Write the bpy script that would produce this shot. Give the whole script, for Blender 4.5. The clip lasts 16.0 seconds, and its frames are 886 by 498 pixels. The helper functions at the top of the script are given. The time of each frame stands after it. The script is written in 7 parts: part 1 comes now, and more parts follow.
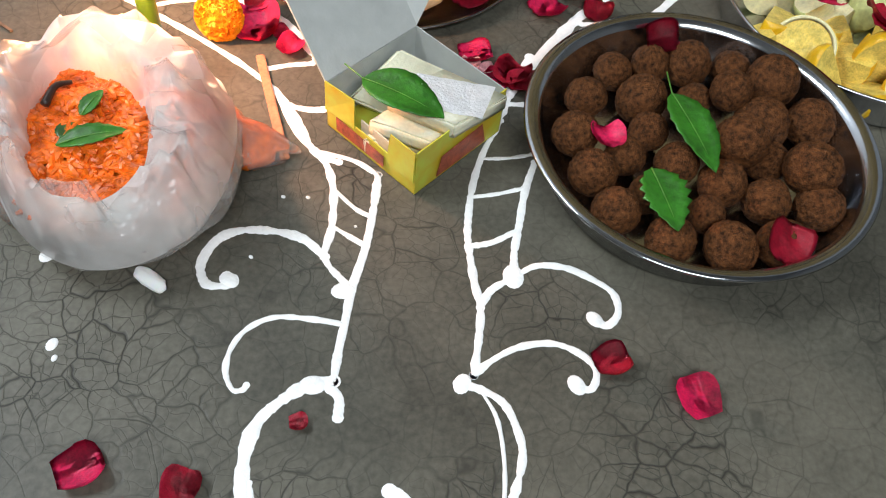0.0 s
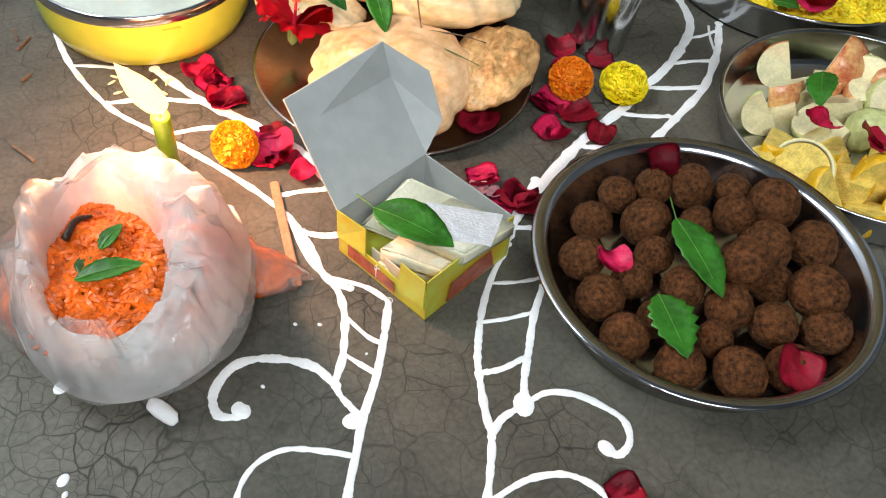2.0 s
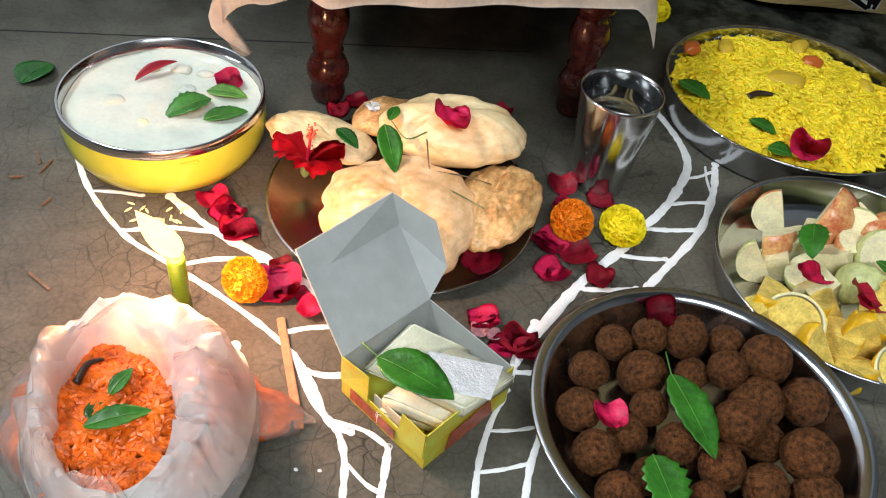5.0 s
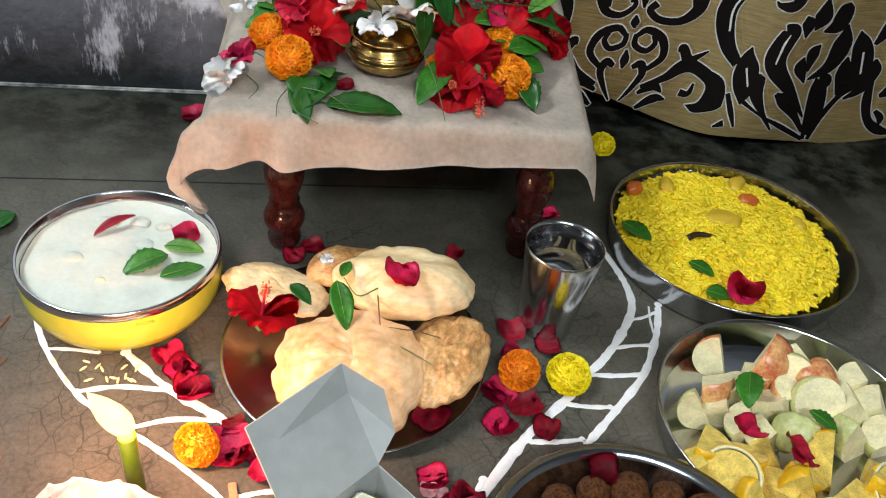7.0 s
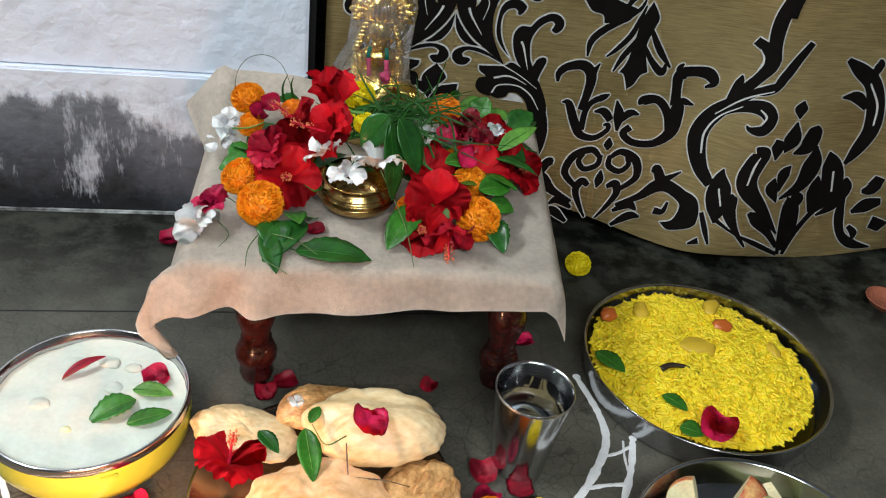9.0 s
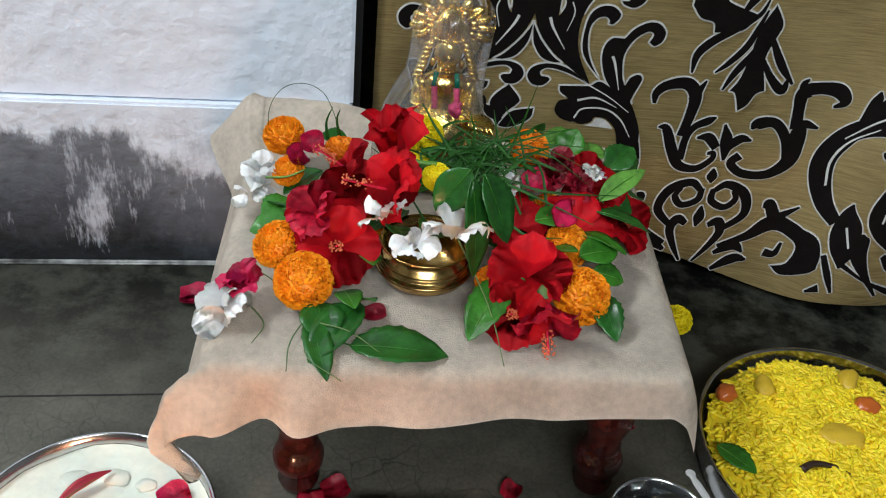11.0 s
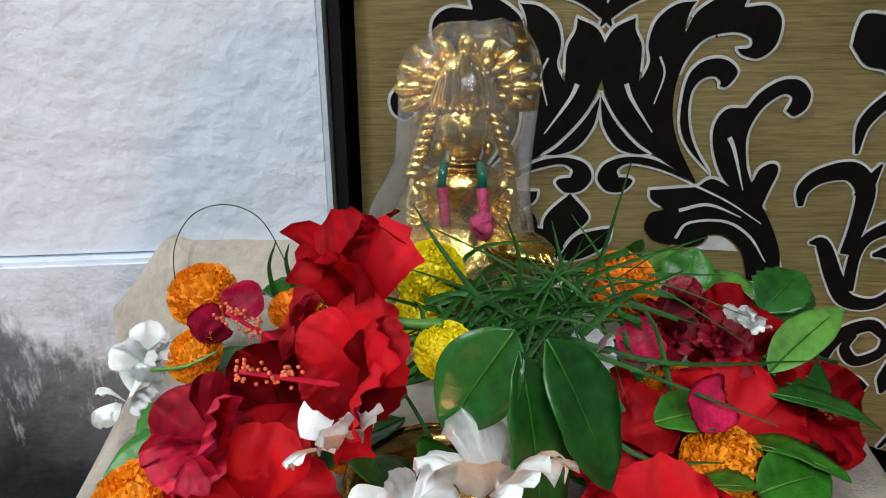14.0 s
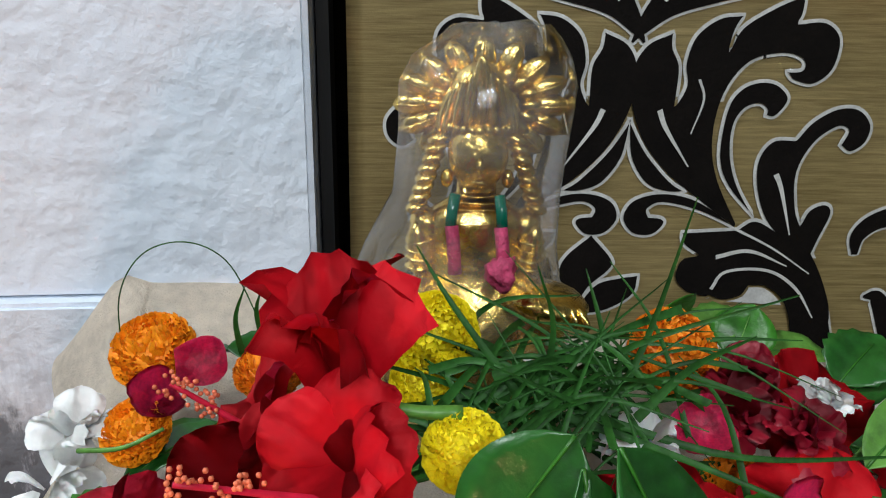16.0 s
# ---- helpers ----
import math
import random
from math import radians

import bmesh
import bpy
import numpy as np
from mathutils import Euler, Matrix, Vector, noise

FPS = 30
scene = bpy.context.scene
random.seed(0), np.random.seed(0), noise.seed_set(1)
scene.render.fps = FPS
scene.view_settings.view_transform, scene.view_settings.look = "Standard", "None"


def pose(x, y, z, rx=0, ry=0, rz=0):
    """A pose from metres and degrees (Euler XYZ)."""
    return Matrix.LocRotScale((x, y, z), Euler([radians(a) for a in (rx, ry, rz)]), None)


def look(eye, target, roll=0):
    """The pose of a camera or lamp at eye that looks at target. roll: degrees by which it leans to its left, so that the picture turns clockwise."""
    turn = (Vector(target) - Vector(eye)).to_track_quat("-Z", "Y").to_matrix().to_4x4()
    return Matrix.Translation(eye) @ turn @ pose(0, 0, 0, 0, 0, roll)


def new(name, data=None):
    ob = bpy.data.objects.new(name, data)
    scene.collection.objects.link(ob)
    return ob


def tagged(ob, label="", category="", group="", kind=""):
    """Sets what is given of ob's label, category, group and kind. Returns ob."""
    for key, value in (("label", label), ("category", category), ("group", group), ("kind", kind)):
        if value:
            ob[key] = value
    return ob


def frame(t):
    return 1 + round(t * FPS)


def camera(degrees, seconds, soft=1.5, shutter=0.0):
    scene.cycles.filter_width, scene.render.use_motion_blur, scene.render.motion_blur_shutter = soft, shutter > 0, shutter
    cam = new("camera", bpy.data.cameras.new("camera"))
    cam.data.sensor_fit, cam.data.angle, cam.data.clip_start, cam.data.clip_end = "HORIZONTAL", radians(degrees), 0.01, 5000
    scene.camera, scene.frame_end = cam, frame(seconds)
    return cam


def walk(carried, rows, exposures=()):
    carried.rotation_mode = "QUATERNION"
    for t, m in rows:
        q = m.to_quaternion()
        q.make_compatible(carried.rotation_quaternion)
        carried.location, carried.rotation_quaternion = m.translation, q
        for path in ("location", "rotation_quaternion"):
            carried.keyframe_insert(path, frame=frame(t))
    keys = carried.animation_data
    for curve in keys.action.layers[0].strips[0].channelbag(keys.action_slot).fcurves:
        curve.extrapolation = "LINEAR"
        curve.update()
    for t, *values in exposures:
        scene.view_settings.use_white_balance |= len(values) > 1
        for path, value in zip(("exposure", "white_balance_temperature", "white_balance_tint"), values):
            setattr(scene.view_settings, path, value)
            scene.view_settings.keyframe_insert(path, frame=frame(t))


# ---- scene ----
cam = camera(56.0, 16.0, soft=1.1)
METRES, EYE, TILT, LEAN, TURN = 1.0, 0.56, -56.0, 0.0, 0.0
PATH = [
    (0, (0.056, 0.024, 0.461), (0.16, 1.176, -1.17), 8.3),
    (0.5, (0.057, 0.021, 0.466), (0.15, 1.208, -1.141), 7.0),
    (1, (0.062, 0.022, 0.468), (0.151, 1.243, -1.113), 6.2),
    (1.5, (0.059, 0.035, 0.475), (0.145, 1.306, -1.066), 6.0),
    (2, (0.051, 0.041, 0.484), (0.126, 1.356, -1.021), 6.4),
    (2.5, (0.046, 0.045, 0.496), (0.116, 1.373, -0.998), 6.6),
    (3, (0.048, 0.05, 0.498), (0.104, 1.401, -0.976), 6.7),
    (3.5, (0.045, 0.058, 0.504), (0.095, 1.422, -0.958), 7.0),
    (3.7, (0.043, 0.054, 0.505), (0.094, 1.439, -0.936), 7.3),
    (5.8, (0.04, 0.083, 0.571), (0.124, 1.554, -0.781), 8.7),
    (6, (0.044, 0.085, 0.58), (0.14, 1.575, -0.751), 8.7),
    (6.5, (0.047, 0.094, 0.607), (0.162, 1.617, -0.684), 8.7),
    (7, (0.05, 0.104, 0.616), (0.171, 1.655, -0.64), 8.7),
    (7.5, (0.049, 0.116, 0.639), (0.176, 1.703, -0.573), 8.7),
    (8, (0.047, 0.122, 0.645), (0.175, 1.728, -0.54), 8.6),
    (8.5, (0.052, 0.131, 0.651), (0.188, 1.762, -0.499), 8.3),
    (9, (0.066, 0.15, 0.683), (0.185, 1.794, -0.45), 8.3),
    (9.2, (0.074, 0.156, 0.687), (0.173, 1.81, -0.433), 8.1),
    (11.3, (0.013, 0.391, 0.63), (0.049, 2.014, -0.539), 5.8),
    (11.5, (0.028, 0.418, 0.631), (-0.008, 2.035, -0.546), 6.1),
    (12, (0.058, 0.473, 0.649), (-0.059, 2.08, -0.536), 6.8),
    (12.5, (0.051, 0.522, 0.608), (-0.045, 2.145, -0.556), 5.3),
    (13, (0.032, 0.578, 0.519), (-0.046, 2.293, -0.507), 2.8),
    (13.5, (0.035, 0.619, 0.465), (-0.045, 2.413, -0.414), 0.9),
    (14, (0.039, 0.643, 0.465), (-0.063, 2.461, -0.363), -0.1),
    (14.5, (0.02, 0.692, 0.442), (-0.081, 2.526, -0.35), 0.7),
    (15, (0.032, 0.72, 0.448), (-0.038, 2.57, -0.309), 1.3),
    (15.5, (0.034, 0.718, 0.443), (-0.029, 2.574, -0.301), 1.3),
    (16, (0.025, 0.72, 0.436), (-0.044, 2.576, -0.306), 1.3),
]
walk(cam, [(t, look(eye, target, roll)) for t, eye, target, roll in PATH])

# ---- light ----
world = bpy.data.worlds.new("world")
world.use_nodes = True
scene.world = world
world.node_tree.nodes["Background"].inputs[0].default_value = (0.75, 0.85, 1.0, 1)
world.node_tree.nodes["Background"].inputs[1].default_value = 0.004


def lamp(name, kind, where, energy, color, size=0.1, target=None):
    data = bpy.data.lights.new(name, kind)
    data.energy, data.color = energy, color
    ob = new(name, data)
    if kind == "AREA":
        data.shape, data.size, data.size_y = "RECTANGLE", size, size * 0.25
        ob.matrix_world = look(where, target)
    else:
        data.shadow_soft_size = size
        ob.location = where
    return ob


FLAME = (-0.139, 0.504, 0.098)
lamp("tube_light_west", "AREA", (-1.25, 0.75, 1.85), 44.0, (0.90, 0.96, 1.0), 1.2, (0.1, 0.7, 0))
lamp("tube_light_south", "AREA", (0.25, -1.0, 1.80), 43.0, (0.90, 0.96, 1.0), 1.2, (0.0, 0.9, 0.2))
lamp("candle_light", "POINT", FLAME, 3.3, (1.0, 0.45, 0.23), 0.012)
scene.view_settings.exposure = 0.0


# ---- materials ----
def mat(name, color, rough=0.5, metal=0.0, var=0.0, scale=20.0, bump=0.0, bump_scale=60.0, second=None, spec=0.5, sss=0.0, trans=0.0, detail=6.0):
    """A principled surface with colour that drifts at two scales and a fine relief."""
    m = bpy.data.materials.new(name)
    m.use_nodes = True
    nt = m.node_tree
    b = nt.nodes["Principled BSDF"]
    b.inputs["Roughness"].default_value, b.inputs["Metallic"].default_value = rough, metal
    b.inputs["Specular IOR Level"].default_value = spec
    b.inputs["Base Color"].default_value = (*color, 1)
    if sss:
        b.inputs["Subsurface Weight"].default_value = sss
        b.inputs["Subsurface Radius"].default_value = (0.01, 0.006, 0.004)
    if trans:
        b.inputs["Transmission Weight"].default_value = trans
    tc = nt.nodes.new("ShaderNodeTexCoord")
    if var:
        n1, n2 = nt.nodes.new("ShaderNodeTexNoise"), nt.nodes.new("ShaderNodeTexNoise")
        n1.inputs["Scale"].default_value, n2.inputs["Scale"].default_value = scale, scale * 6
        n1.inputs["Detail"].default_value = detail
        mix = nt.nodes.new("ShaderNodeMath")
        mix.operation = "MULTIPLY_ADD"
        mix.inputs[1].default_value = 0.4
        nt.links.new(tc.outputs["Object"], n1.inputs["Vector"])
        nt.links.new(tc.outputs["Object"], n2.inputs["Vector"])
        nt.links.new(n2.outputs["Fac"], mix.inputs[0])
        sc = nt.nodes.new("ShaderNodeMath")
        sc.operation = "MULTIPLY"
        sc.inputs[1].default_value = 0.6
        nt.links.new(n1.outputs["Fac"], sc.inputs[0])
        nt.links.new(sc.outputs[0], mix.inputs[2])
        ramp = nt.nodes.new("ShaderNodeValToRGB")
        lo = second or tuple(c * (1 - var) for c in color)
        hi = tuple(min(1, c * (1 + var * 0.6)) for c in color)
        ramp.color_ramp.elements[0].position, ramp.color_ramp.elements[1].position = 0.36, 0.62
        ramp.color_ramp.elements[0].color, ramp.color_ramp.elements[1].color = (*lo, 1), (*hi, 1)
        nt.links.new(mix.outputs[0], ramp.inputs[0])
        nt.links.new(ramp.outputs[0], b.inputs["Base Color"])
    if bump:
        nb = nt.nodes.new("ShaderNodeTexNoise")
        nb.inputs["Scale"].default_value, nb.inputs["Detail"].default_value = bump_scale, 8
        bp = nt.nodes.new("ShaderNodeBump")
        bp.inputs["Strength"].default_value, bp.inputs["Distance"].default_value = bump, 0.002
        nt.links.new(tc.outputs["Object"], nb.inputs["Vector"])
        nt.links.new(nb.outputs["Fac"], bp.inputs["Height"])
        nt.links.new(bp.outputs[0], b.inputs["Normal"])
    return m


def node(nt, kind, **inputs):
    n = nt.nodes.new(kind)
    for key, value in inputs.items():
        n.inputs[key.replace("_", " ")].default_value = value
    return n


def floor_material():
    m = mat("cement", (0.16, 0.155, 0.14), 0.42, spec=0.28)
    nt = m.node_tree
    b = nt.nodes["Principled BSDF"]
    tc = nt.nodes.new("ShaderNodeTexCoord")
    warp = node(nt, "ShaderNodeTexNoise", Scale=9.0, Detail=4.0)
    nt.links.new(tc.outputs["Object"], warp.inputs["Vector"])
    add = nt.nodes.new("ShaderNodeMix")
    add.data_type, add.blend_type = "RGBA", "LINEAR_LIGHT"
    add.inputs["Factor"].default_value = 0.035
    nt.links.new(tc.outputs["Object"], add.inputs["A"])
    nt.links.new(warp.outputs["Color"], add.inputs["B"])
    masks = []
    for scale, wide in ((40.0, 0.036), (100.0, 0.050)):
        v = node(nt, "ShaderNodeTexVoronoi", Scale=scale)
        v.feature = "DISTANCE_TO_EDGE"
        nt.links.new(add.outputs["Result"], v.inputs["Vector"])
        r = node(nt, "ShaderNodeMapRange")
        r.inputs["From Min"].default_value, r.inputs["From Max"].default_value = 0.0, wide
        r.inputs["To Min"].default_value, r.inputs["To Max"].default_value = 1.0, 0.0
        nt.links.new(v.outputs["Distance"], r.inputs["Value"])
        masks.append(r.outputs["Result"])
    # the fine crazing comes and goes, and fades in the polished strip by the wall
    pn = node(nt, "ShaderNodeTexNoise", Scale=7.0, Detail=5.0)
    nt.links.new(tc.outputs["Object"], pn.inputs["Vector"])
    pr = node(nt, "ShaderNodeMapRange")
    pr.inputs["From Min"].default_value, pr.inputs["From Max"].default_value = 0.42, 0.62
    nt.links.new(pn.outputs["Fac"], pr.inputs["Value"])
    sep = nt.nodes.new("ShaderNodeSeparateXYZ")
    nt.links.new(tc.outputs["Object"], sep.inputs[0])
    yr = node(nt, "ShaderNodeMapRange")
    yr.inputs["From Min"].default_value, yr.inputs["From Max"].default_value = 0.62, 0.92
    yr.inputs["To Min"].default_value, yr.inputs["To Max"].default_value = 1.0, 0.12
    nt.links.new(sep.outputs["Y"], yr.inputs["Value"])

    def op(kind, a, c):
        n = nt.nodes.new("ShaderNodeMath")
        n.operation = kind
        for i, v in enumerate((a, c)):
            if isinstance(v, float):
                n.inputs[i].default_value = v
            else:
                nt.links.new(v, n.inputs[i])
        return n.outputs[0]
    fine = op("MULTIPLY", op("MULTIPLY", masks[1], pr.outputs["Result"]), 0.65)
    thin = op("ADD", op("MULTIPLY", pr.outputs["Result"], 0.78), 0.22)
    crack = op("MULTIPLY", op("MAXIMUM", op("MULTIPLY", masks[0], thin), fine), yr.outputs["Result"])
    st = node(nt, "ShaderNodeTexNoise", Scale=5.0, Detail=10.0, Roughness=0.68)
    nt.links.new(tc.outputs["Object"], st.inputs["Vector"])
    gr = node(nt, "ShaderNodeTexNoise", Scale=240.0, Detail=4.0)
    nt.links.new(tc.outputs["Object"], gr.inputs["Vector"])
    ramp = nt.nodes.new("ShaderNodeValToRGB")
    ramp.color_ramp.elements[0].position, ramp.color_ramp.elements[1].position = 0.32, 0.68
    ramp.color_ramp.elements[0].color, ramp.color_ramp.elements[1].color = (0.030, 0.030, 0.024, 1), (0.150, 0.142, 0.112, 1)
    nt.links.new(op("ADD", op("MULTIPLY", st.outputs["Fac"], 0.75), op("MULTIPLY", gr.outputs["Fac"], 0.25)), ramp.inputs[0])
    # darker, smoother cement by the wall, with the stool's shade put into the colour
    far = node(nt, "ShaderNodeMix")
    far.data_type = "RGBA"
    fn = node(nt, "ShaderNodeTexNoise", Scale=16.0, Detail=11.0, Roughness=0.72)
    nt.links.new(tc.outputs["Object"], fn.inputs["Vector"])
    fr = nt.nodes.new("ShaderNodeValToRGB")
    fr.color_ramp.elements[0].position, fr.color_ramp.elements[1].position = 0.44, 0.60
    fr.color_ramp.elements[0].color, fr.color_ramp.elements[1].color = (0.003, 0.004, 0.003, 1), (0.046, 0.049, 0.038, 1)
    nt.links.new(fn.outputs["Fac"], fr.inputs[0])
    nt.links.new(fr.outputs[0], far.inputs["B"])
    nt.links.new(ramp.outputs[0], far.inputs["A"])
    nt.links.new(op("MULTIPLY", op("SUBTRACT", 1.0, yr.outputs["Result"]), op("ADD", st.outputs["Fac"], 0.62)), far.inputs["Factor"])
    dark = node(nt, "ShaderNodeMix")
    dark.data_type = "RGBA"
    dark.inputs["B"].default_value = (0.014, 0.013, 0.011, 1)
    nt.links.new(far.outputs["Result"], dark.inputs["A"])
    nt.links.new(op("MULTIPLY", crack, 0.9), dark.inputs["Factor"])
    nt.links.new(dark.outputs["Result"], b.inputs["Base Color"])
    bp = node(nt, "ShaderNodeBump", Strength=0.35, Distance=0.001)
    nt.links.new(op("SUBTRACT", op("MULTIPLY", st.outputs["Fac"], 0.8), crack), bp.inputs["Height"])
    nt.links.new(bp.outputs[0], b.inputs["Normal"])
    rr = node(nt, "ShaderNodeMapRange")
    rr.inputs["To Min"].default_value, rr.inputs["To Max"].default_value = 0.34, 0.58
    nt.links.new(st.outputs["Fac"], rr.inputs["Value"])
    nt.links.new(rr.outputs["Result"], b.inputs["Roughness"])
    return m


def wall_material():
    """Whitewash above; below, dark grey cement dado with the whitewash running down in worn drips."""
    m = mat("whitewash", (0.8, 0.8, 0.8), 0.75)
    nt = m.node_tree
    b = nt.nodes["Principled BSDF"]
    tc = nt.nodes.new("ShaderNodeTexCoord")
    sep = nt.nodes.new("ShaderNodeSeparateXYZ")
    nt.links.new(tc.outputs["Object"], sep.inputs[0])
    mp = nt.nodes.new("ShaderNodeMapping")
    mp.inputs["Scale"].default_value = (1, 1, 0.45)
    nt.links.new(tc.outputs["Object"], mp.inputs[0])
    n = node(nt, "ShaderNodeTexNoise", Scale=26.0, Detail=9.0, Roughness=0.72)
    nt.links.new(mp.outputs[0], n.inputs["Vector"])

    def op(kind, a, c):
        q = nt.nodes.new("ShaderNodeMath")
        q.operation = kind
        for i, v in enumerate((a, c)):
            if isinstance(v, float):
                q.inputs[i].default_value = v
            else:
                nt.links.new(v, q.inputs[i])
        return q.outputs[0]
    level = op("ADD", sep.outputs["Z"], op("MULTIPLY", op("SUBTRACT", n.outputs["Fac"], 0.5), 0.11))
    # the whitewash reaches further down beside the doorway
    right = node(nt, "ShaderNodeMapRange")
    right.inputs["From Min"].default_value, right.inputs["From Max"].default_value = -0.24, -0.15
    right.inputs["To Min"].default_value, right.inputs["To Max"].default_value = 0.0, 0.06
    nt.links.new(sep.outputs["X"], right.inputs["Value"])
    level = op("ADD", level, right.outputs["Result"])
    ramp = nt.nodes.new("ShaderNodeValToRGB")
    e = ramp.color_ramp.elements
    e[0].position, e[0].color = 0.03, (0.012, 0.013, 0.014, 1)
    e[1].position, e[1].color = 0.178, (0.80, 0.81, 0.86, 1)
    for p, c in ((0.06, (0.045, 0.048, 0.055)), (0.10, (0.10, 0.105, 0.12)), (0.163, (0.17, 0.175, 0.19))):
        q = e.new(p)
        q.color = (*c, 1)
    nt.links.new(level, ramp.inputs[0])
    big = node(nt, "ShaderNodeTexNoise", Scale=6.0, Detail=5.0)
    nt.links.new(tc.outputs["Object"], big.inputs["Vector"])
    tint = nt.nodes.new("ShaderNodeMix")
    tint.data_type, tint.blend_type = "RGBA", "MULTIPLY"
    tint.inputs["B"].default_value = (0.72, 0.86, 0.96, 1)
    nt.links.new(big.outputs["Fac"], tint.inputs["Factor"])
    # flaked streaks of whitewash left on the grey
    mp2 = nt.nodes.new("ShaderNodeMapping")
    mp2.inputs["Scale"].default_value = (1, 1, 0.22)
    nt.links.new(tc.outputs["Object"], mp2.inputs[0])
    fl = node(nt, "ShaderNodeTexNoise", Scale=60.0, Detail=10.0, Roughness=0.78)
    nt.links.new(mp2.outputs[0], fl.inputs["Vector"])
    patch = node(nt, "ShaderNodeTexNoise", Scale=9.0, Detail=2.0)
    nt.links.new(tc.outputs["Object"], patch.inputs["Vector"])
    fm = node(nt, "ShaderNodeMapRange")
    fm.inputs["From Min"].default_value, fm.inputs["From Max"].default_value = 0.99, 1.13
    nt.links.new(op("ADD", op("ADD", fl.outputs["Fac"], op("MULTIPLY", patch.outputs["Fac"], 0.7)), op("MULTIPLY", sep.outputs["Z"], 0.8)), fm.inputs["Value"])
    flake = nt.nodes.new("ShaderNodeMix")
    flake.data_type = "RGBA"
    flake.inputs["B"].default_value = (0.62, 0.63, 0.68, 1)
    nt.links.new(op("MULTIPLY", fm.outputs["Result"], 0.85), flake.inputs["Factor"])
    nt.links.new(ramp.outputs[0], flake.inputs["A"])
    white = node(nt, "ShaderNodeMapRange")
    white.inputs["From Min"].default_value, white.inputs["From Max"].default_value = 0.175, 0.20
    nt.links.new(sep.outputs["Z"], white.inputs["Value"])
    keep = nt.nodes.new("ShaderNodeMix")
    keep.data_type = "RGBA"
    nt.links.new(white.outputs["Result"], keep.inputs["Factor"])
    nt.links.new(flake.outputs["Result"], keep.inputs["A"])
    nt.links.new(ramp.outputs[0], keep.inputs["B"])
    nt.links.new(keep.outputs["Result"], tint.inputs["A"])
    nt.links.new(tint.outputs["Result"], b.inputs["Base Color"])
    fine = node(nt, "ShaderNodeTexNoise", Scale=34.0, Detail=7.0, Roughness=0.55)
    nt.links.new(tc.outputs["Object"], fine.inputs["Vector"])
    bp = node(nt, "ShaderNodeBump", Strength=1.0, Distance=0.006)
    nt.links.new(op("ADD", fine.outputs["Fac"], big.outputs["Fac"]), bp.inputs["Height"])
    nt.links.new(bp.outputs[0], b.inputs["Normal"])
    return m


CEMENT, WHITEWASH = floor_material(), wall_material()
CHALK = mat("rice_paste", (0.84, 0.85, 0.85), 0.8, var=0.08, scale=60, bump=0.3, bump_scale=300)
STEEL = mat("brushed_steel", (0.50, 0.51, 0.52), 0.17, 1.0, var=0.1, scale=14, bump=0.04, bump_scale=140)
STEEL_DULL = mat("scuffed_steel", (0.42, 0.39, 0.37), 0.24, 1.0, var=0.15, scale=30, bump=0.05, bump_scale=200)
STEEL_BRIGHT = mat("polished_steel", (0.62, 0.62, 0.62), 0.16, 1.0, var=0.08, scale=30, bump=0.05, bump_scale=120)
ENAMEL = mat("yellow_green_enamel", (0.44, 0.50, 0.05), 0.28, var=0.12, scale=8)
# back room's darkness put into near-black; jamb and floor joint share it
NEAR_BLACK = mat("near_black", (0.004, 0.004, 0.0045), 0.7, var=0.3, scale=12)
# for the unseen room shell, its grey kept low to limit bounced light
ROOM_SHELL = mat("room_shell_grey", (0.19, 0.20, 0.21), 0.8, var=0.08, scale=4)
DARKWOOD = mat("varnished_dark_wood", (0.048, 0.009, 0.007), 0.16, var=0.6, scale=25)
CURD = mat("curd", (0.62, 0.65, 0.56), 0.3, var=0.08, scale=30, bump=0.4, bump_scale=70, sss=0.2)


# ---- building helpers ----
def mesh_of(bm, name, material, smooth=True):
    me = bpy.data.meshes.new(name)
    bmesh.ops.recalc_face_normals(bm, faces=bm.faces)
    smooth = smooth and bm.faces.layers.int.get("flat") is None
    bm.to_mesh(me)
    bm.free()
    for mt in material if isinstance(material, (list, tuple)) else (material,):
        me.materials.append(mt)
    if smooth:
        for p in me.polygons:
            p.use_smooth = True
    return me


def part(name, bm, material, parent=None, label="", smooth=True, m=None):
    """Links a bmesh as one mesh object under a thing or a part."""
    ob = new(name, mesh_of(bm, name, material, smooth))
    if parent:
        ob.parent = parent
    if m is not None:
        ob.matrix_basis = m
    return tagged(ob, label)


def thing(name, label, category, m=None, group="", kind=""):
    ob = new(name)
    ob.empty_display_size = 0.02
    if m is not None:
        ob.matrix_basis = m
    return tagged(ob, label, category, group, kind)


def single(name, bm, material, label, category, m=None, group="", kind="", smooth=True):
    ob = part(name, bm, material, None, "", smooth, m)
    return tagged(ob, label, category, group, kind)


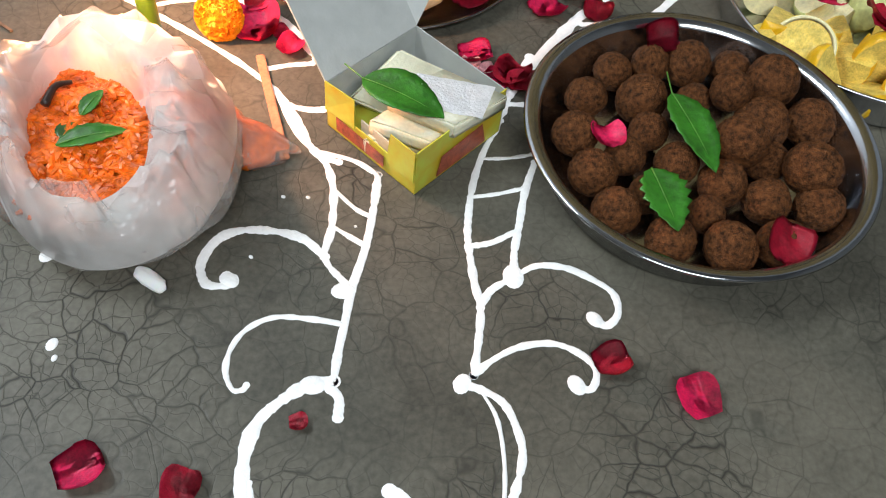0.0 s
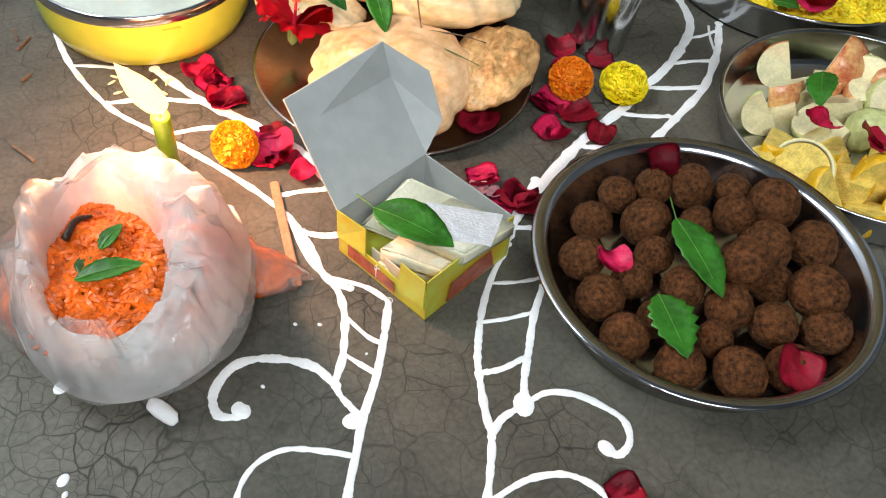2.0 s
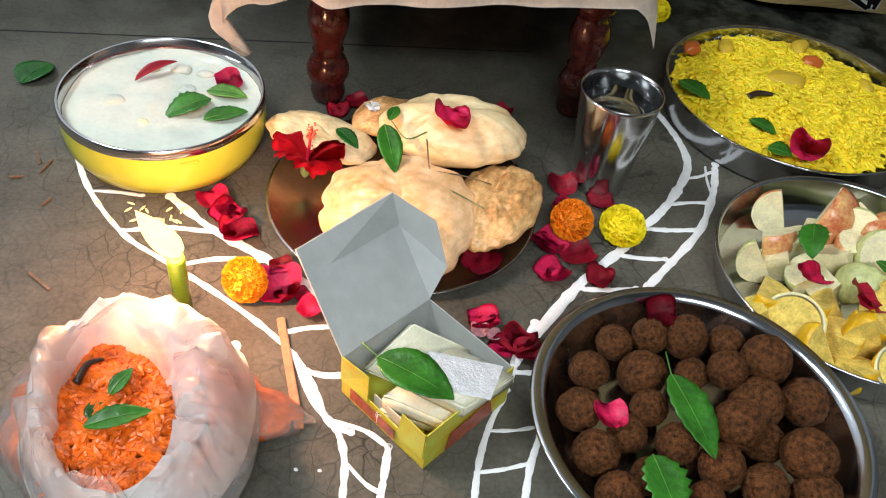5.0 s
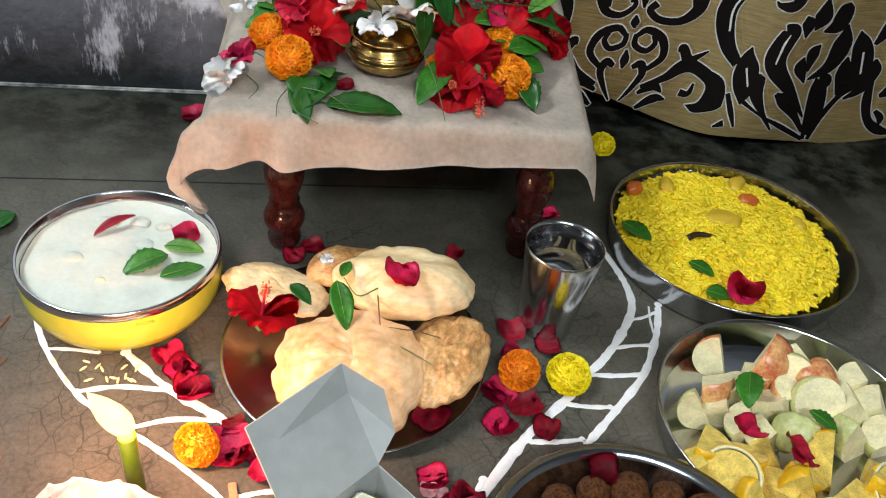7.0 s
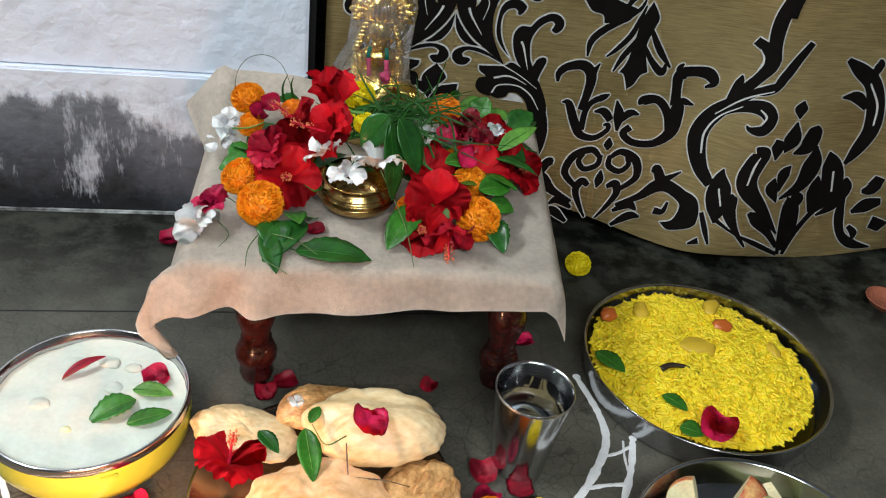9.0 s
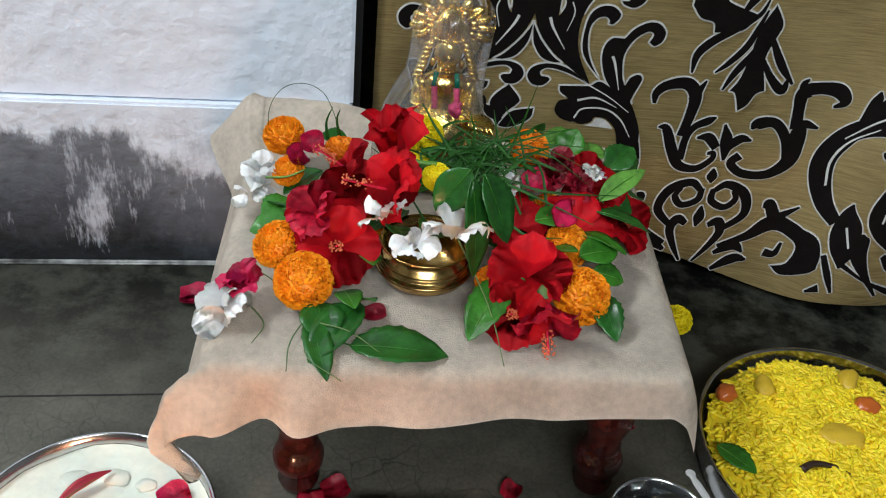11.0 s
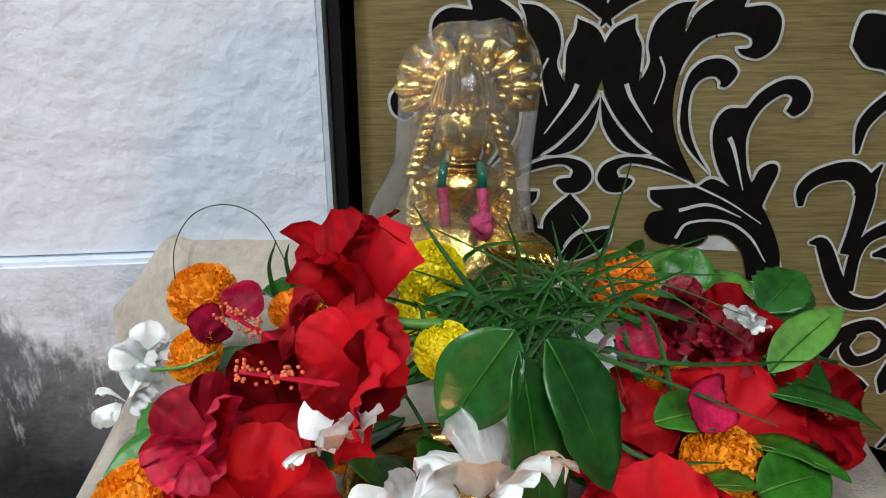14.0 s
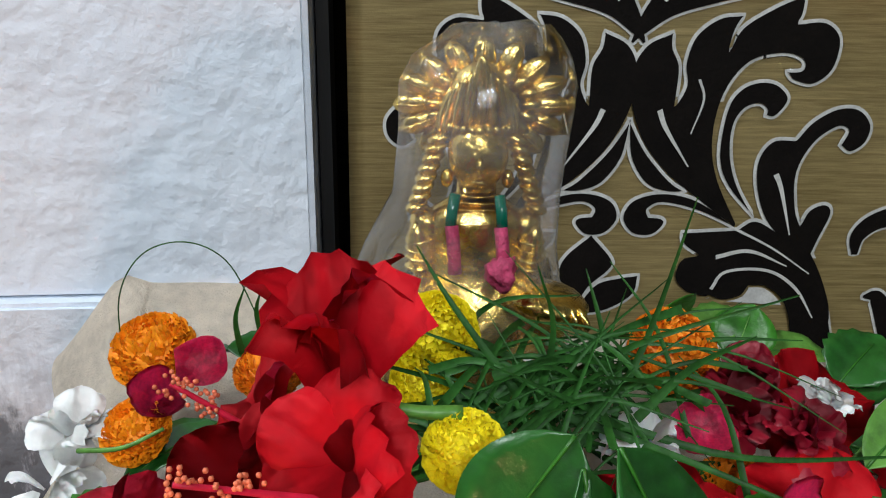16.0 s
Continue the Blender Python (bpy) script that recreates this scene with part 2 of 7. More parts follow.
def lathe(profile, segs=64, sx=1.0, sy=1.0, closed=False):
    """Turns (radius, height) round the upright axis."""
    bm = bmesh.new()
    rings = []
    for r, z in profile:
        if r < 1e-6:
            rings.append([bm.verts.new((0, 0, z))])
        else:
            rings.append([bm.verts.new((r * sx * math.cos(a), r * sy * math.sin(a), z)) for a in (2 * math.pi * i / segs for i in range(segs))])
    pairs = list(zip(rings, rings[1:] + ([rings[0]] if closed else [])))
    for a, b in pairs if closed else pairs:
        n = max(len(a), len(b))
        if len(a) == len(b) == 1:
            continue
        for i in range(n):
            j = (i + 1) % n
            vs = [a[i % len(a)], a[j % len(a)], b[j % len(b)], b[i % len(b)]]
            vs = list(dict.fromkeys(vs))
            if len(vs) > 2:
                bm.faces.new(vs)
    return bm


def box_mesh(x0, y0, z0, x1, y1, z1, bevel=0.0):
    bm = bmesh.new()
    bm.faces.layers.int.new("flat")
    bmesh.ops.create_cube(bm, size=1, matrix=Matrix.Translation(((x0 + x1) / 2, (y0 + y1) / 2, (z0 + z1) / 2)) @ Matrix.Diagonal((x1 - x0, y1 - y0, z1 - z0, 1)))
    if bevel:
        bmesh.ops.bevel(bm, geom=bm.edges[:], offset=bevel, segments=2, affect="EDGES")
    return bm


def spline(pts, steps=8):
    """A smooth line through a few points (Catmull-Rom)."""
    p = [Vector(q) for q in pts]
    p = [2 * p[0] - p[1]] + p + [2 * p[-1] - p[-2]]
    out = []
    for i in range(1, len(p) - 2):
        for s in range(steps):
            t = s / steps
            out.append(0.5 * (2 * p[i] + (p[i + 1] - p[i - 1]) * t + (2 * p[i - 1] - 5 * p[i] + 4 * p[i + 1] - p[i + 2]) * t * t + (3 * p[i] - p[i - 1] - 3 * p[i + 1] + p[i + 2]) * t ** 3))
    return out + [p[-2]]


def tube(bm, pts, radius, segs=6, mat_index=0, taper=0.0):
    """A round rod along a line of 3D points."""
    rings = []
    n = len(pts)
    for i, p in enumerate(pts):
        d = (pts[min(i + 1, n - 1)] - pts[max(i - 1, 0)]).normalized()
        u = d.orthogonal().normalized() if i == 0 else (u - d * u.dot(d)).normalized()
        v = d.cross(u)
        r = radius * (1 - taper * i / (n - 1))
        rings.append([bm.verts.new(p + r * (math.cos(a) * u + math.sin(a) * v)) for a in (2 * math.pi * k / segs for k in range(segs))])
    for a, b in zip(rings, rings[1:]):
        for k in range(segs):
            f = bm.faces.new((a[k], a[(k + 1) % segs], b[(k + 1) % segs], b[k]))
            f.material_index = mat_index
    for ring in (rings[0], rings[-1]):
        bm.faces.new(ring).material_index = mat_index
    return bm


# ---- the setting ----
AXIS = math.radians(8.2)          # the wall and the doorway run at this angle
WALL_Z = pose(-0.072, 1.2, 0, 0, 0, 8.2)   # local x runs along the wall, y into it, origin at the doorway's edge

bm = bmesh.new()
bmesh.ops.create_grid(bm, x_segments=4, y_segments=4, size=3.5)
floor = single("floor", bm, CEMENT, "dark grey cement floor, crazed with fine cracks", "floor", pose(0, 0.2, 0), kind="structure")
bm = box_mesh(-3.4, -0.001, 0.21, 0, 0.14, 2.7, 0.004)
wall = single("wall_north", bm, WHITEWASH, "rough whitewashed plaster wall beside the doorway", "wall", WALL_Z, kind="structure")
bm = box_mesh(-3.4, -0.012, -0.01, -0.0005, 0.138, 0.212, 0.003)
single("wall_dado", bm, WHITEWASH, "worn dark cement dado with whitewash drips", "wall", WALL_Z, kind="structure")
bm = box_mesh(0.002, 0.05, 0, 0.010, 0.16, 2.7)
single("door_jamb", bm, NEAR_BLACK, "near-black door jamb beside the curtain", "door frame", WALL_Z, kind="structure")
bm = box_mesh(1.3, 0, 0, 3.2, 0.14, 2.7)
single("wall_north_east", bm, WHITEWASH, "whitewashed wall beyond the doorway", "wall", WALL_Z, kind="structure")
bm = box_mesh(0, 0, 2.1, 1.3, 0.14, 2.7)
single("door_lintel", bm, WHITEWASH, "whitewashed wall above the doorway", "wall", WALL_Z, kind="structure")
# walls added behind the doorway, the unlit room's darkness in their colour
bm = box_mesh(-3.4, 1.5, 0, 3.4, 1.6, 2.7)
single("back_room_wall", bm, NEAR_BLACK, "back wall with the unlit room's darkness put into its colour", "wall", WALL_Z, kind="structure")
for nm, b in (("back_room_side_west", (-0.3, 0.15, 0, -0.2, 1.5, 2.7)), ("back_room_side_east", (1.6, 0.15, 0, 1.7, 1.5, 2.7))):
    single(nm, box_mesh(*b), NEAR_BLACK, "side wall with the unlit room's darkness put into its colour", "wall", WALL_Z, kind="structure")
# unseen walls and ceiling, added to close the room and control bounced light
for nm, b in (("unseen_wall_west", (-2.3, -2.2, 0, -2.2, 1.2, 2.7)), ("unseen_wall_east", (2.2, -2.2, 0, 2.3, 1.5, 2.7)), ("unseen_wall_south", (-2.3, -2.3, 0, 2.3, -2.2, 2.7))):
    single(nm, box_mesh(*b), ROOM_SHELL, "unseen grey room wall, added and kept dark to limit bounced light", "wall", kind="structure")
single("ceiling", box_mesh(-3.2, -3.2, 2.7, 3.2, 3.2, 2.8), ROOM_SHELL, "unseen grey ceiling, added and kept dark to limit bounced light", "ceiling", kind="structure")

# added strip: the highlight along the wall's foot put into pale grey
single("floor_edge_highlight", box_mesh(-3.3, -0.020, 0.0, -0.03, -0.0125, 0.004, 0.0015), mat("edge_highlight_grey", (0.34, 0.35, 0.34), 0.6, var=0.6, scale=14, second=(0.05, 0.05, 0.05)), "thin added strip, the highlight where wall meets floor put into pale grey", "trim", WALL_Z, kind="structure")
for lx, ly, ln in ((-0.6, -0.235, 1.6),):
    single("floor_joint", box_mesh(lx - ln / 2, ly - 0.001, 0.0001, lx + ln / 2, ly + 0.001, 0.0005), NEAR_BLACK, "thin dark joint line in the cement floor", "floor joint", WALL_Z, kind="structure")

# ---- the drawing on the floor, in white rice paste ----
KOLAM = tagged(new("floor_drawing"), "white rice-paste ladder and scroll pattern drawn on the floor", "floor drawing", kind="structure")


def stroke(pts, width):
    """One stroke of paste: a low domed ribbon with an uneven hand-drawn edge."""
    line = spline([(x, y, 0) for x, y in pts], 10)
    bm = bmesh.new()
    rows = []
    n = len(line)
    for i, p in enumerate(line):
        d = (line[min(i + 1, n - 1)] - line[max(i - 1, 0)]).normalized()
        side = Vector((-d.y, d.x, 0))
        e = min(i, n - 1 - i)
        w = width * 0.5 * (0.75 + 0.25 * min(1, e / 3)) * (0.94 + 0.38 * noise.noise(p * 90) + 0.25 * noise.noise(p * 400))
        rows.append([bm.verts.new(p + side * (w * k) + Vector((0, 0, z))) for k, z in ((-0.95, 0.0002), (-0.75, 0.0006), (0, 0.0008), (0.75, 0.0006), (0.95, 0.0002))])
    for a, b in zip(rows, rows[1:]):
        for j in range(4):
            bm.faces.new((a[j], a[j + 1], b[j + 1], b[j]))
    for end, s in ((line[0], rows[0]), (line[-1], rows[-1])):
        cap = [bm.verts.new(end + Vector((0.52 * width * math.cos(a), 0.52 * width * math.sin(a), 0.0006))) for a in (k * math.pi / 5 for k in range(10))]
        bm.faces.new(cap)
    part("stroke", bm, CHALK, KOLAM)


def dot(x, y, r):
    part("drop", lathe([(r, 0.0002), (r * 0.8, 0.001), (0, 0.0013)], 14, 1.2, 0.9), CHALK, KOLAM, m=pose(x, y, 0, 0, 0, 700 * x))


stroke([(-0.046, 0.484), (-0.023, 0.442), (-0.004, 0.422), (0.006, 0.397), (0.009, 0.362), (0.007, 0.336), (0.02, 0.319), (0.027, 0.313)], 0.006)
stroke([(0.037, 0.41), (0.036, 0.379), (0.033, 0.345), (0.027, 0.313), (0.025, 0.288), (0.023, 0.268), (0.022, 0.246)], 0.0062)
stroke([(-0.011, 0.428), (0.018, 0.422), (0.037, 0.41)], 0.005)
stroke([(0.007, 0.394), (0.024, 0.378), (0.036, 0.372)], 0.004)
stroke([(0.009, 0.362), (0.022, 0.354), (0.034, 0.347)], 0.0045)
stroke([(0.007, 0.336), (-0.008, 0.349), (-0.027, 0.354), (-0.05, 0.353), (-0.065, 0.344), (-0.072, 0.325), (-0.067, 0.31), (-0.057, 0.308), (-0.049, 0.312), (-0.054, 0.316)], 0.007)
stroke([(0.024, 0.286), (0.007, 0.288), (-0.018, 0.288), (-0.034, 0.279), (-0.042, 0.265), (-0.043, 0.249), (-0.037, 0.237), (-0.031, 0.237), (-0.029, 0.24)], 0.0045)
stroke([(0.022, 0.246), (0.006, 0.242), (-0.009, 0.23), (-0.019, 0.217), (-0.023, 0.199), (-0.021, 0.173), (-0.015, 0.149)], 0.009)
stroke([(0.017, 0.244), (0.026, 0.236), (0.027, 0.223)], 0.007)
stroke([(-0.018, 0.181), (-0.014, 0.168)], 0.004)
stroke([(0.06, 0.181), (0.07, 0.175), (0.077, 0.163)], 0.009)
stroke([(0.126, 0.473), (0.113, 0.44), (0.105, 0.406), (0.102, 0.371), (0.103, 0.352), (0.107, 0.324), (0.111, 0.305), (0.11, 0.282), (0.107, 0.256)], 0.0058)
stroke([(0.151, 0.433), (0.143, 0.405), (0.138, 0.374), (0.134, 0.35), (0.134, 0.331)], 0.006)
stroke([(0.111, 0.433), (0.132, 0.436), (0.149, 0.441)], 0.004)
stroke([(0.103, 0.396), (0.123, 0.401), (0.142, 0.408)], 0.004)
stroke([(0.102, 0.353), (0.119, 0.358), (0.137, 0.37)], 0.005)
stroke([(0.111, 0.305), (0.118, 0.319), (0.134, 0.331)], 0.006)
stroke([(0.134, 0.331), (0.149, 0.341), (0.169, 0.341), (0.187, 0.333), (0.2, 0.323), (0.202, 0.308), (0.194, 0.298), (0.187, 0.301)], 0.0055)
stroke([(0.107, 0.256), (0.118, 0.267), (0.136, 0.278), (0.158, 0.282), (0.176, 0.275), (0.184, 0.264), (0.18, 0.252), (0.17, 0.253)], 0.0052)
stroke([(0.097, 0.25), (0.111, 0.247), (0.125, 0.239), (0.133, 0.223), (0.136, 0.206), (0.13, 0.181), (0.121, 0.159)], 0.0058)
stroke([(0.111, 0.247), (0.121, 0.229), (0.125, 0.205), (0.125, 0.181), (0.122, 0.159)], 0.003)
stroke([(-0.305, 0.713), (-0.268, 0.653), (-0.22, 0.601), (-0.176, 0.574), (-0.128, 0.546), (-0.087, 0.519), (-0.066, 0.503), (-0.045, 0.484), (-0.024, 0.453), (-0.01, 0.427), (0.008, 0.419)], 0.006)
stroke([(-0.194, 0.657), (-0.146, 0.62), (-0.086, 0.587), (-0.048, 0.561), (-0.019, 0.525)], 0.01)
stroke([(-0.268, 0.653), (-0.245, 0.655), (-0.219, 0.654)], 0.005)
stroke([(-0.222, 0.605), (-0.187, 0.615), (-0.145, 0.616)], 0.006)
stroke([(-0.161, 0.571), (-0.13, 0.583), (-0.086, 0.587)], 0.006)
stroke([(-0.056, 0.509), (-0.041, 0.515), (-0.023, 0.519)], 0.006)
stroke([(-0.034, 0.471), (-0.02, 0.469), (-0.009, 0.47)], 0.007)
stroke([(0.357, 0.804), (0.349, 0.766), (0.337, 0.73), (0.318, 0.688), (0.277, 0.632), (0.251, 0.598)], 0.009)
stroke([(0.304, 0.897), (0.323, 0.838), (0.325, 0.795), (0.307, 0.752), (0.282, 0.711), (0.262, 0.687)], 0.01)
stroke([(0.258, 0.679), (0.234, 0.648), (0.195, 0.602), (0.164, 0.555), (0.145, 0.524)], 0.011)
stroke([(0.32, 0.774), (0.337, 0.781), (0.355, 0.794)], 0.005)
stroke([(0.294, 0.727), (0.316, 0.734), (0.342, 0.738)], 0.0055)
stroke([(0.264, 0.686), (0.291, 0.688), (0.319, 0.693)], 0.007)
stroke([(0.234, 0.644), (0.256, 0.643), (0.279, 0.645)], 0.0065)
stroke([(0.197, 0.594), (0.224, 0.597), (0.246, 0.602)], 0.0065)
stroke([(0.345, 0.798), (0.343, 0.779), (0.343, 0.757)], 0.003)
stroke([(0.151, 0.547), (0.135, 0.507), (0.126, 0.482), (0.119, 0.461)], 0.009)
stroke([(0.126, 0.492), (0.137, 0.492), (0.148, 0.493)], 0.006)
for x, y, r in ((-0.169, 0.323, 0.0055), (-0.148, 0.259, 0.0038), (-0.144, 0.25, 0.002), (-0.01, 0.385, 0.0014), (-0.027, 0.384, 0.0014), (-0.094, 0.489, 0.0048), (-0.041, 0.332, 0.0014), (0.025, 0.363, 0.001),
                (0.022, 0.311, 0.007), (0.133, 0.331, 0.008), (0.1, 0.25, 0.006), (0.01, 0.243, 0.007), (0.186, 0.302, 0.0055), (0.171, 0.254, 0.006), (-0.052, 0.313, 0.006)):
    dot(x, y, r)

# ---- dishes ----
def dish(name, label, x, y, profile, material, category="dish"):
    """A turned dish in three parts: base, side wall and rim, split along its profile."""
    ob = thing(name, label, category, pose(x, y, 0))
    top, wide = max(z for r, z in profile), max(r for r, z in profile)
    flat = max(r for r, z in profile if z < 0.15 * top)

    def kind(a, b):
        z = (a[1] + b[1]) / 2
        return "rim" if z > 0.9 * top else "base" if z < 0.12 * top and (a[0] + b[0]) / 2 < flat else "side_wall"
    for what in ("base", "side_wall", "rim"):
        bm = bmesh.new()
        for a, b in zip(profile, profile[1:]):
            if kind(a, b) == what:
                piece = lathe([a, b], 96)
                me = bpy.data.meshes.new("run")
                piece.to_mesh(me)
                piece.free()
                bm.from_mesh(me)
                bpy.data.meshes.remove(me)
        if bm.faces:
            bmesh.ops.remove_doubles(bm, verts=bm.verts, dist=1e-6)
            part(what, bm, material, ob)
    return ob


kofta_dish = dish("steel_dish", "deep round stainless steel dish full of brown fried balls", 0.265, 0.440,
                  [(0, 0.002), (0.095, 0.002), (0.108, 0.008), (0.116, 0.036), (0.119, 0.0405), (0.127, 0.0415), (0.1285, 0.040), (0.127, 0.0385), (0.119, 0.0365), (0.110, 0.007), (0.098, 0.0005), (0, 0.0005)][::-1], STEEL)
rice_dish = dish("steel_thali", "straight-sided stainless steel plate heaped with yellow rice", 0.457, 0.908,
                 [(0, 0.002), (0.135, 0.002), (0.140, 0.006), (0.146, 0.038), (0.1485, 0.0405), (0.150, 0.0395), (0.1495, 0.037), (0.143, 0.004), (0.138, 0.0005), (0, 0.0005)][::-1], STEEL)
fruit_dish = dish("steel_thali", "stainless steel plate filled with cut apple, guava and orange", 0.449, 0.622,
                  [(0, 0.002), (0.118, 0.002), (0.124, 0.006), (0.131, 0.033), (0.1335, 0.036), (0.135, 0.035), (0.1345, 0.0325), (0.127, 0.004), (0.121, 0.0005), (0, 0.0005)][::-1], STEEL)
puri_dish = dish("steel_plate", "flat scuffed steel plate under puffed fried bread", 0.024, 0.684,
                 [(0, 0.0025), (0.10, 0.0025), (0.116, 0.006), (0.128, 0.0108), (0.1305, 0.011), (0.1305, 0.0095), (0.117, 0.0045), (0.102, 0.001), (0, 0.001)][::-1], STEEL_DULL)

bowl = thing("curd_bowl", "yellow-green enamelled steel bowl with a steel rim", "bowl", pose(-0.217, 0.738, 0))
part("body", lathe([(0, 0.001), (0.076, 0.001), (0.088, 0.008), (0.095, 0.022), (0.0968, 0.036), (0.0966, 0.053)][::-1], 96), ENAMEL, bowl)
part("rim", lathe([(0.0966, 0.053), (0.0975, 0.054), (0.0968, 0.062), (0.0955, 0.0635), (0.0935, 0.0625), (0.0925, 0.045), (0.088, 0.02), (0.07, 0.006), (0, 0.006)][::-1], 96), STEEL_BRIGHT, bowl, "bright steel rim and lining")
part("lug", box_mesh(-0.008, -0.003, -0.002, 0.008, 0.003, 0.002, 0.001), ENAMEL, bowl, m=pose(0.047, -0.0855, 0.047, 0, 0, 28))

tumbler = dish("steel_tumbler", "tall flared steel tumbler filled with water, dotted pattern", 0.221, 0.753,
               [(0, 0.003), (0.026, 0.003), (0.0275, 0.006), (0.032, 0.05), (0.0385, 0.108), (0.0395, 0.1125), (0.0405, 0.112), (0.0396, 0.108), (0.033, 0.05), (0.0285, 0.004), (0.027, 0.0005), (0, 0.0005)][::-1], STEEL_BRIGHT, "tumbler")


# ---- food materials ----
FRIED = mat("fried_crust", (0.115, 0.043, 0.014), 0.6, var=0.9, scale=5.0, bump=1.0, bump_scale=16, spec=0.15)
PURI = mat("fried_bread", (0.86, 0.54, 0.31), 0.4, var=0.35, scale=1.3, bump=0.3, bump_scale=5, second=(0.66, 0.34, 0.12), sss=0.15)
PURI_PALE = mat("pale_fried_bread", (0.82, 0.66, 0.40), 0.38, var=0.3, scale=1.2, bump=0.25, bump_scale=5, second=(0.70, 0.46, 0.20), sss=0.15)
PURI_BROWN = mat("browned_fried_bread", (0.66, 0.40, 0.17), 0.36, var=0.45, scale=1.8, bump=0.5, bump_scale=6, second=(0.40, 0.18, 0.05), sss=0.1)
YELLOW_RICE = mat("yellow_rice", (0.84, 0.64, 0.02), 0.5, var=0.16, scale=22, bump=0.1, bump_scale=300, sss=0.35)
ORANGE_RICE = mat("orange_rice", (0.72, 0.135, 0.004), 0.40, var=0.5, scale=40, bump=0.15, bump_scale=300, second=(0.34, 0.055, 0.004), sss=0.1)
LEAF = mat("leaf", (0.028, 0.140, 0.012), 0.36, spec=0.4, var=0.45, scale=45, bump=0.4, bump_scale=150)
LEAF_DARK = mat("dark_leaf", (0.014, 0.085, 0.012), 0.30, spec=0.45, var=0.45, scale=40, bump=0.35, bump_scale=130)
LEAF_PALE = mat("pale_leaf", (0.09, 0.24, 0.035), 0.45, var=0.4, scale=45, bump=0.4, bump_scale=150)
STEM = mat("stem", (0.10, 0.17, 0.05), 0.5, var=0.3, scale=90)
TWIG = mat("dry_twig", (0.16, 0.10, 0.06), 0.7, var=0.4, scale=90)
ROSE = mat("rose_petal", (0.62, 0.008, 0.075), 0.5, var=0.4, scale=2.5, bump=0.35, bump_scale=5, sss=0.15)
ROSE_DARK = mat("dark_rose_petal", (0.34, 0.004, 0.022), 0.5, var=0.4, scale=2.5, bump=0.35, bump_scale=5, sss=0.1)
ROSE_PALE = mat("pale_rose_petal", (0.78, 0.42, 0.45), 0.45, var=0.3, scale=2.5, bump=0.3, bump_scale=5)
APPLE_SKIN = mat("apple_skin", (0.58, 0.36, 0.14), 0.32, var=0.5, scale=45, second=(0.46, 0.08, 0.035))
FLESH = mat("fruit_flesh", (0.82, 0.75, 0.46), 0.42, var=0.2, scale=60, bump=0.4, bump_scale=150, sss=0.2)
GUAVA_SKIN = mat("guava_skin", (0.55, 0.58, 0.24), 0.4, var=0.3, scale=40, bump=0.3, bump_scale=120)
ORANGE_RIND = mat("orange_rind", (0.80, 0.46, 0.012), 0.35, var=0.2, scale=40, bump=0.5, bump_scale=300)
ORANGE_PULP = mat("orange_pulp", (0.80, 0.60, 0.14), 0.25, var=0.35, scale=110, bump=0.6, bump_scale=160, sss=0.2)
PITH = mat("pith", (0.78, 0.72, 0.42), 0.5, var=0.15, scale=80)
DARK_SPICE = mat("dark_spice", (0.025, 0.012, 0.008), 0.4, var=0.4, scale=120)
TOMATO = mat("tomato", (0.52, 0.12, 0.02), 0.3, var=0.4, scale=70)
POTATO = mat("potato", (0.60, 0.40, 0.03), 0.4, var=0.3, scale=70)
CARD_YELLOW = mat("printed_card", (0.46, 0.50, 0.06), 0.4, var=0.25, scale=18, second=(0.55, 0.38, 0.02))
CARD_GREY = mat("grey_card", (0.40, 0.42, 0.41), 0.65, var=0.1, scale=14, bump=0.15, bump_scale=300)
CARD_EDGE = mat("card_edge", (0.62, 0.55, 0.42), 0.7, var=0.15, scale=60)
PRINT_RED = mat("card_print_red", (0.36, 0.08, 0.04), 0.4, var=0.5, scale=120)
SWEET = mat("milk_sweet", (0.66, 0.64, 0.48), 0.35, var=0.12, scale=70, bump=0.3, bump_scale=220, sss=0.2)
FOIL = mat("silver_leaf", (0.88, 0.89, 0.91), 0.45, 0.5, var=0.1, scale=120, bump=0.5, bump_scale=420)
WAX = mat("green_candle_wax", (0.10, 0.20, 0.008), 0.3, var=0.2, scale=50, sss=0.3)
WATER = mat("water", (0.9, 0.95, 0.95), 0.02, trans=1.0)


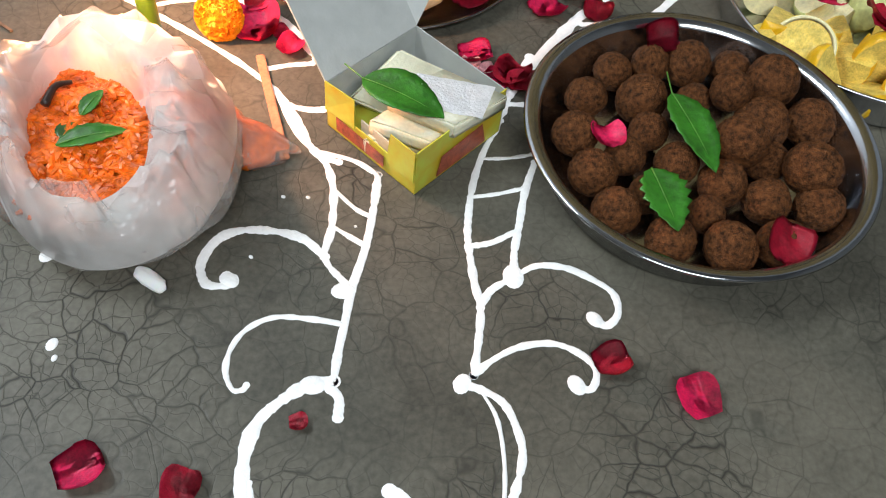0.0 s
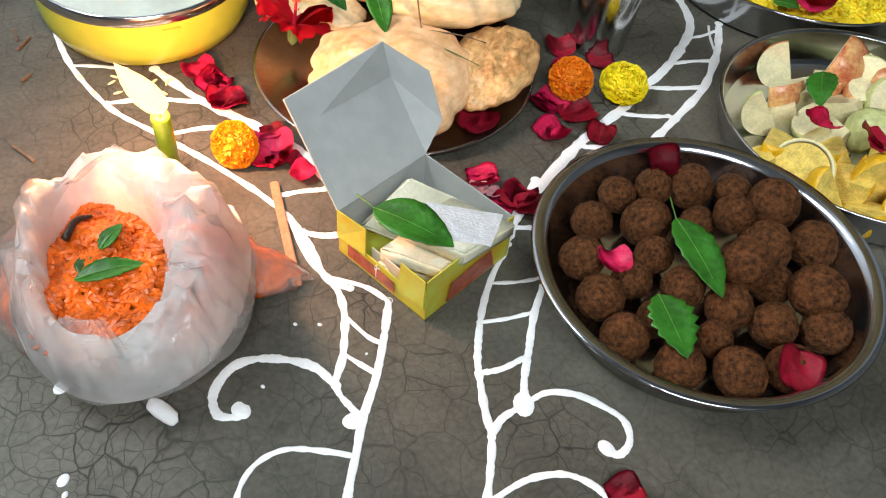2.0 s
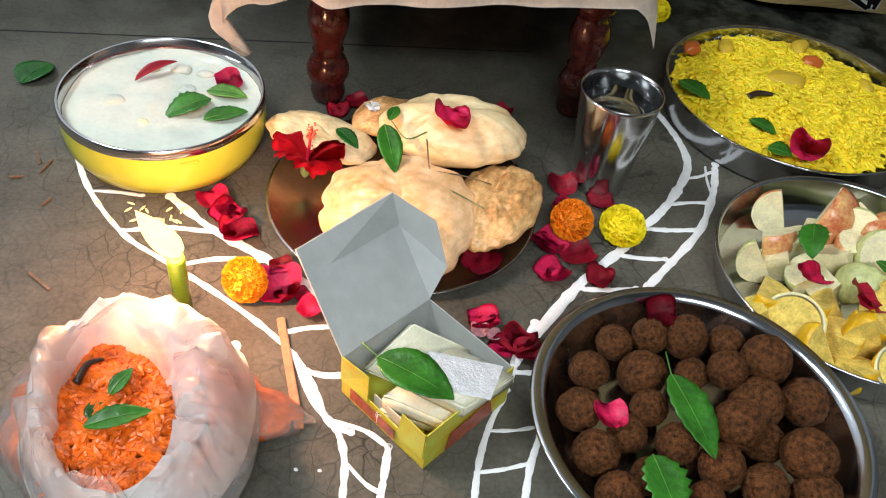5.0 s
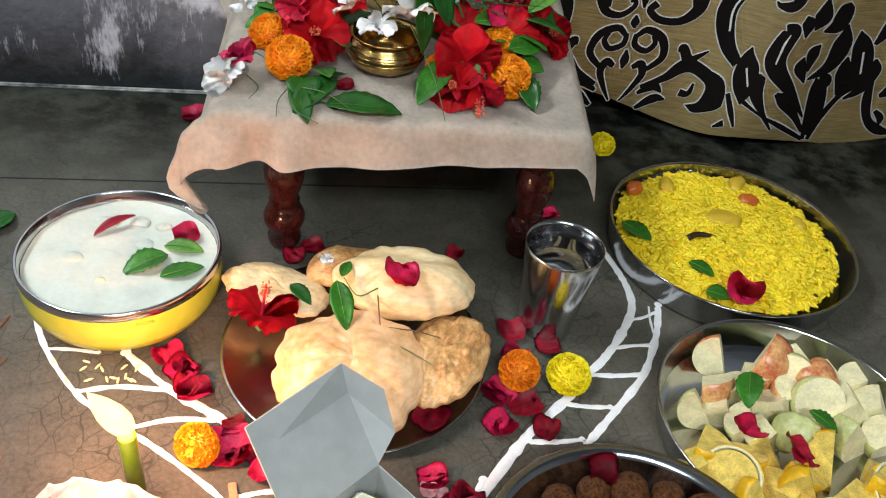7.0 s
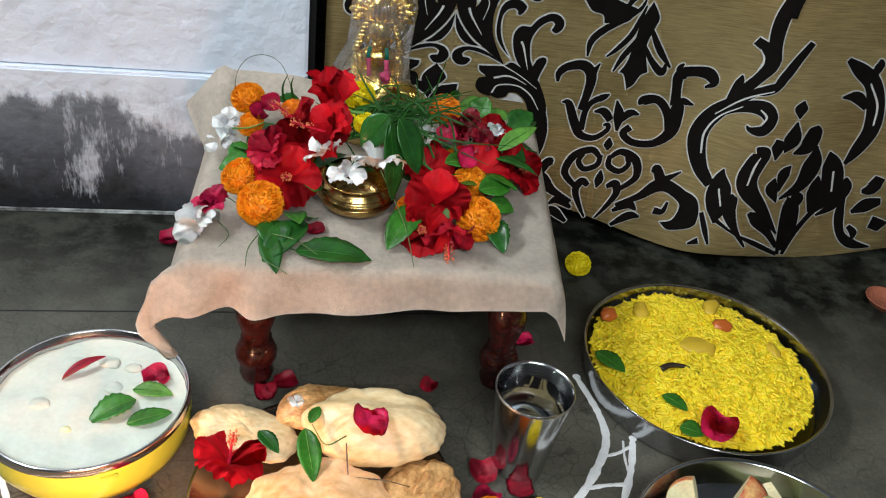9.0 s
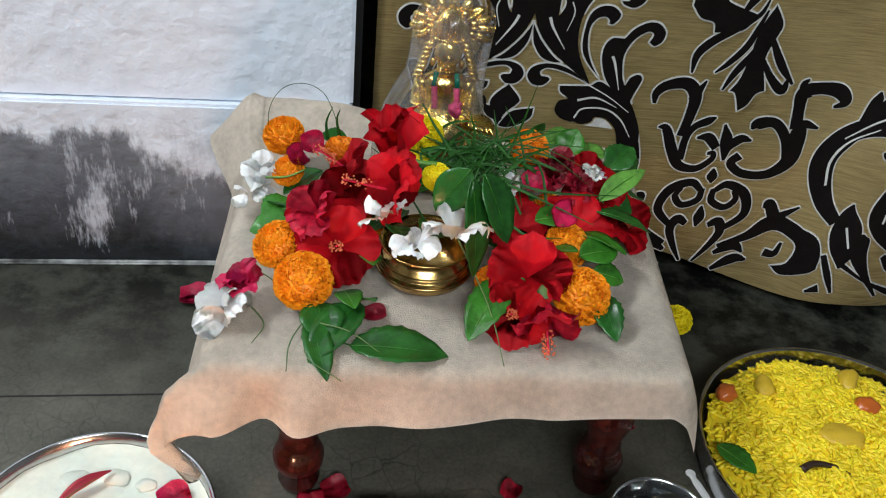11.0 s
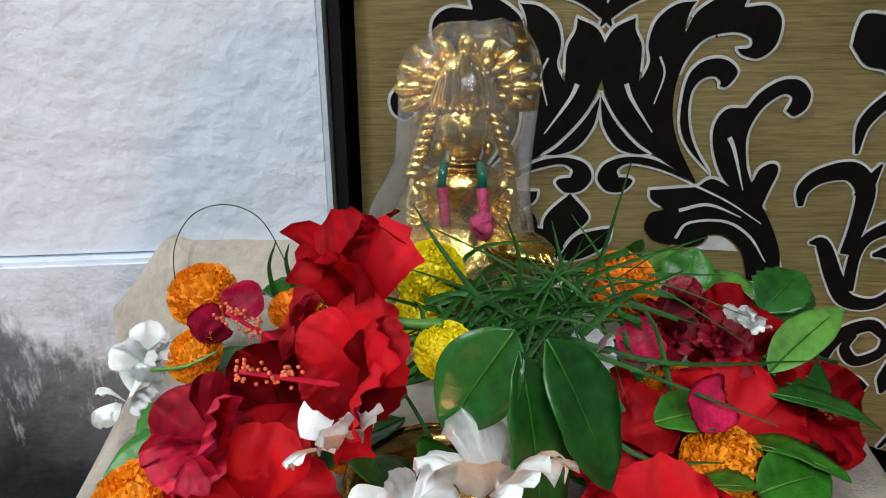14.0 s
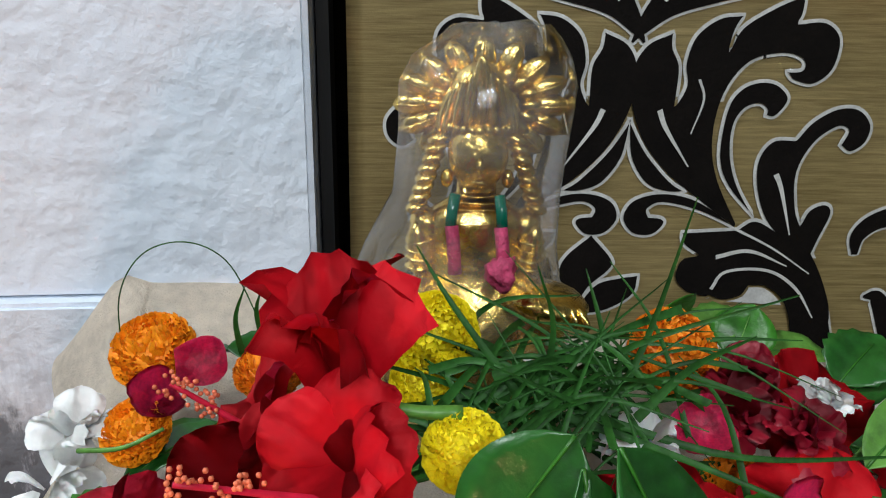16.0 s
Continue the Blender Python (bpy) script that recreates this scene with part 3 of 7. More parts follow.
def film_material(name, tint, clear, rough, crinkle):
    """Thin plastic film: partly clear, partly milky, with a gloss."""
    m = bpy.data.materials.new(name)
    m.use_nodes = True
    nt = m.node_tree
    nt.nodes.remove(nt.nodes["Principled BSDF"])
    out = nt.nodes["Material Output"]
    tr, tl, df, gl = (nt.nodes.new(k) for k in ("ShaderNodeBsdfTransparent", "ShaderNodeBsdfTranslucent", "ShaderNodeBsdfDiffuse", "ShaderNodeBsdfGlossy"))
    for n in (tl, df):
        n.inputs[0].default_value = (*tint, 1)
    gl.inputs["Roughness"].default_value = rough
    m1, m2, m3 = (nt.nodes.new("ShaderNodeMixShader") for _ in range(3))
    m1.inputs[0].default_value = 0.62
    nt.links.new(tl.outputs[0], m1.inputs[1])
    nt.links.new(df.outputs[0], m1.inputs[2])
    tc = nt.nodes.new("ShaderNodeTexCoord")
    nz = node(nt, "ShaderNodeTexNoise", Scale=22.0, Detail=4.0)
    nt.links.new(tc.outputs["Object"], nz.inputs["Vector"])
    rg = node(nt, "ShaderNodeMapRange")
    rg.inputs["From Min"].default_value, rg.inputs["From Max"].default_value = 0.3, 0.7
    rg.inputs["To Min"].default_value, rg.inputs["To Max"].default_value = clear + 0.14, clear - 0.14
    nt.links.new(nz.outputs["Fac"], rg.inputs["Value"])
    nt.links.new(rg.outputs["Result"], m2.inputs[0])
    nt.links.new(m1.outputs[0], m2.inputs[1])
    nt.links.new(tr.outputs[0], m2.inputs[2])
    fr = node(nt, "ShaderNodeFresnel", IOR=1.42)
    half = nt.nodes.new("ShaderNodeMath")
    half.operation = "MULTIPLY"
    half.inputs[1].default_value = 0.55
    nt.links.new(fr.outputs[0], half.inputs[0])
    nt.links.new(half.outputs[0], m3.inputs[0])
    nt.links.new(m2.outputs[0], m3.inputs[1])
    nt.links.new(gl.outputs[0], m3.inputs[2])
    bp = node(nt, "ShaderNodeBump", Strength=crinkle, Distance=0.004)
    wob = node(nt, "ShaderNodeTexNoise", Scale=30.0, Detail=3.0)
    nt.links.new(tc.outputs["Object"], wob.inputs["Vector"])
    bend = nt.nodes.new("ShaderNodeMix")
    bend.data_type, bend.blend_type = "RGBA", "LINEAR_LIGHT"
    bend.inputs["Factor"].default_value = 0.05
    nt.links.new(tc.outputs["Object"], bend.inputs["A"])
    nt.links.new(wob.outputs["Color"], bend.inputs["B"])
    n2 = node(nt, "ShaderNodeTexVoronoi", Scale=52.0)
    n2.feature = "DISTANCE_TO_EDGE"
    nt.links.new(bend.outputs["Result"], n2.inputs["Vector"])
    nt.links.new(n2.outputs["Distance"], bp.inputs["Height"])
    for n in (gl, df, tl):
        nt.links.new(bp.outputs[0], n.inputs["Normal"])
    nt.links.new(m3.outputs[0], out.inputs[0])
    return m


MILKY_FILM = film_material("milky_plastic_film", (0.93, 0.95, 0.94), 0.38, 0.10, 0.3)
THIN_FILM = film_material("thin_plastic_film", (0.9, 0.88, 0.85), 0.80, 0.2, 0.4)
CLEAR_FILM = film_material("clear_plastic_film", (0.85, 0.85, 0.85), 0.90, 0.10, 0.12)


# ---- leaves and petals ----
def blade(length, width, bend=0.2, cup=0.25, serrate=0.0, tip=0.9, seed=0, nx=10, ny=3):
    """A leaf or petal: pointed oval along +x, folded a little at the midrib, with thickness."""
    bm = bmesh.new()
    top, low = [], []
    for i in range(nx + 1):
        t = i / nx
        w = width * 0.5 * (math.sin(math.pi * min(1, t ** tip)) ** 0.75) if 0 < t < 1 else 0.0004
        if serrate and 0 < i < nx:
            w *= 1 + serrate * (1 if i % 2 else -1)
        r1, r2 = [], []
        for j in range(-ny, ny + 1):
            s = j / ny
            p = Vector((t * length, s * w, cup * abs(s) ** 1.5 * w + bend * length * (t - t * t) * 1.2 - bend * length * 0.35 * t * t))
            p.z += 0.05 * width * noise.noise(Vector((p.x * 120 + seed * 7.1, p.y * 120, seed)))
            r1.append(bm.verts.new(p))
            r2.append(bm.verts.new(p - Vector((0, 0, 0.0006))))
        top.append(r1)
        low.append(r2)
    for rows, flip in ((top, 0), (low, 1)):
        for a, b in zip(rows, rows[1:]):
            for j in range(2 * ny):
                q = (a[j], b[j], b[j + 1], a[j + 1])
                bm.faces.new(q[::-1] if flip else q)
    for a, b, c, d in zip(top, top[1:], low, low[1:]):
        bm.faces.new((a[0], c[0], d[0], b[0]))
        bm.faces.new((a[-1], b[-1], d[-1], c[-1]))
    return bm


def leaf(x0, y0, z0, x1, y1, z1, width, material=LEAF, label="fresh green leaf lying among the offerings", bend=0.15, roll=0.0, serrate=0.05, stem=0.0, seed=0, group="leaves", cup=0.25):
    """A leaf from its stalk end to its tip."""
    a, b = Vector((x0, y0, z0)), Vector((x1, y1, z1))
    d = b - a
    yaw, pitch = math.degrees(math.atan2(d.y, d.x)), -math.degrees(math.atan2(d.z, math.hypot(d.x, d.y)))
    m = Matrix.Translation(a) @ Euler((0, radians(pitch), radians(yaw))).to_matrix().to_4x4() @ pose(0, 0, 0, roll)
    ob = thing("leaf", label, "leaf", m, group)
    part("leaf_blade", blade(d.length, width, bend, cup, serrate, 0.85, seed, 14), material, ob)
    bm = bmesh.new()
    pts = [Vector((t * d.length, 0, bend * d.length * (t - t * t) * 1.2 - bend * d.length * 0.35 * t * t + 0.0004)) for t in (0.02 * k - 0.0 for k in range(0, 44, 4))]
    if stem:
        pts = [Vector((-stem, stem * 0.2, stem * 0.15))] + pts
    tube(bm, pts, 0.0006, 5, taper=0.7)
    part("midrib", bm, LEAF_PALE if material is LEAF else LEAF, ob, "paler midrib")
    return ob


ROSE_SHAPES = []


def rose_petal_mesh(seed):
    rng = random.Random(seed)
    bm = bmesh.new()
    n, k = 8, 10
    grid = []
    for i in range(n + 1):
        row = []
        for j in range(k + 1):
            u, v = i / n, (j / k - 0.5) * 2
            w = 0.5 * (0.35 + 0.65 * math.sin(math.pi * (0.12 + 0.62 * u)) ** 0.8) * (1 if u < 0.93 else 0.86)
            x, y = u - 0.5 - 0.10 * abs(v) ** 3 * (u > 0.5), v * w
            z = 0.28 * (u - 0.35) ** 2 + 0.22 * v * v * (0.5 + 0.5 * u) + 0.07 * noise.noise(Vector((u * 3 + seed, v * 2.3, seed * 1.7)))
            if u > 0.85:
                z -= 0.10 * (u - 0.85) / 0.15 * (0.5 + rng.random() * 0.5)
            row.append(bm.verts.new((x, y, z)))
        grid.append(row)
    for a, b in zip(grid, grid[1:]):
        for j in range(k):
            bm.faces.new((a[j], b[j], b[j + 1], a[j + 1]))
    lo = min(v.co.z for v in bm.verts)
    for v in bm.verts:
        v.co.z -= lo
    bmesh.ops.solidify(bm, geom=bm.faces[:], thickness=0.02)
    return bm


for i in range(5):
    for mt in (ROSE, ROSE_DARK, ROSE_PALE):
        ROSE_SHAPES.append(mesh_of(rose_petal_mesh(i + 1), "rose_petal", mt))


def rose_petal(x, y, z, size, turn, kind=0, shape=0, tilt=(0, 0), where="on the floor"):
    name = ("bright magenta", "deep crimson", "pale pink")[kind]
    ob = new("rose_petal", ROSE_SHAPES[(shape % 5) * 3 + kind])
    ob.matrix_basis = pose(x, y, z + 0.0008, tilt[0], tilt[1], turn) @ Matrix.Diagonal((size, size, size, 1))
    return tagged(ob, f"{name} curled rose petal lying {where}", "rose petal", "rose petals")


# ---- fried balls in the steel dish ----
def rough_ball(seed, r=1.0):
    bm = bmesh.new()
    bmesh.ops.create_icosphere(bm, subdivisions=5, radius=1)
    for v in bm.verts:
        p = v.co + Vector((seed * 3.7, 0, 0))
        k = 1 + 0.05 * noise.noise(p * 1.4) + 0.035 * noise.noise(p * 5) + 0.05 * noise.noise(p * 11) + 0.04 * noise.noise(p * 23) - 0.05 * max(0, noise.noise(p * 8 + Vector((9, 9, 9))) - 0.25)
        v.co *= k
    return bm


BALLS = [mesh_of(rough_ball(s), "fried_ball", FRIED) for s in range(6)]


def fried_ball(i, x, y, z, r):
    ob = new("fried_ball", BALLS[i % 6])
    ob.matrix_basis = pose(x, y, z, 40 * i, 75 * i, 33 * i) @ Matrix.Diagonal((r, r, r * 0.96, 1))
    tagged(ob, "rough round brown fried dumpling in the steel dish", "fried ball", "fried balls in the dish")


BACK_BALLS = [(0.213, 0.519, 0.018, 0.0152), (0.244, 0.53, 0.019, 0.0156), (0.273, 0.53, 0.022, 0.0187), (0.309, 0.53, 0.019, 0.016), (0.33, 0.502, 0.036, 0.0208), (0.189, 0.487, 0.019, 0.0159), (0.231, 0.486, 0.022, 0.0194),
              (0.274, 0.495, 0.017, 0.0138), (0.296, 0.488, 0.036, 0.0155), (0.178, 0.447, 0.02, 0.0173), (0.234, 0.457, 0.018, 0.0148), (0.251, 0.426, 0.019, 0.0162), (0.319, 0.467, 0.024, 0.0213), (0.295, 0.437, 0.036, 0.0195)]
FRONT_BALLS = [(0.36, 0.475, 0.022, 0.0191), (0.188, 0.41, 0.021, 0.0175), (0.214, 0.431, 0.018, 0.0151), (0.32, 0.435, 0.019, 0.016), (0.342, 0.416, 0.036, 0.0201), (0.282, 0.41, 0.02, 0.0175), (0.227, 0.397, 0.017, 0.0138),
               (0.202, 0.378, 0.02, 0.017), (0.311, 0.396, 0.02, 0.0171), (0.348, 0.394, 0.021, 0.0175), (0.267, 0.383, 0.017, 0.0135), (0.237, 0.356, 0.02, 0.0173), (0.277, 0.352, 0.022, 0.0185), (0.315, 0.36, 0.02, 0.0174)]
for i, b in enumerate(BACK_BALLS + FRONT_BALLS):
    fried_ball(i, *b)
leaf(0.245, 0.470, 0.046, 0.269, 0.402, 0.042, 0.030, label="green leaf with a stalk on the fried balls", stem=0.018, seed=2, bend=0.08)
leaf(0.222, 0.398, 0.044, 0.236, 0.350, 0.040, 0.032, label="serrated green leaf on the fried balls", serrate=0.12, seed=3, bend=0.05)
rose_petal(0.250, 0.545, 0.034, 0.027, 10, 1, 0, (35, 0), "on the fried balls")
rose_petal(0.199, 0.437, 0.028, 0.026, 100, 0, 1, (0, 10), "between the fried balls")
rose_petal(0.310, 0.349, 0.034, 0.032, 70, 1, 2, (10, -10), "on the fried balls")


# ---- heaps of rice ----
def heap(radius, height, base, sx=1.0, sy=1.0, seed=0, rough=0.004):
    bm = bmesh.new()
    n, k = 14, 40
    rings = [[bm.verts.new((0, 0, base + height))]]
    for i in range(1, n + 1):
        r = i / n
        ring = []
        for j in range(k):
            a = 2 * math.pi * j / k
            p = Vector((r * radius * sx * math.cos(a), r * radius * sy * math.sin(a), 0))
            z = base + height * (1 - r ** 3) + rough * noise.noise(Vector((p.x * 50, p.y * 50, seed)))
            ring.append(bm.verts.new((p.x, p.y, z)))
        rings.append(ring)
    for j in range(k):
        bm.faces.new((rings[0][0], rings[1][j], rings[1][(j + 1) % k]))
    for a, b in zip(rings[1:], rings[2:]):
        for j in range(k):
            bm.faces.new((a[j], b[j], b[(j + 1) % k], a[(j + 1) % k]))
    return bm


def grains(count, radius, height, base, size, sx=1.0, sy=1.0, seed=0, rough=0.004):
    """Loose grains over a heap, all in one mesh."""
    rng = random.Random(seed)
    verts, faces = [], []
    prof = ((-0.5, 0.25), (-0.2, 0.5), (0.2, 0.5), (0.5, 0.25))
    for _ in range(count):
        r, a = math.sqrt(rng.random()), rng.random() * 2 * math.pi
        x, y = r * radius * sx * math.cos(a), r * radius * sy * math.sin(a)
        z = base + height * (1 - r ** 3) + rough * noise.noise(Vector((x * 50, y * 50, seed))) + rng.uniform(-0.0008, 0.0012)
        m = pose(x, y, z, rng.uniform(-18, 18), rng.uniform(-16, 16), rng.uniform(0, 360))
        ln, th = size * rng.uniform(0.7, 1.15), size * 0.36
        o = len(verts)
        for t, w in prof:
            for q in range(5):
                b = 2 * math.pi * q / 5
                verts.append(m @ Vector((t * ln, th * w * math.cos(b), th * w * math.sin(b) + 0.15 * th * math.cos(t * 3))))
        for i in range(3):
            for q in range(5):
                faces.append((o + i * 5 + q, o + i * 5 + (q + 1) % 5, o + (i + 1) * 5 + (q + 1) % 5, o + (i + 1) * 5 + q))
        faces.append(tuple(o + q for q in range(5)))
        faces.append(tuple(o + 15 + q for q in range(5)))
    me = bpy.data.meshes.new("rice_grains")
    me.from_pydata([tuple(v) for v in verts], [], faces)
    return me


def rice(name, label, x, y, radius, height, base, count, size, material, sx=1.0, sy=1.0, seed=0, rough=0.004, turn=0):
    ob = thing(name, label, "rice", pose(x, y, 0, 0, 0, turn))
    part("rice_heap", heap(radius, height, base, sx, sy, seed, rough), material, ob)
    me = grains(count, radius * 0.99, height, base, size, sx, sy, seed, rough)
    me.materials.append(material)
    for p in me.polygons:
        p.use_smooth = True
    g = new("rice_grains", me)
    g.parent = ob
    tagged(g, kind="stuff")
    return ob


rice("yellow_rice", "heap of bright yellow lemon rice with mustard seeds and chilli", 0.453, 0.910, 0.134, 0.021, 0.027, 3800, 0.0120, YELLOW_RICE, seed=4, rough=0.008)


def lump(name, label, category, x, y, z, sx, sy, sz, material, seed, turn=0, group=""):
    bm = bmesh.new()
    bmesh.ops.create_icosphere(bm, subdivisions=3, radius=1)
    for v in bm.verts:
        v.co *= 1 + 0.22 * noise.noise(v.co * 1.6 + Vector((seed * 5.3, 0, 0))) + 0.06 * noise.noise(v.co * 6)
    return single(name, bm, material, label, category, pose(x, y, z, 0, 0, turn) @ Matrix.Diagonal((sx, sy, sz, 1)), group)


for i, (x, y, sx, sy, mt, nm) in enumerate(((0.448, 0.919, 0.024, 0.015, POTATO, "potato"), (0.489, 0.965, 0.014, 0.011, TOMATO, "tomato"), (0.343, 0.966, 0.012, 0.010, TOMATO, "tomato"),
                                          (0.488, 1.008, 0.018, 0.010, POTATO, "potato"), (0.39, 0.985, 0.016, 0.010, POTATO, "potato"), (0.545, 0.93, 0.014, 0.009, POTATO, "potato"))):
    lump(f"{nm}_piece", f"cooked {nm} piece in the yellow rice", "vegetable piece", x, y, 0.048 if i < 3 else 0.043, sx, sy, 0.008, mt, i, 20 * i, "vegetable pieces")
bm = bmesh.new()
tube(bm, spline([(-0.022, 0, 0), (-0.01, 0.004, 0.004), (0.008, 0.002, 0.004), (0.023, -0.005, 0.001)], 6), 0.0042, 8, taper=0.6)
single("dried_chilli", bm, DARK_SPICE, "dark dried red chilli on the yellow rice", "chilli", pose(0.413, 0.874, 0.047, 0, 0, 4))
rng = random.Random(5)
for i in range(26):
    a, r = rng.random() * 6.28, 0.125 * math.sqrt(rng.random())
    lump("curry_leaf_bit" if i % 3 else "mustard_seed", "small dark fried spice fleck in the yellow rice", "spice", 0.457 + r * math.cos(a), 0.908 + r * math.sin(a), 0.044 - 0.012 * (r / 0.13) ** 3, rng.uniform(0.0015, 0.0045), rng.uniform(0.001, 0.002), 0.0016, DARK_SPICE if i % 2 else LEAF_DARK, i, rng.uniform(0, 180), "spice flecks")
leaf(0.318, 0.897, 0.044, 0.349, 0.868, 0.043, 0.026, label="green leaf at the edge of the yellow rice", seed=5, bend=0.05)
leaf(0.385, 0.832, 0.045, 0.410, 0.812, 0.045, 0.020, label="small green leaf on the yellow rice", seed=6)
leaf(0.397, 0.790, 0.040, 0.420, 0.778, 0.043, 0.026, label="green leaf on the yellow rice", seed=7)
rose_petal(0.438, 0.790, 0.042, 0.040, 60, 0, 1, (0, -8), "on the yellow rice")


# ---- curd ----
bm = heap(0.0925, 0.001, 0.0505, seed=8, rough=0.0035)
single("curd", bm, CURD, "thick white curd filling the enamelled bowl", "curd", pose(-0.217, 0.738, 0))
for i, (x, y, sx) in enumerate(((-0.225, 0.699, 0.006), (-0.216, 0.795, 0.011), (-0.248, 0.79, 0.012), (-0.20, 0.76, 0.010), (-0.262, 0.73, 0.010), (-0.19, 0.79, 0.009))):
    lump("curd_lump", "soft lump floating in the white curd", "curd lump", x, y, 0.051, sx, sx * 0.8, 0.0035, CURD if i else PITH, i + 3, 0, "curd lumps")
leaf(-0.172, 0.742, 0.056, -0.209, 0.712, 0.053, 0.030, label="cupped green leaf on the curd", seed=9, bend=0.2, serrate=0.08)
leaf(-0.180, 0.757, 0.054, -0.140, 0.756, 0.055, 0.021, LEAF_PALE, label="green leaf on the curd", seed=10)
leaf(-0.172, 0.712, 0.053, -0.134, 0.732, 0.055, 0.021, label="green leaf on the curd", seed=11, bend=0.08)
rose_petal(-0.163, 0.778, 0.053, 0.026, 30, 0, 3, (25, 0), "on the curd")
leaf(-0.252, 0.762, 0.053, -0.220, 0.796, 0.060, 0.010, ROSE_DARK, label="rolled dark red petal on the curd", bend=0.1, serrate=0, seed=12, cup=1.2, group="rose petals")

# ---- water in the tumbler ----
single("water", lathe([(0, 0.0945), (0.0362, 0.0945), (0.0300, 0.04), (0.026, 0.0035), (0, 0.0035)][::-1], 48), WATER, "clear water in the steel tumbler", "water", pose(0.221, 0.753, 0))
DOTS = tagged(new("dot_band"), "")
DOTS.parent = tumbler
dot_me = mesh_of(lathe([(0.0009, 0), (0.0007, 0.0005), (0, 0.0008)], 8), "stud", STEEL)
for row in range(5):
    for k in range(40):
        z = 0.05 + row * 0.009
        r = 0.0326 + (z - 0.05) * 0.113
        o = new("stud", dot_me)
        o.parent = tumbler
        a = 2 * math.pi * (k + 0.5 * (row % 2)) / 40
        o.matrix_basis = pose(r * math.cos(a), r * math.sin(a), z) @ Matrix.Rotation(a, 4, "Z") @ Matrix.Rotation(math.pi / 2, 4, "Y")
bpy.data.objects.remove(DOTS)


# ---- puffed bread ----
def puri(x, y, z, rx, ry, rz, material, tilt, turn, seed, label, crush=0.2):
    bm = bmesh.new()
    bmesh.ops.create_uvsphere(bm, u_segments=96, v_segments=48, radius=1)
    for v in bm.verts:
        a = math.atan2(v.co.y, v.co.x)
        edge = 1 + 0.13 * noise.noise(Vector((math.cos(a) * 1.6, math.sin(a) * 1.6, seed * 3.1))) + 0.07 * noise.noise(Vector((math.cos(a) * 5, math.sin(a) * 5, seed)))
        r = math.hypot(v.co.x, v.co.y)
        v.co.x, v.co.y = v.co.x * edge, v.co.y * edge
        puff = 0.86 + 0.30 * noise.noise(Vector((v.co.x * 1.4, v.co.y * 1.4, seed + 4.0))) + crush * (0.35 * abs(noise.noise(Vector((v.co.x * 2.6, v.co.y * 2.6, seed)))) + 0.22 * abs(noise.noise(Vector((v.co.x * 6, v.co.y * 6, seed)))))
        puff += 0.10 * math.sin(9 * a + seed) * max(0.0, r - 0.6)
        v.co.z *= puff * (1.0 if v.co.z > 0 else 0.55) * (1 if r < 0.9 else 0.9)
    single("puri", bm, material, label, "fried bread", pose(x, y, z, tilt[0], tilt[1], turn) @ Matrix.Diagonal((rx, ry, rz, 1)), "puffed breads on the plate")


puri(0.024, 0.630, 0.034, 0.074, 0.068, 0.026, PURI, (9, 0), 8, 1, "round golden puffed fried bread on the steel plate", 0.5)
puri(0.068, 0.737, 0.052, 0.074, 0.044, 0.036, PURI_PALE, (4, 2), 4, 2, "pale oval puffed fried bread lying on the others", 0.1)
puri(-0.064, 0.733, 0.030, 0.054, 0.036, 0.017, PURI_PALE, (0, 6), -6, 3, "pale flat fried bread at the plate's back", 0.4)
puri(0.112, 0.664, 0.026, 0.043, 0.064, 0.020, PURI_BROWN, (0, -12), -14, 4, "crumpled browned fried bread at the plate's edge", 1.3)
puri(0.004, 0.776, 0.034, 0.045, 0.030, 0.018, PURI_BROWN, (0, 0), 20, 5, "small browned fried bread at the back of the plate", 0.5)
rose_petal(0.060, 0.708, 0.087, 0.036, 100, 0, 0, (16, 4), "on the puffed bread")
rose_petal(0.101, 0.603, 0.011, 0.036, 60, 1, 2, (0, 0), "on the steel plate")
leaf(0.000, 0.707, 0.075, 0.016, 0.657, 0.060, 0.023, label="green leaf on the puffed bread", seed=14, serrate=0.02, bend=0.1)
leaf(0.004, 0.715, 0.074, 0.010, 0.735, 0.078, 0.012, label="small green leaf on the puffed bread", seed=15)
twig = thing("grass_sprig", "thin dark grass sprig lying over the puffed bread", "grass sprig")
for i, pts in enumerate((((0.040, 0.702, 0.072), (0.046, 0.670, 0.057), (0.050, 0.655, 0.055)), ((0.050, 0.655, 0.055), (0.020, 0.632, 0.052), (-0.002, 0.606, 0.050)), ((0.050, 0.655, 0.055), (0.048, 0.620, 0.052), (0.036, 0.590, 0.047)),
                       ((0.050, 0.655, 0.055), (0.075, 0.645, 0.052), (0.098, 0.632, 0.050)), ((0.046, 0.668, 0.057), (0.080, 0.672, 0.052), (0.105, 0.672, 0.046)), ((0.040, 0.702, 0.075), (0.022, 0.690, 0.074), (0.006, 0.712, 0.076)))):
    bm = bmesh.new()
    tube(bm, spline(pts, 6), 0.0008, 5, taper=0.4)
    part("grass_stalk", bm, STEM if i % 2 else TWIG, twig)


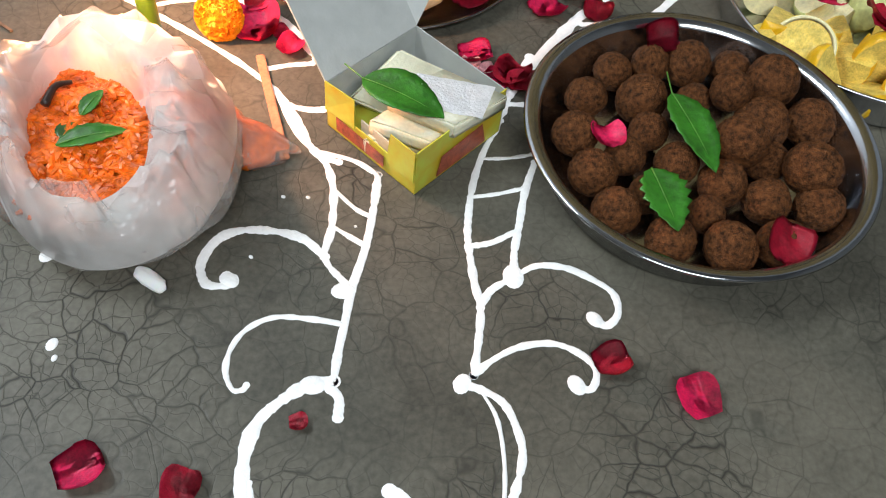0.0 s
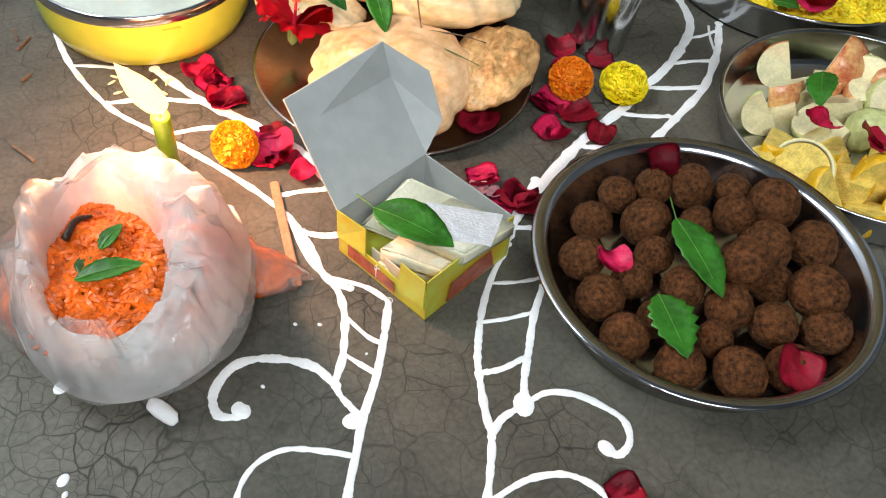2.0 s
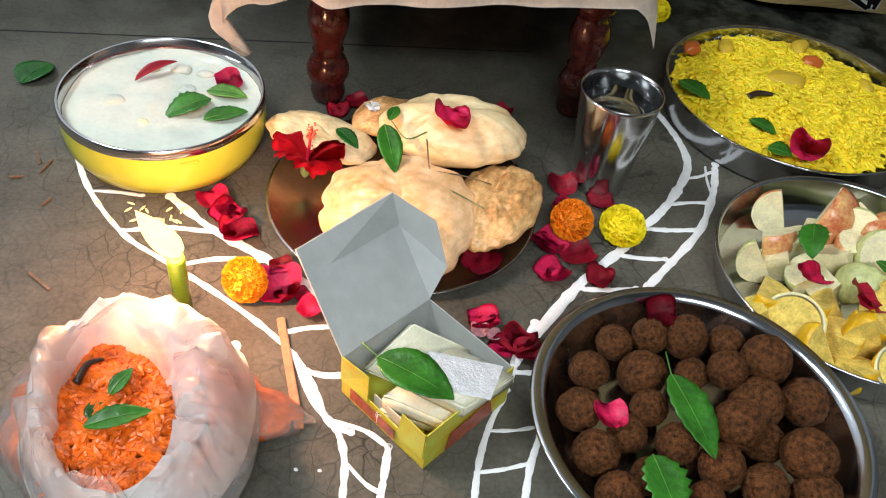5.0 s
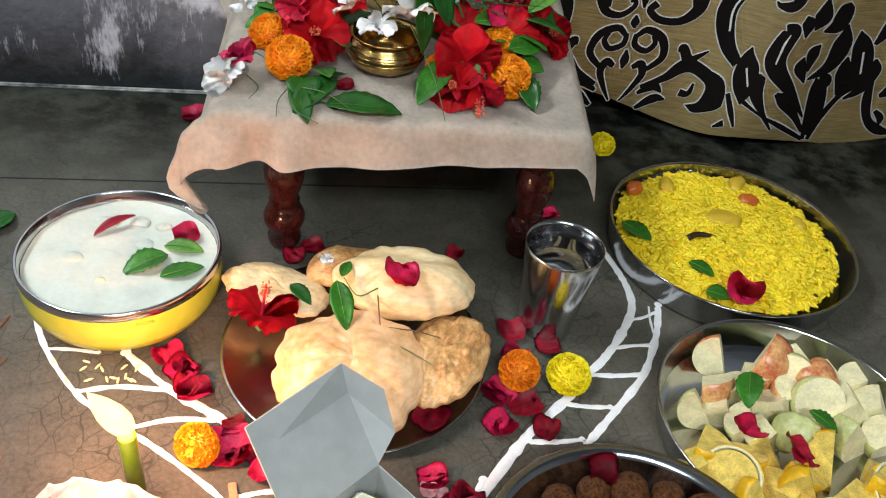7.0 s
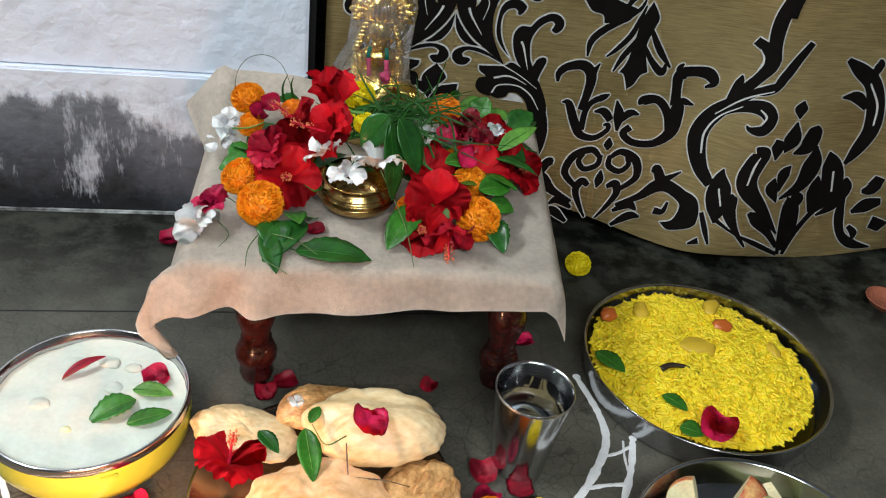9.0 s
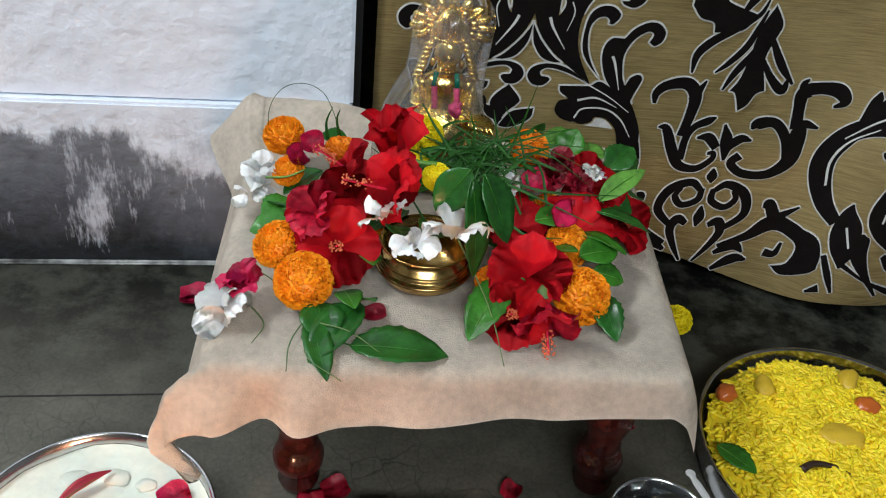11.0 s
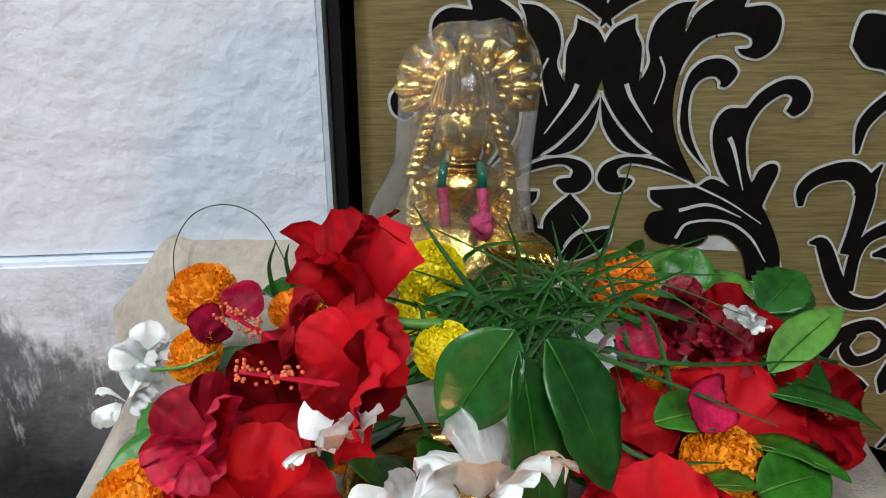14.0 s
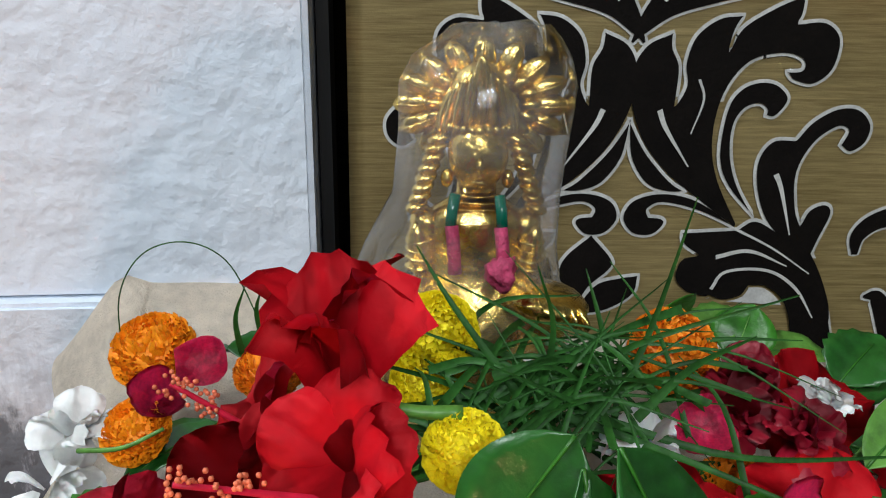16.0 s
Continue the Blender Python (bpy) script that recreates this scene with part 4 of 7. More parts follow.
# ---- cut fruit ----
def wedge(name, label, x, y, z, r, cuts, skin, flesh, rot, group="cut fruit", sz=1.0):
    """A piece cut from a round fruit: a ball trimmed by flat cuts, skin outside and flesh on the cuts."""
    bm = bmesh.new()
    bmesh.ops.create_icosphere(bm, subdivisions=3, radius=r)
    for v in bm.verts:
        v.co *= 1 + 0.05 * noise.noise(v.co * 60 + Vector((x * 90, y * 90, 0)))
    for n, d in cuts:
        nn = Vector(n).normalized()
        res = bmesh.ops.bisect_plane(bm, geom=bm.verts[:] + bm.edges[:] + bm.faces[:], plane_co=nn * d * r, plane_no=nn, clear_outer=True)
        edges = [e for e in res["geom_cut"] if isinstance(e, bmesh.types.BMEdge)]
        for f in bmesh.ops.edgeloop_fill(bm, edges=edges)["faces"]:
            f.material_index = 1
    m = pose(x, y, z, *rot) @ Matrix.Diagonal((1, 1, sz, 1))
    lo = min((m @ v.co).z for v in bm.verts)
    m = Matrix.Translation((0, 0, max(0.0032 - lo, 0) if z < 0.02 else 0)) @ m
    ob = single(name, bm, (skin, flesh), label, "fruit piece", m, group, smooth=False)
    for p in ob.data.polygons:
        p.use_smooth = p.material_index == 0
    return ob


QUARTER = (((1, 0, 0), 0.05), ((0, 1, 0), 0.1))
SLAB = (((0, 0, 1), 0.25), ((0, 0, -1), 0.2))
CHUNK = (((1, 0.2, 0), 0.3), ((0, 1, 0.1), 0.25), ((-0.3, 0, 1), 0.3))
HALF = (((0, 0.1, 1), 0.05),)
AL, GL, OL = "apple wedge with red striped skin and pale flesh", "pale green guava chunk with seeds", "juicy orange wedge with its rind"
def fruit_piece(x, y, z, r, cuts, kind, rot, sz):
    wedge("apple_piece" if kind == 0 else "guava_piece", AL if kind == 0 else GL, x, y, z, r, cuts, APPLE_SKIN if kind == 0 else GUAVA_SKIN, FLESH, rot, "cut fruit", sz)


def orange_piece(x, y, z, r, cuts, rot):
    w = wedge("orange_piece", OL, x, y, z, r, cuts, ORANGE_RIND, ORANGE_PULP, rot)
    if cuts is HALF:
        bm = lathe([(r * 0.985, -0.0006), (r * 0.86, 0.0007), (r * 0.985, 0.0007)], 40, closed=True)
        part("pith_ring", bm, PITH, w, "pale pith ring", m=Matrix.Translation(Vector((0, 0.1, 1)).normalized() * r * 0.052) @ pose(0, 0, 0, -5.7))


for x, y, z, r, cuts, kind, rot, sz in (
        (0.396, 0.704, 0.024, 0.027, QUARTER, 0, (25, -15, -110), 0.9), (0.377, 0.667, 0.022, 0.025, CHUNK, 0, (-30, 40, 60), 0.9), (0.440, 0.706, 0.026, 0.033, QUARTER, 0, (10, 20, 60), 1.0),
        (0.425, 0.690, 0.020, 0.024, CHUNK, 0, (0, 30, 80), 1.0), (0.462, 0.682, 0.030, 0.024, SLAB, 1, (62, 0, -25), 1.0), (0.486, 0.682, 0.026, 0.026, QUARTER, 0, (-20, 35, 20), 1.0), (0.488, 0.712, 0.020, 0.027, CHUNK, 1, (20, 0, -80), 0.8),
        (0.515, 0.690, 0.020, 0.024, CHUNK, 1, (0, 30, -60), 1.0), (0.360, 0.630, 0.024, 0.023, QUARTER, 1, (35, -10, -95), 1.0), (0.384, 0.640, 0.020, 0.024, CHUNK, 1, (25, 0, -100), 1.0), (0.405, 0.620, 0.024, 0.024, CHUNK, 1, (30, 10, -80), 1.0),
        (0.440, 0.644, 0.026, 0.026, CHUNK, 1, (25, 0, -120), 1.0), (0.424, 0.612, 0.020, 0.024, CHUNK, 1, (35, 0, -70), 1.0), (0.450, 0.612, 0.026, 0.025, QUARTER, 1, (10, 30, -30), 1.0), (0.478, 0.648, 0.032, 0.026, SLAB, 1, (48, 10, -10), 1.0),
        (0.489, 0.634, 0.022, 0.020, CHUNK, 0, (0, 50, 40), 1.0), (0.512, 0.648, 0.032, 0.031, CHUNK, 1, (40, 0, -85), 1.0), (0.513, 0.614, 0.026, 0.030, QUARTER, 1, (40, -10, -60), 1.0), (0.543, 0.655, 0.024, 0.028, CHUNK, 1, (30, 10, -100), 1.0),
        (0.405, 0.660, 0.014, 0.024, CHUNK, 1, (20, 0, -90), 1.0), (0.462, 0.660, 0.014, 0.024, CHUNK, 0, (0, 20, -90), 1.0), (0.545, 0.620, 0.020, 0.026, CHUNK, 1, (20, 10, -80), 1.0), (0.540, 0.690, 0.018, 0.022, CHUNK, 1, (20, 10, -80), 1.0)):
    fruit_piece(x, y, z, r, cuts, kind, rot, sz)
for x, y, z, r, cuts, rot in (
        (0.355, 0.598, 0.024, 0.027, QUARTER, (0, -70, 60)), (0.384, 0.582, 0.026, 0.025, QUARTER, (0, -60, 90)), (0.370, 0.556, 0.024, 0.028, HALF, (58, -20, -30)), (0.392, 0.533, 0.026, 0.024, QUARTER, (20, -30, -60)),
        (0.404, 0.550, 0.024, 0.026, QUARTER, (0, -70, 130)), (0.468, 0.580, 0.028, 0.029, QUARTER, (20, -20, -120)), (0.438, 0.540, 0.028, 0.030, QUARTER, (30, 0, -100)), (0.410, 0.520, 0.020, 0.025, QUARTER, (0, -60, 100)),
        (0.474, 0.550, 0.026, 0.029, QUARTER, (0, -75, 40)), (0.484, 0.532, 0.020, 0.027, QUARTER, (0, -70, 80)), (0.510, 0.578, 0.026, 0.027, QUARTER, (0, -60, 60)), (0.446, 0.576, 0.022, 0.024, QUARTER, (0, -60, 20)),
        (0.414, 0.584, 0.022, 0.022, CHUNK, (30, 0, -90)), (0.345, 0.566, 0.014, 0.020, CHUNK, (20, 0, -80)), (0.525, 0.560, 0.020, 0.026, HALF, (30, 20, 0)), (0.450, 0.512, 0.016, 0.024, HALF, (30, 0, 0))):
    orange_piece(x, y, z, r, cuts, rot)
rose_petal(0.387, 0.592, 0.046, 0.030, 20, 0, 0, (0, 20), "on the cut fruit")
rose_petal(0.424, 0.572, 0.050, 0.028, 110, 1, 1, (30, 0), "on the cut fruit")
rose_petal(0.428, 0.562, 0.048, 0.024, 10, 1, 3, (0, 20), "on the cut fruit")
leaf(0.410, 0.665, 0.048, 0.397, 0.622, 0.045, 0.026, label="green leaf on the cut fruit", seed=20, roll=20)
leaf(0.455, 0.622, 0.048, 0.476, 0.600, 0.046, 0.018, label="green leaf on the cut fruit", seed=21, serrate=0.1)


# ---- sweet box ----
SWEETBOX = thing("sweet_box", "open yellow-green printed card sweet box, lid raised", "sweet box")


def panel(pts, material, name, label="", parent=SWEETBOX, thick=0.0009):
    """A flat piece of card through three or more corners, with its thickness."""
    bm = bmesh.new()
    f = bm.faces.new([bm.verts.new(p) for p in pts])
    f.normal_update()
    n = f.normal.copy()
    ext = bmesh.ops.extrude_face_region(bm, geom=[f])
    for v in ext["geom"]:
        if isinstance(v, bmesh.types.BMVert):
            v.co += n * thick
    return part(name, bm, material, parent, label, smooth=False)


LBOX = pose(0.0635, 0.394, 0.001, 0, 0, 48)     # local x to the right-hand corner, y to the left-hand one
S, H = 0.091, 0.043


def at(x, y, z):
    return LBOX @ Vector((x, y, z))


panel([at(0, 0, 0), at(S, 0, 0), at(S, S, 0), at(0, S, 0)], CARD_YELLOW, "base")
panel([at(0, 0, 0), at(0, 0, H), at(S, 0, H * 1.02), at(S, 0, 0)], CARD_YELLOW, "side_panel", "yellow-green printed side")
panel([at(0, S, 0), at(S, S, 0), at(S, S, H), at(0, S, H)], CARD_GREY, "side_panel")
panel([at(S, 0, 0), at(S, 0, H), at(S, S, H), at(S, S, 0)], CARD_GREY, "side_panel")
panel([at(0, 0.001, 0), at(0, S, 0), at(0, S, H * 0.52), at(0, 0.001, H * 0.45)], CARD_YELLOW, "side_panel", "lowered front side with printed band")
panel([at(-0.0005, 0.001, H * 0.3), at(-0.0005, 0.001, H * 1.0), at(0.001, 0.026, H * 0.95), at(0.0, 0.028, H * 0.3)], CARD_YELLOW, "corner_flap")
panel([at(-0.0005, S, H * 0.4), at(0.0, S - 0.030, H * 0.45), at(0.003, S - 0.027, H * 1.0), at(0, S, H * 1.03)], CARD_YELLOW, "corner_flap")
panel([at(0.004, 0.03, 0.010), at(0.004, S - 0.032, 0.010), at(0.004, S - 0.032, H * 0.62), at(0.004, 0.03, H * 0.62)], CARD_EDGE, "inner_flap", "pale inner tuck flap")
panel([at(-0.0016, 0.03, H * 0.12), at(-0.0016, S - 0.012, H * 0.12), at(-0.0016, S - 0.012, H * 0.42), at(-0.0016, 0.03, H * 0.38)], PRINT_RED, "printed_band", "red-brown printed band", thick=0.0004)
panel([at(0.02, -0.0016, H * 0.12), at(0.072, -0.0016, H * 0.12), at(0.066, -0.0016, H * 0.62), at(0.024, -0.0016, H * 0.55)], PRINT_RED, "printed_picture", "brown printed picture", thick=0.0004)
LID = panel([at(0.0, S, H), at(S, S, H), (0.026, 0.556, 0.090), (-0.022, 0.503, 0.090)], CARD_GREY, "lid", "raised lid, plain grey card inside")
panel([(-0.022, 0.503, 0.090), (0.026, 0.556, 0.090), (0.0185, 0.565, 0.1145), (-0.0455, 0.499, 0.106)], CARD_GREY, "lid_wall", parent=LID)
panel([at(0.0, S, H), (-0.022, 0.503, 0.090), (-0.0455, 0.499, 0.106)], CARD_GREY, "lid_wall", parent=LID)
panel([at(S, S, H), (0.068, 0.541, 0.064), (0.055, 0.556, 0.098), (0.0185, 0.565, 0.1145), (0.026, 0.556, 0.090)], CARD_GREY, "lid_flap", parent=LID)
bm = bmesh.new()
tube(bm, [at(0.0, S, H), Vector((-0.0455, 0.499, 0.106)), Vector((0.0185, 0.565, 0.1145))], 0.0007, 4)
part("lid_edge", bm, CARD_EDGE, LID, "worn pale card edge", smooth=False)


def slab_sweet(x, y, z, turn, tilt, foil, seed):
    """A lozenge-cut block of milk sweet."""
    s, h = 0.030, 0.014
    bm = bmesh.new()
    low = [bm.verts.new((a * s * 1.45, b * s * 0.95, 0)) for a, b in ((1, 0), (0, 1), (-1, 0), (0, -1))]
    top = [bm.verts.new((v.co.x, v.co.y, h)) for v in low]
    bm.faces.new(low[::-1])
    bm.faces.new(top)
    for i in range(4):
        bm.faces.new((low[i], low[(i + 1) % 4], top[(i + 1) % 4], top[i]))
    bmesh.ops.bevel(bm, geom=bm.edges[:], offset=0.0015, segments=2, affect="EDGES")
    bmesh.ops.subdivide_edges(bm, edges=bm.edges[:], cuts=2, use_grid_fill=True)
    for v in bm.verts:
        v.co += Vector((1, 1, 1)) * 0.0006 * noise.noise(v.co * 150 + Vector((seed, 0, 0)))
    ob = thing("milk_sweet", "ivory lozenge of milk sweet with silver leaf in the box" if foil else "ivory lozenge of milk sweet in the box", "sweet", pose(x, y, z, tilt[0], tilt[1], turn), "milk sweets in the box")
    part("sweet_block", bm, SWEET, ob)
    if foil:
        bm = bmesh.new()
        n = 14
        g = [[bm.verts.new(((i / n - 0.5) * s * 1.45 * 1.25 + (j / n - 0.5) * s * 0.5, (j / n - 0.5) * s * 1.0 - (i / n - 0.5) * s * 0.5, h + 0.0006 + 0.0009 * noise.noise(Vector((i, j, 3.3)) * 0.7))) for j in range(n + 1)] for i in range(n + 1)]
        for a, b in zip(g, g[1:]):
            for j in range(n):
                bm.faces.new((a[j], b[j], b[j + 1], a[j + 1]))
        part("silver_leaf", bm, FOIL, ob, "crinkled edible silver leaf")


slab_sweet(0.062, 0.447, 0.006, 30, (0, 0), False, 1)
slab_sweet(0.070, 0.440, 0.021, 14, (0, 0), False, 2)
slab_sweet(0.082, 0.444, 0.0365, 10, (0, 3), True, 3)
slab_sweet(0.050, 0.482, 0.016, 20, (42, 0), False, 4)
leaf(0.022, 0.450, 0.055, 0.080, 0.422, 0.054, 0.036, LEAF, "broad green leaf lying on the milk sweets", bend=0.12, seed=23, stem=0.016, serrate=0.02)


# ---- candle ----
CANDLE = thing("candle", "thin green lit candle standing on the floor", "candle", pose(-0.1365, 0.503, 0))
bm = lathe([(0, 0), (0.0072, 0), (0.0070, 0.078), (0.0062, 0.0805), (0.0035, 0.0795), (0, 0.079)], 24)
part("wax_body", bm, WAX, CANDLE)
bm = bmesh.new()
tube(bm, [Vector((0, 0, 0.078)), Vector((0.0004, 0, 0.083)), Vector((-0.001, 0.001, 0.086))], 0.0009, 6)
part("wick", bm, DARK_SPICE, CANDLE, "charred wick")
FIRE = bpy.data.materials.new("flame")
FIRE.use_nodes = True
fb = FIRE.node_tree.nodes["Principled BSDF"]
fb.inputs["Base Color"].default_value = (0.02, 0.02, 0.02, 1)
fb.inputs["Emission Color"].default_value = (1.0, 0.60, 0.17, 1)
fb.inputs["Emission Strength"].default_value = 4.5
bm = lathe([(0, 0.0835), (0.0055, 0.0850), (0.0090, 0.0885), (0.0108, 0.0940), (0.0105, 0.1010), (0.0080, 0.1080), (0.0040, 0.1150), (0, 0.1210)], 24)
for v in bm.verts:
    k = max(0.0, (v.co.z - 0.084) / 0.038)
    v.co.x -= 0.026 * k ** 1.2
    v.co.y += 0.004 * k
flame = part("flame", bm, FIRE, CANDLE, "bright leaning flame")
flame.visible_shadow = False


# ---- plastic bag of orange rice ----
BAG = thing("rice_bag", "open milky plastic bag with rolled rim holding orange rice", "plastic bag", pose(-0.133, 0.384, 0))


def crumple(seed, amp, knots=13):
    """Straight facets between a few random knots round a ring, as creased film falls."""
    r = random.Random(seed)
    at_ = sorted(r.uniform(0, 2 * math.pi) for _ in range(knots))
    val = [r.uniform(-1, 1) * amp for _ in range(knots)]

    def f(a):
        for k in range(knots):
            a0, a1 = at_[k - 1] - (2 * math.pi if k == 0 else 0), at_[k]
            if a0 <= a <= a1:
                return val[k - 1] + (val[k] - val[k - 1]) * (a - a0) / (a1 - a0)
        return val[-1] + (val[0] - val[-1]) * (a - at_[-1]) / (at_[0] + 2 * math.pi - at_[-1])
    return f


def sack(profile, amp, seed, segs=200):
    """A loose skin: (centre x, centre y, half width, half depth, height) from ring to ring."""
    bm = bmesh.new()
    rings = []
    shared = crumple(seed, amp)
    for i, (cx, cy, rx, ry, z, wave) in enumerate(profile):
        own, lift = crumple(seed * 31 + i, amp * 0.7, 23), crumple(seed * 57 + i, 0.10, 15)
        ring = []
        for k in range(segs):
            a = 2 * math.pi * k / segs
            f = 1 + shared(a) + own(a)
            ring.append(bm.verts.new((cx + rx * f * math.cos(a), cy + ry * f * math.sin(a), max(0.001, z * (1 + lift(a)) + wave * math.sin(a)))))
        rings.append(ring)
    for a, b in zip(rings, rings[1:]):
        for k in range(segs):
            bm.faces.new((a[k], a[(k + 1) % segs], b[(k + 1) % segs], b[k]))
    return bm


def bag_rim(seed, inner, outer, levels, amp, segs=220):
    """The turned-out mouth of the bag: creased film from an oval opening out and down over the rice.
    inner, outer: (centre x, centre y, half length, half width, turn); levels: (share of the way out, height)."""
    bm = bmesh.new()
    folds, small = crumple(seed, 1.0, 11), crumple(seed + 5, 1.0, 22)
    rings = []

    def oval(o, a):
        cx, cy, ra, rb, turn = o
        c, q = math.cos(a - radians(turn)), math.sin(a - radians(turn))
        r = 1 / math.sqrt((c / ra) ** 2 + (q / rb) ** 2)
        return Vector((cx + r * math.cos(a), cy + r * math.sin(a)))
    for i, (k, z) in enumerate(levels):
        ring = []
        for n in range(segs):
            a = 2 * math.pi * n / segs
            b = (a + 0.16 * i) % (2 * math.pi)
            f, g = folds(b), small((a + 0.09 * i * i) % (2 * math.pi))
            p = oval(inner, a).lerp(oval(outer, a), k * (1 + amp * 0.9 * f + amp * 0.4 * g))
            ring.append(bm.verts.new((p.x, p.y, max(0.004, z * (1 + amp * (0.9 * f + 1.3 * g)) + 0.010 * math.sin(a) * min(1.0, k + 0.2)))))
        rings.append(ring)
    for a, b in zip(rings, rings[1:]):
        for k in range(segs):
            bm.faces.new((a[k], a[(k + 1) % segs], b[(k + 1) % segs], b[k]))
    return bm


MOUTH, HEM = (-0.012, -0.004, 0.064, 0.038, -67), (0.000, 0.002, 0.084, 0.077, 90)
part("bag_body", sack([(-0.004, 0.004, 0.060, 0.050, 0.002, 0), (-0.010, 0.006, 0.086, 0.068, 0.006, 0), (-0.012, 0.008, 0.093, 0.074, 0.022, 0), (-0.010, 0.006, 0.084, 0.072, 0.042, 0), (-0.008, 0.004, 0.064, 0.066, 0.056, 0.004)], 0.05, 1), THIN_FILM, BAG)
part("rolled_rim", bag_rim(7, MOUTH, HEM, ((-0.10, 0.040), (-0.04, 0.055), (0.02, 0.067), (0.16, 0.076), (0.36, 0.080), (0.58, 0.075), (0.78, 0.063), (0.93, 0.046), (1.0, 0.034), (0.95, 0.026)), 0.13), MILKY_FILM, BAG, "folded milky film rim")
part("loose_flap", bag_rim(12, MOUTH, (0.008, -0.004, 0.084, 0.077, 80), ((0.10, 0.079), (0.35, 0.085), (0.62, 0.078), (0.86, 0.058), (1.0, 0.036)), 0.16), THIN_FILM, BAG, "thin clear fold of the bag")
bm = sack([(-0.004, 0.004, 0.05, 0.045, 0.004, 0), (-0.010, 0.006, 0.081, 0.063, 0.010, 0), (-0.012, 0.008, 0.087, 0.069, 0.022, 0), (-0.010, 0.006, 0.074, 0.064, 0.034, 0), (-0.010, 0.002, 0.050, 0.060, 0.042, 0.003), (-0.012, 0.000, 0.004, 0.006, 0.045, 0)], 0.05, 1, 60)
ob = thing("orange_rice", "spicy orange rice inside the plastic bag", "rice", pose(-0.133, 0.384, 0))
part("rice_heap", bm, ORANGE_RICE, ob)
me = grains(1500, 0.056, 0.010, 0.043, 0.0115, 0.92, 1.2, 9, 0.009)
me.materials.append(ORANGE_RICE)
g = new("rice_grains", me)
g.parent, g.location = ob, (-0.012, 0, 0)
tagged(g, kind="stuff")
bm = sack([(0, 0, 0.010, 0.008, 0.002, 0), (0, 0, 0.028, 0.024, 0.006, 0), (0, 0, 0.030, 0.025, 0.016, 0), (0, 0, 0.020, 0.016, 0.028, 0), (0, 0, 0.002, 0.002, 0.032, 0)], 0.2, 3, 40)
for v in bm.verts:
    if v.co.x > 0:
        v.co.x *= 1.7
        v.co.z *= max(0.15, 1 - v.co.x * 14)
        v.co.y *= max(0.5, 1 - v.co.x * 6)
part("bag_corner", bm, THIN_FILM, BAG, "knotted corner of the bag with rice showing", m=pose(0.062, 0.042, 0, 0, 0, -8))
bm = sack([(0, 0, 0.008, 0.006, 0.003, 0), (0, 0, 0.026, 0.022, 0.006, 0), (0, 0, 0.028, 0.022, 0.015, 0), (0, 0, 0.016, 0.012, 0.025, 0), (0, 0, 0.002, 0.002, 0.028, 0)], 0.2, 3, 40)
for v in bm.verts:
    if v.co.x > 0:
        v.co.x *= 1.5
        v.co.z *= max(0.15, 1 - v.co.x * 14)
part("rice_corner", bm, ORANGE_RICE, ob, m=pose(0.062, 0.042, 0, 0, 0, -8))
leaf(-0.160, 0.366, 0.058, -0.121, 0.383, 0.060, 0.017, label="green leaf on the orange rice", seed=25)
leaf(-0.152, 0.392, 0.058, -0.143, 0.413, 0.062, 0.012, label="small green leaf on the orange rice", seed=26)
leaf(-0.152, 0.372, 0.057, -0.162, 0.386, 0.058, 0.014, LEAF_DARK, label="small dark leaf on the orange rice", seed=27)
bm = bmesh.new()
tube(bm, spline([(0, 0, 0), (0.008, 0.012, 0.003), (0.018, 0.016, 0.001)], 6), 0.003, 7, taper=0.5)
single("dried_chilli", bm, DARK_SPICE, "dark fried chilli in the orange rice", "chilli", pose(-0.176, 0.398, 0.059, 0, 0, 20))

# ---- stool under a towel ----
def towel_material():
    m = mat("beige_towel", (0.73, 0.65, 0.55), 0.95, var=0.16, scale=30, bump=0.55, bump_scale=800, spec=0.08)
    return m


TOWEL = towel_material()
GOLD = mat("gilded_metal", (0.74, 0.55, 0.17), 0.24, 1.0, var=0.3, scale=60, bump=0.5, bump_scale=170, second=(0.46, 0.29, 0.06))
BRASS = mat("brass", (0.52, 0.35, 0.12), 0.24, 1.0, var=0.4, scale=30, bump=0.2, bump_scale=90, second=(0.26, 0.14, 0.04))
STOOL_M = pose(0.05, 0.99, 0, 0, 0, 5.6)
STOOL = thing("low_stool", "low dark varnished wooden stool with turned legs", "stool", STOOL_M)
part("seat", box_mesh(-0.17, -0.178, 0.182, 0.17, 0.178, 0.200, 0.004), DARKWOOD, STOOL)
for y0 in (-0.148, 0.136):
    part("apron", box_mesh(-0.125, y0, 0.158, 0.125, y0 + 0.012, 0.1815, 0.002), DARKWOOD, STOOL)
for x0 in (-0.148, 0.136):
    part("apron", box_mesh(x0, -0.125, 0.158, x0 + 0.012, 0.125, 0.1815, 0.002), DARKWOOD, STOOL)
LEG = [(0, 0.0), (0.013, 0.0), (0.017, 0.004), (0.019, 0.012), (0.017, 0.022), (0.019, 0.026), (0.0225, 0.034), (0.023, 0.042), (0.019, 0.052), (0.014, 0.058), (0.017, 0.063), (0.0145, 0.067), (0.018, 0.078), (0.0215, 0.092), (0.022, 0.104), (0.018, 0.118), (0.015, 0.124), (0.021, 0.130), (0.022, 0.137), (0.018, 0.141), (0.021, 0.146), (0.021, 0.1815), (0, 0.1815)]
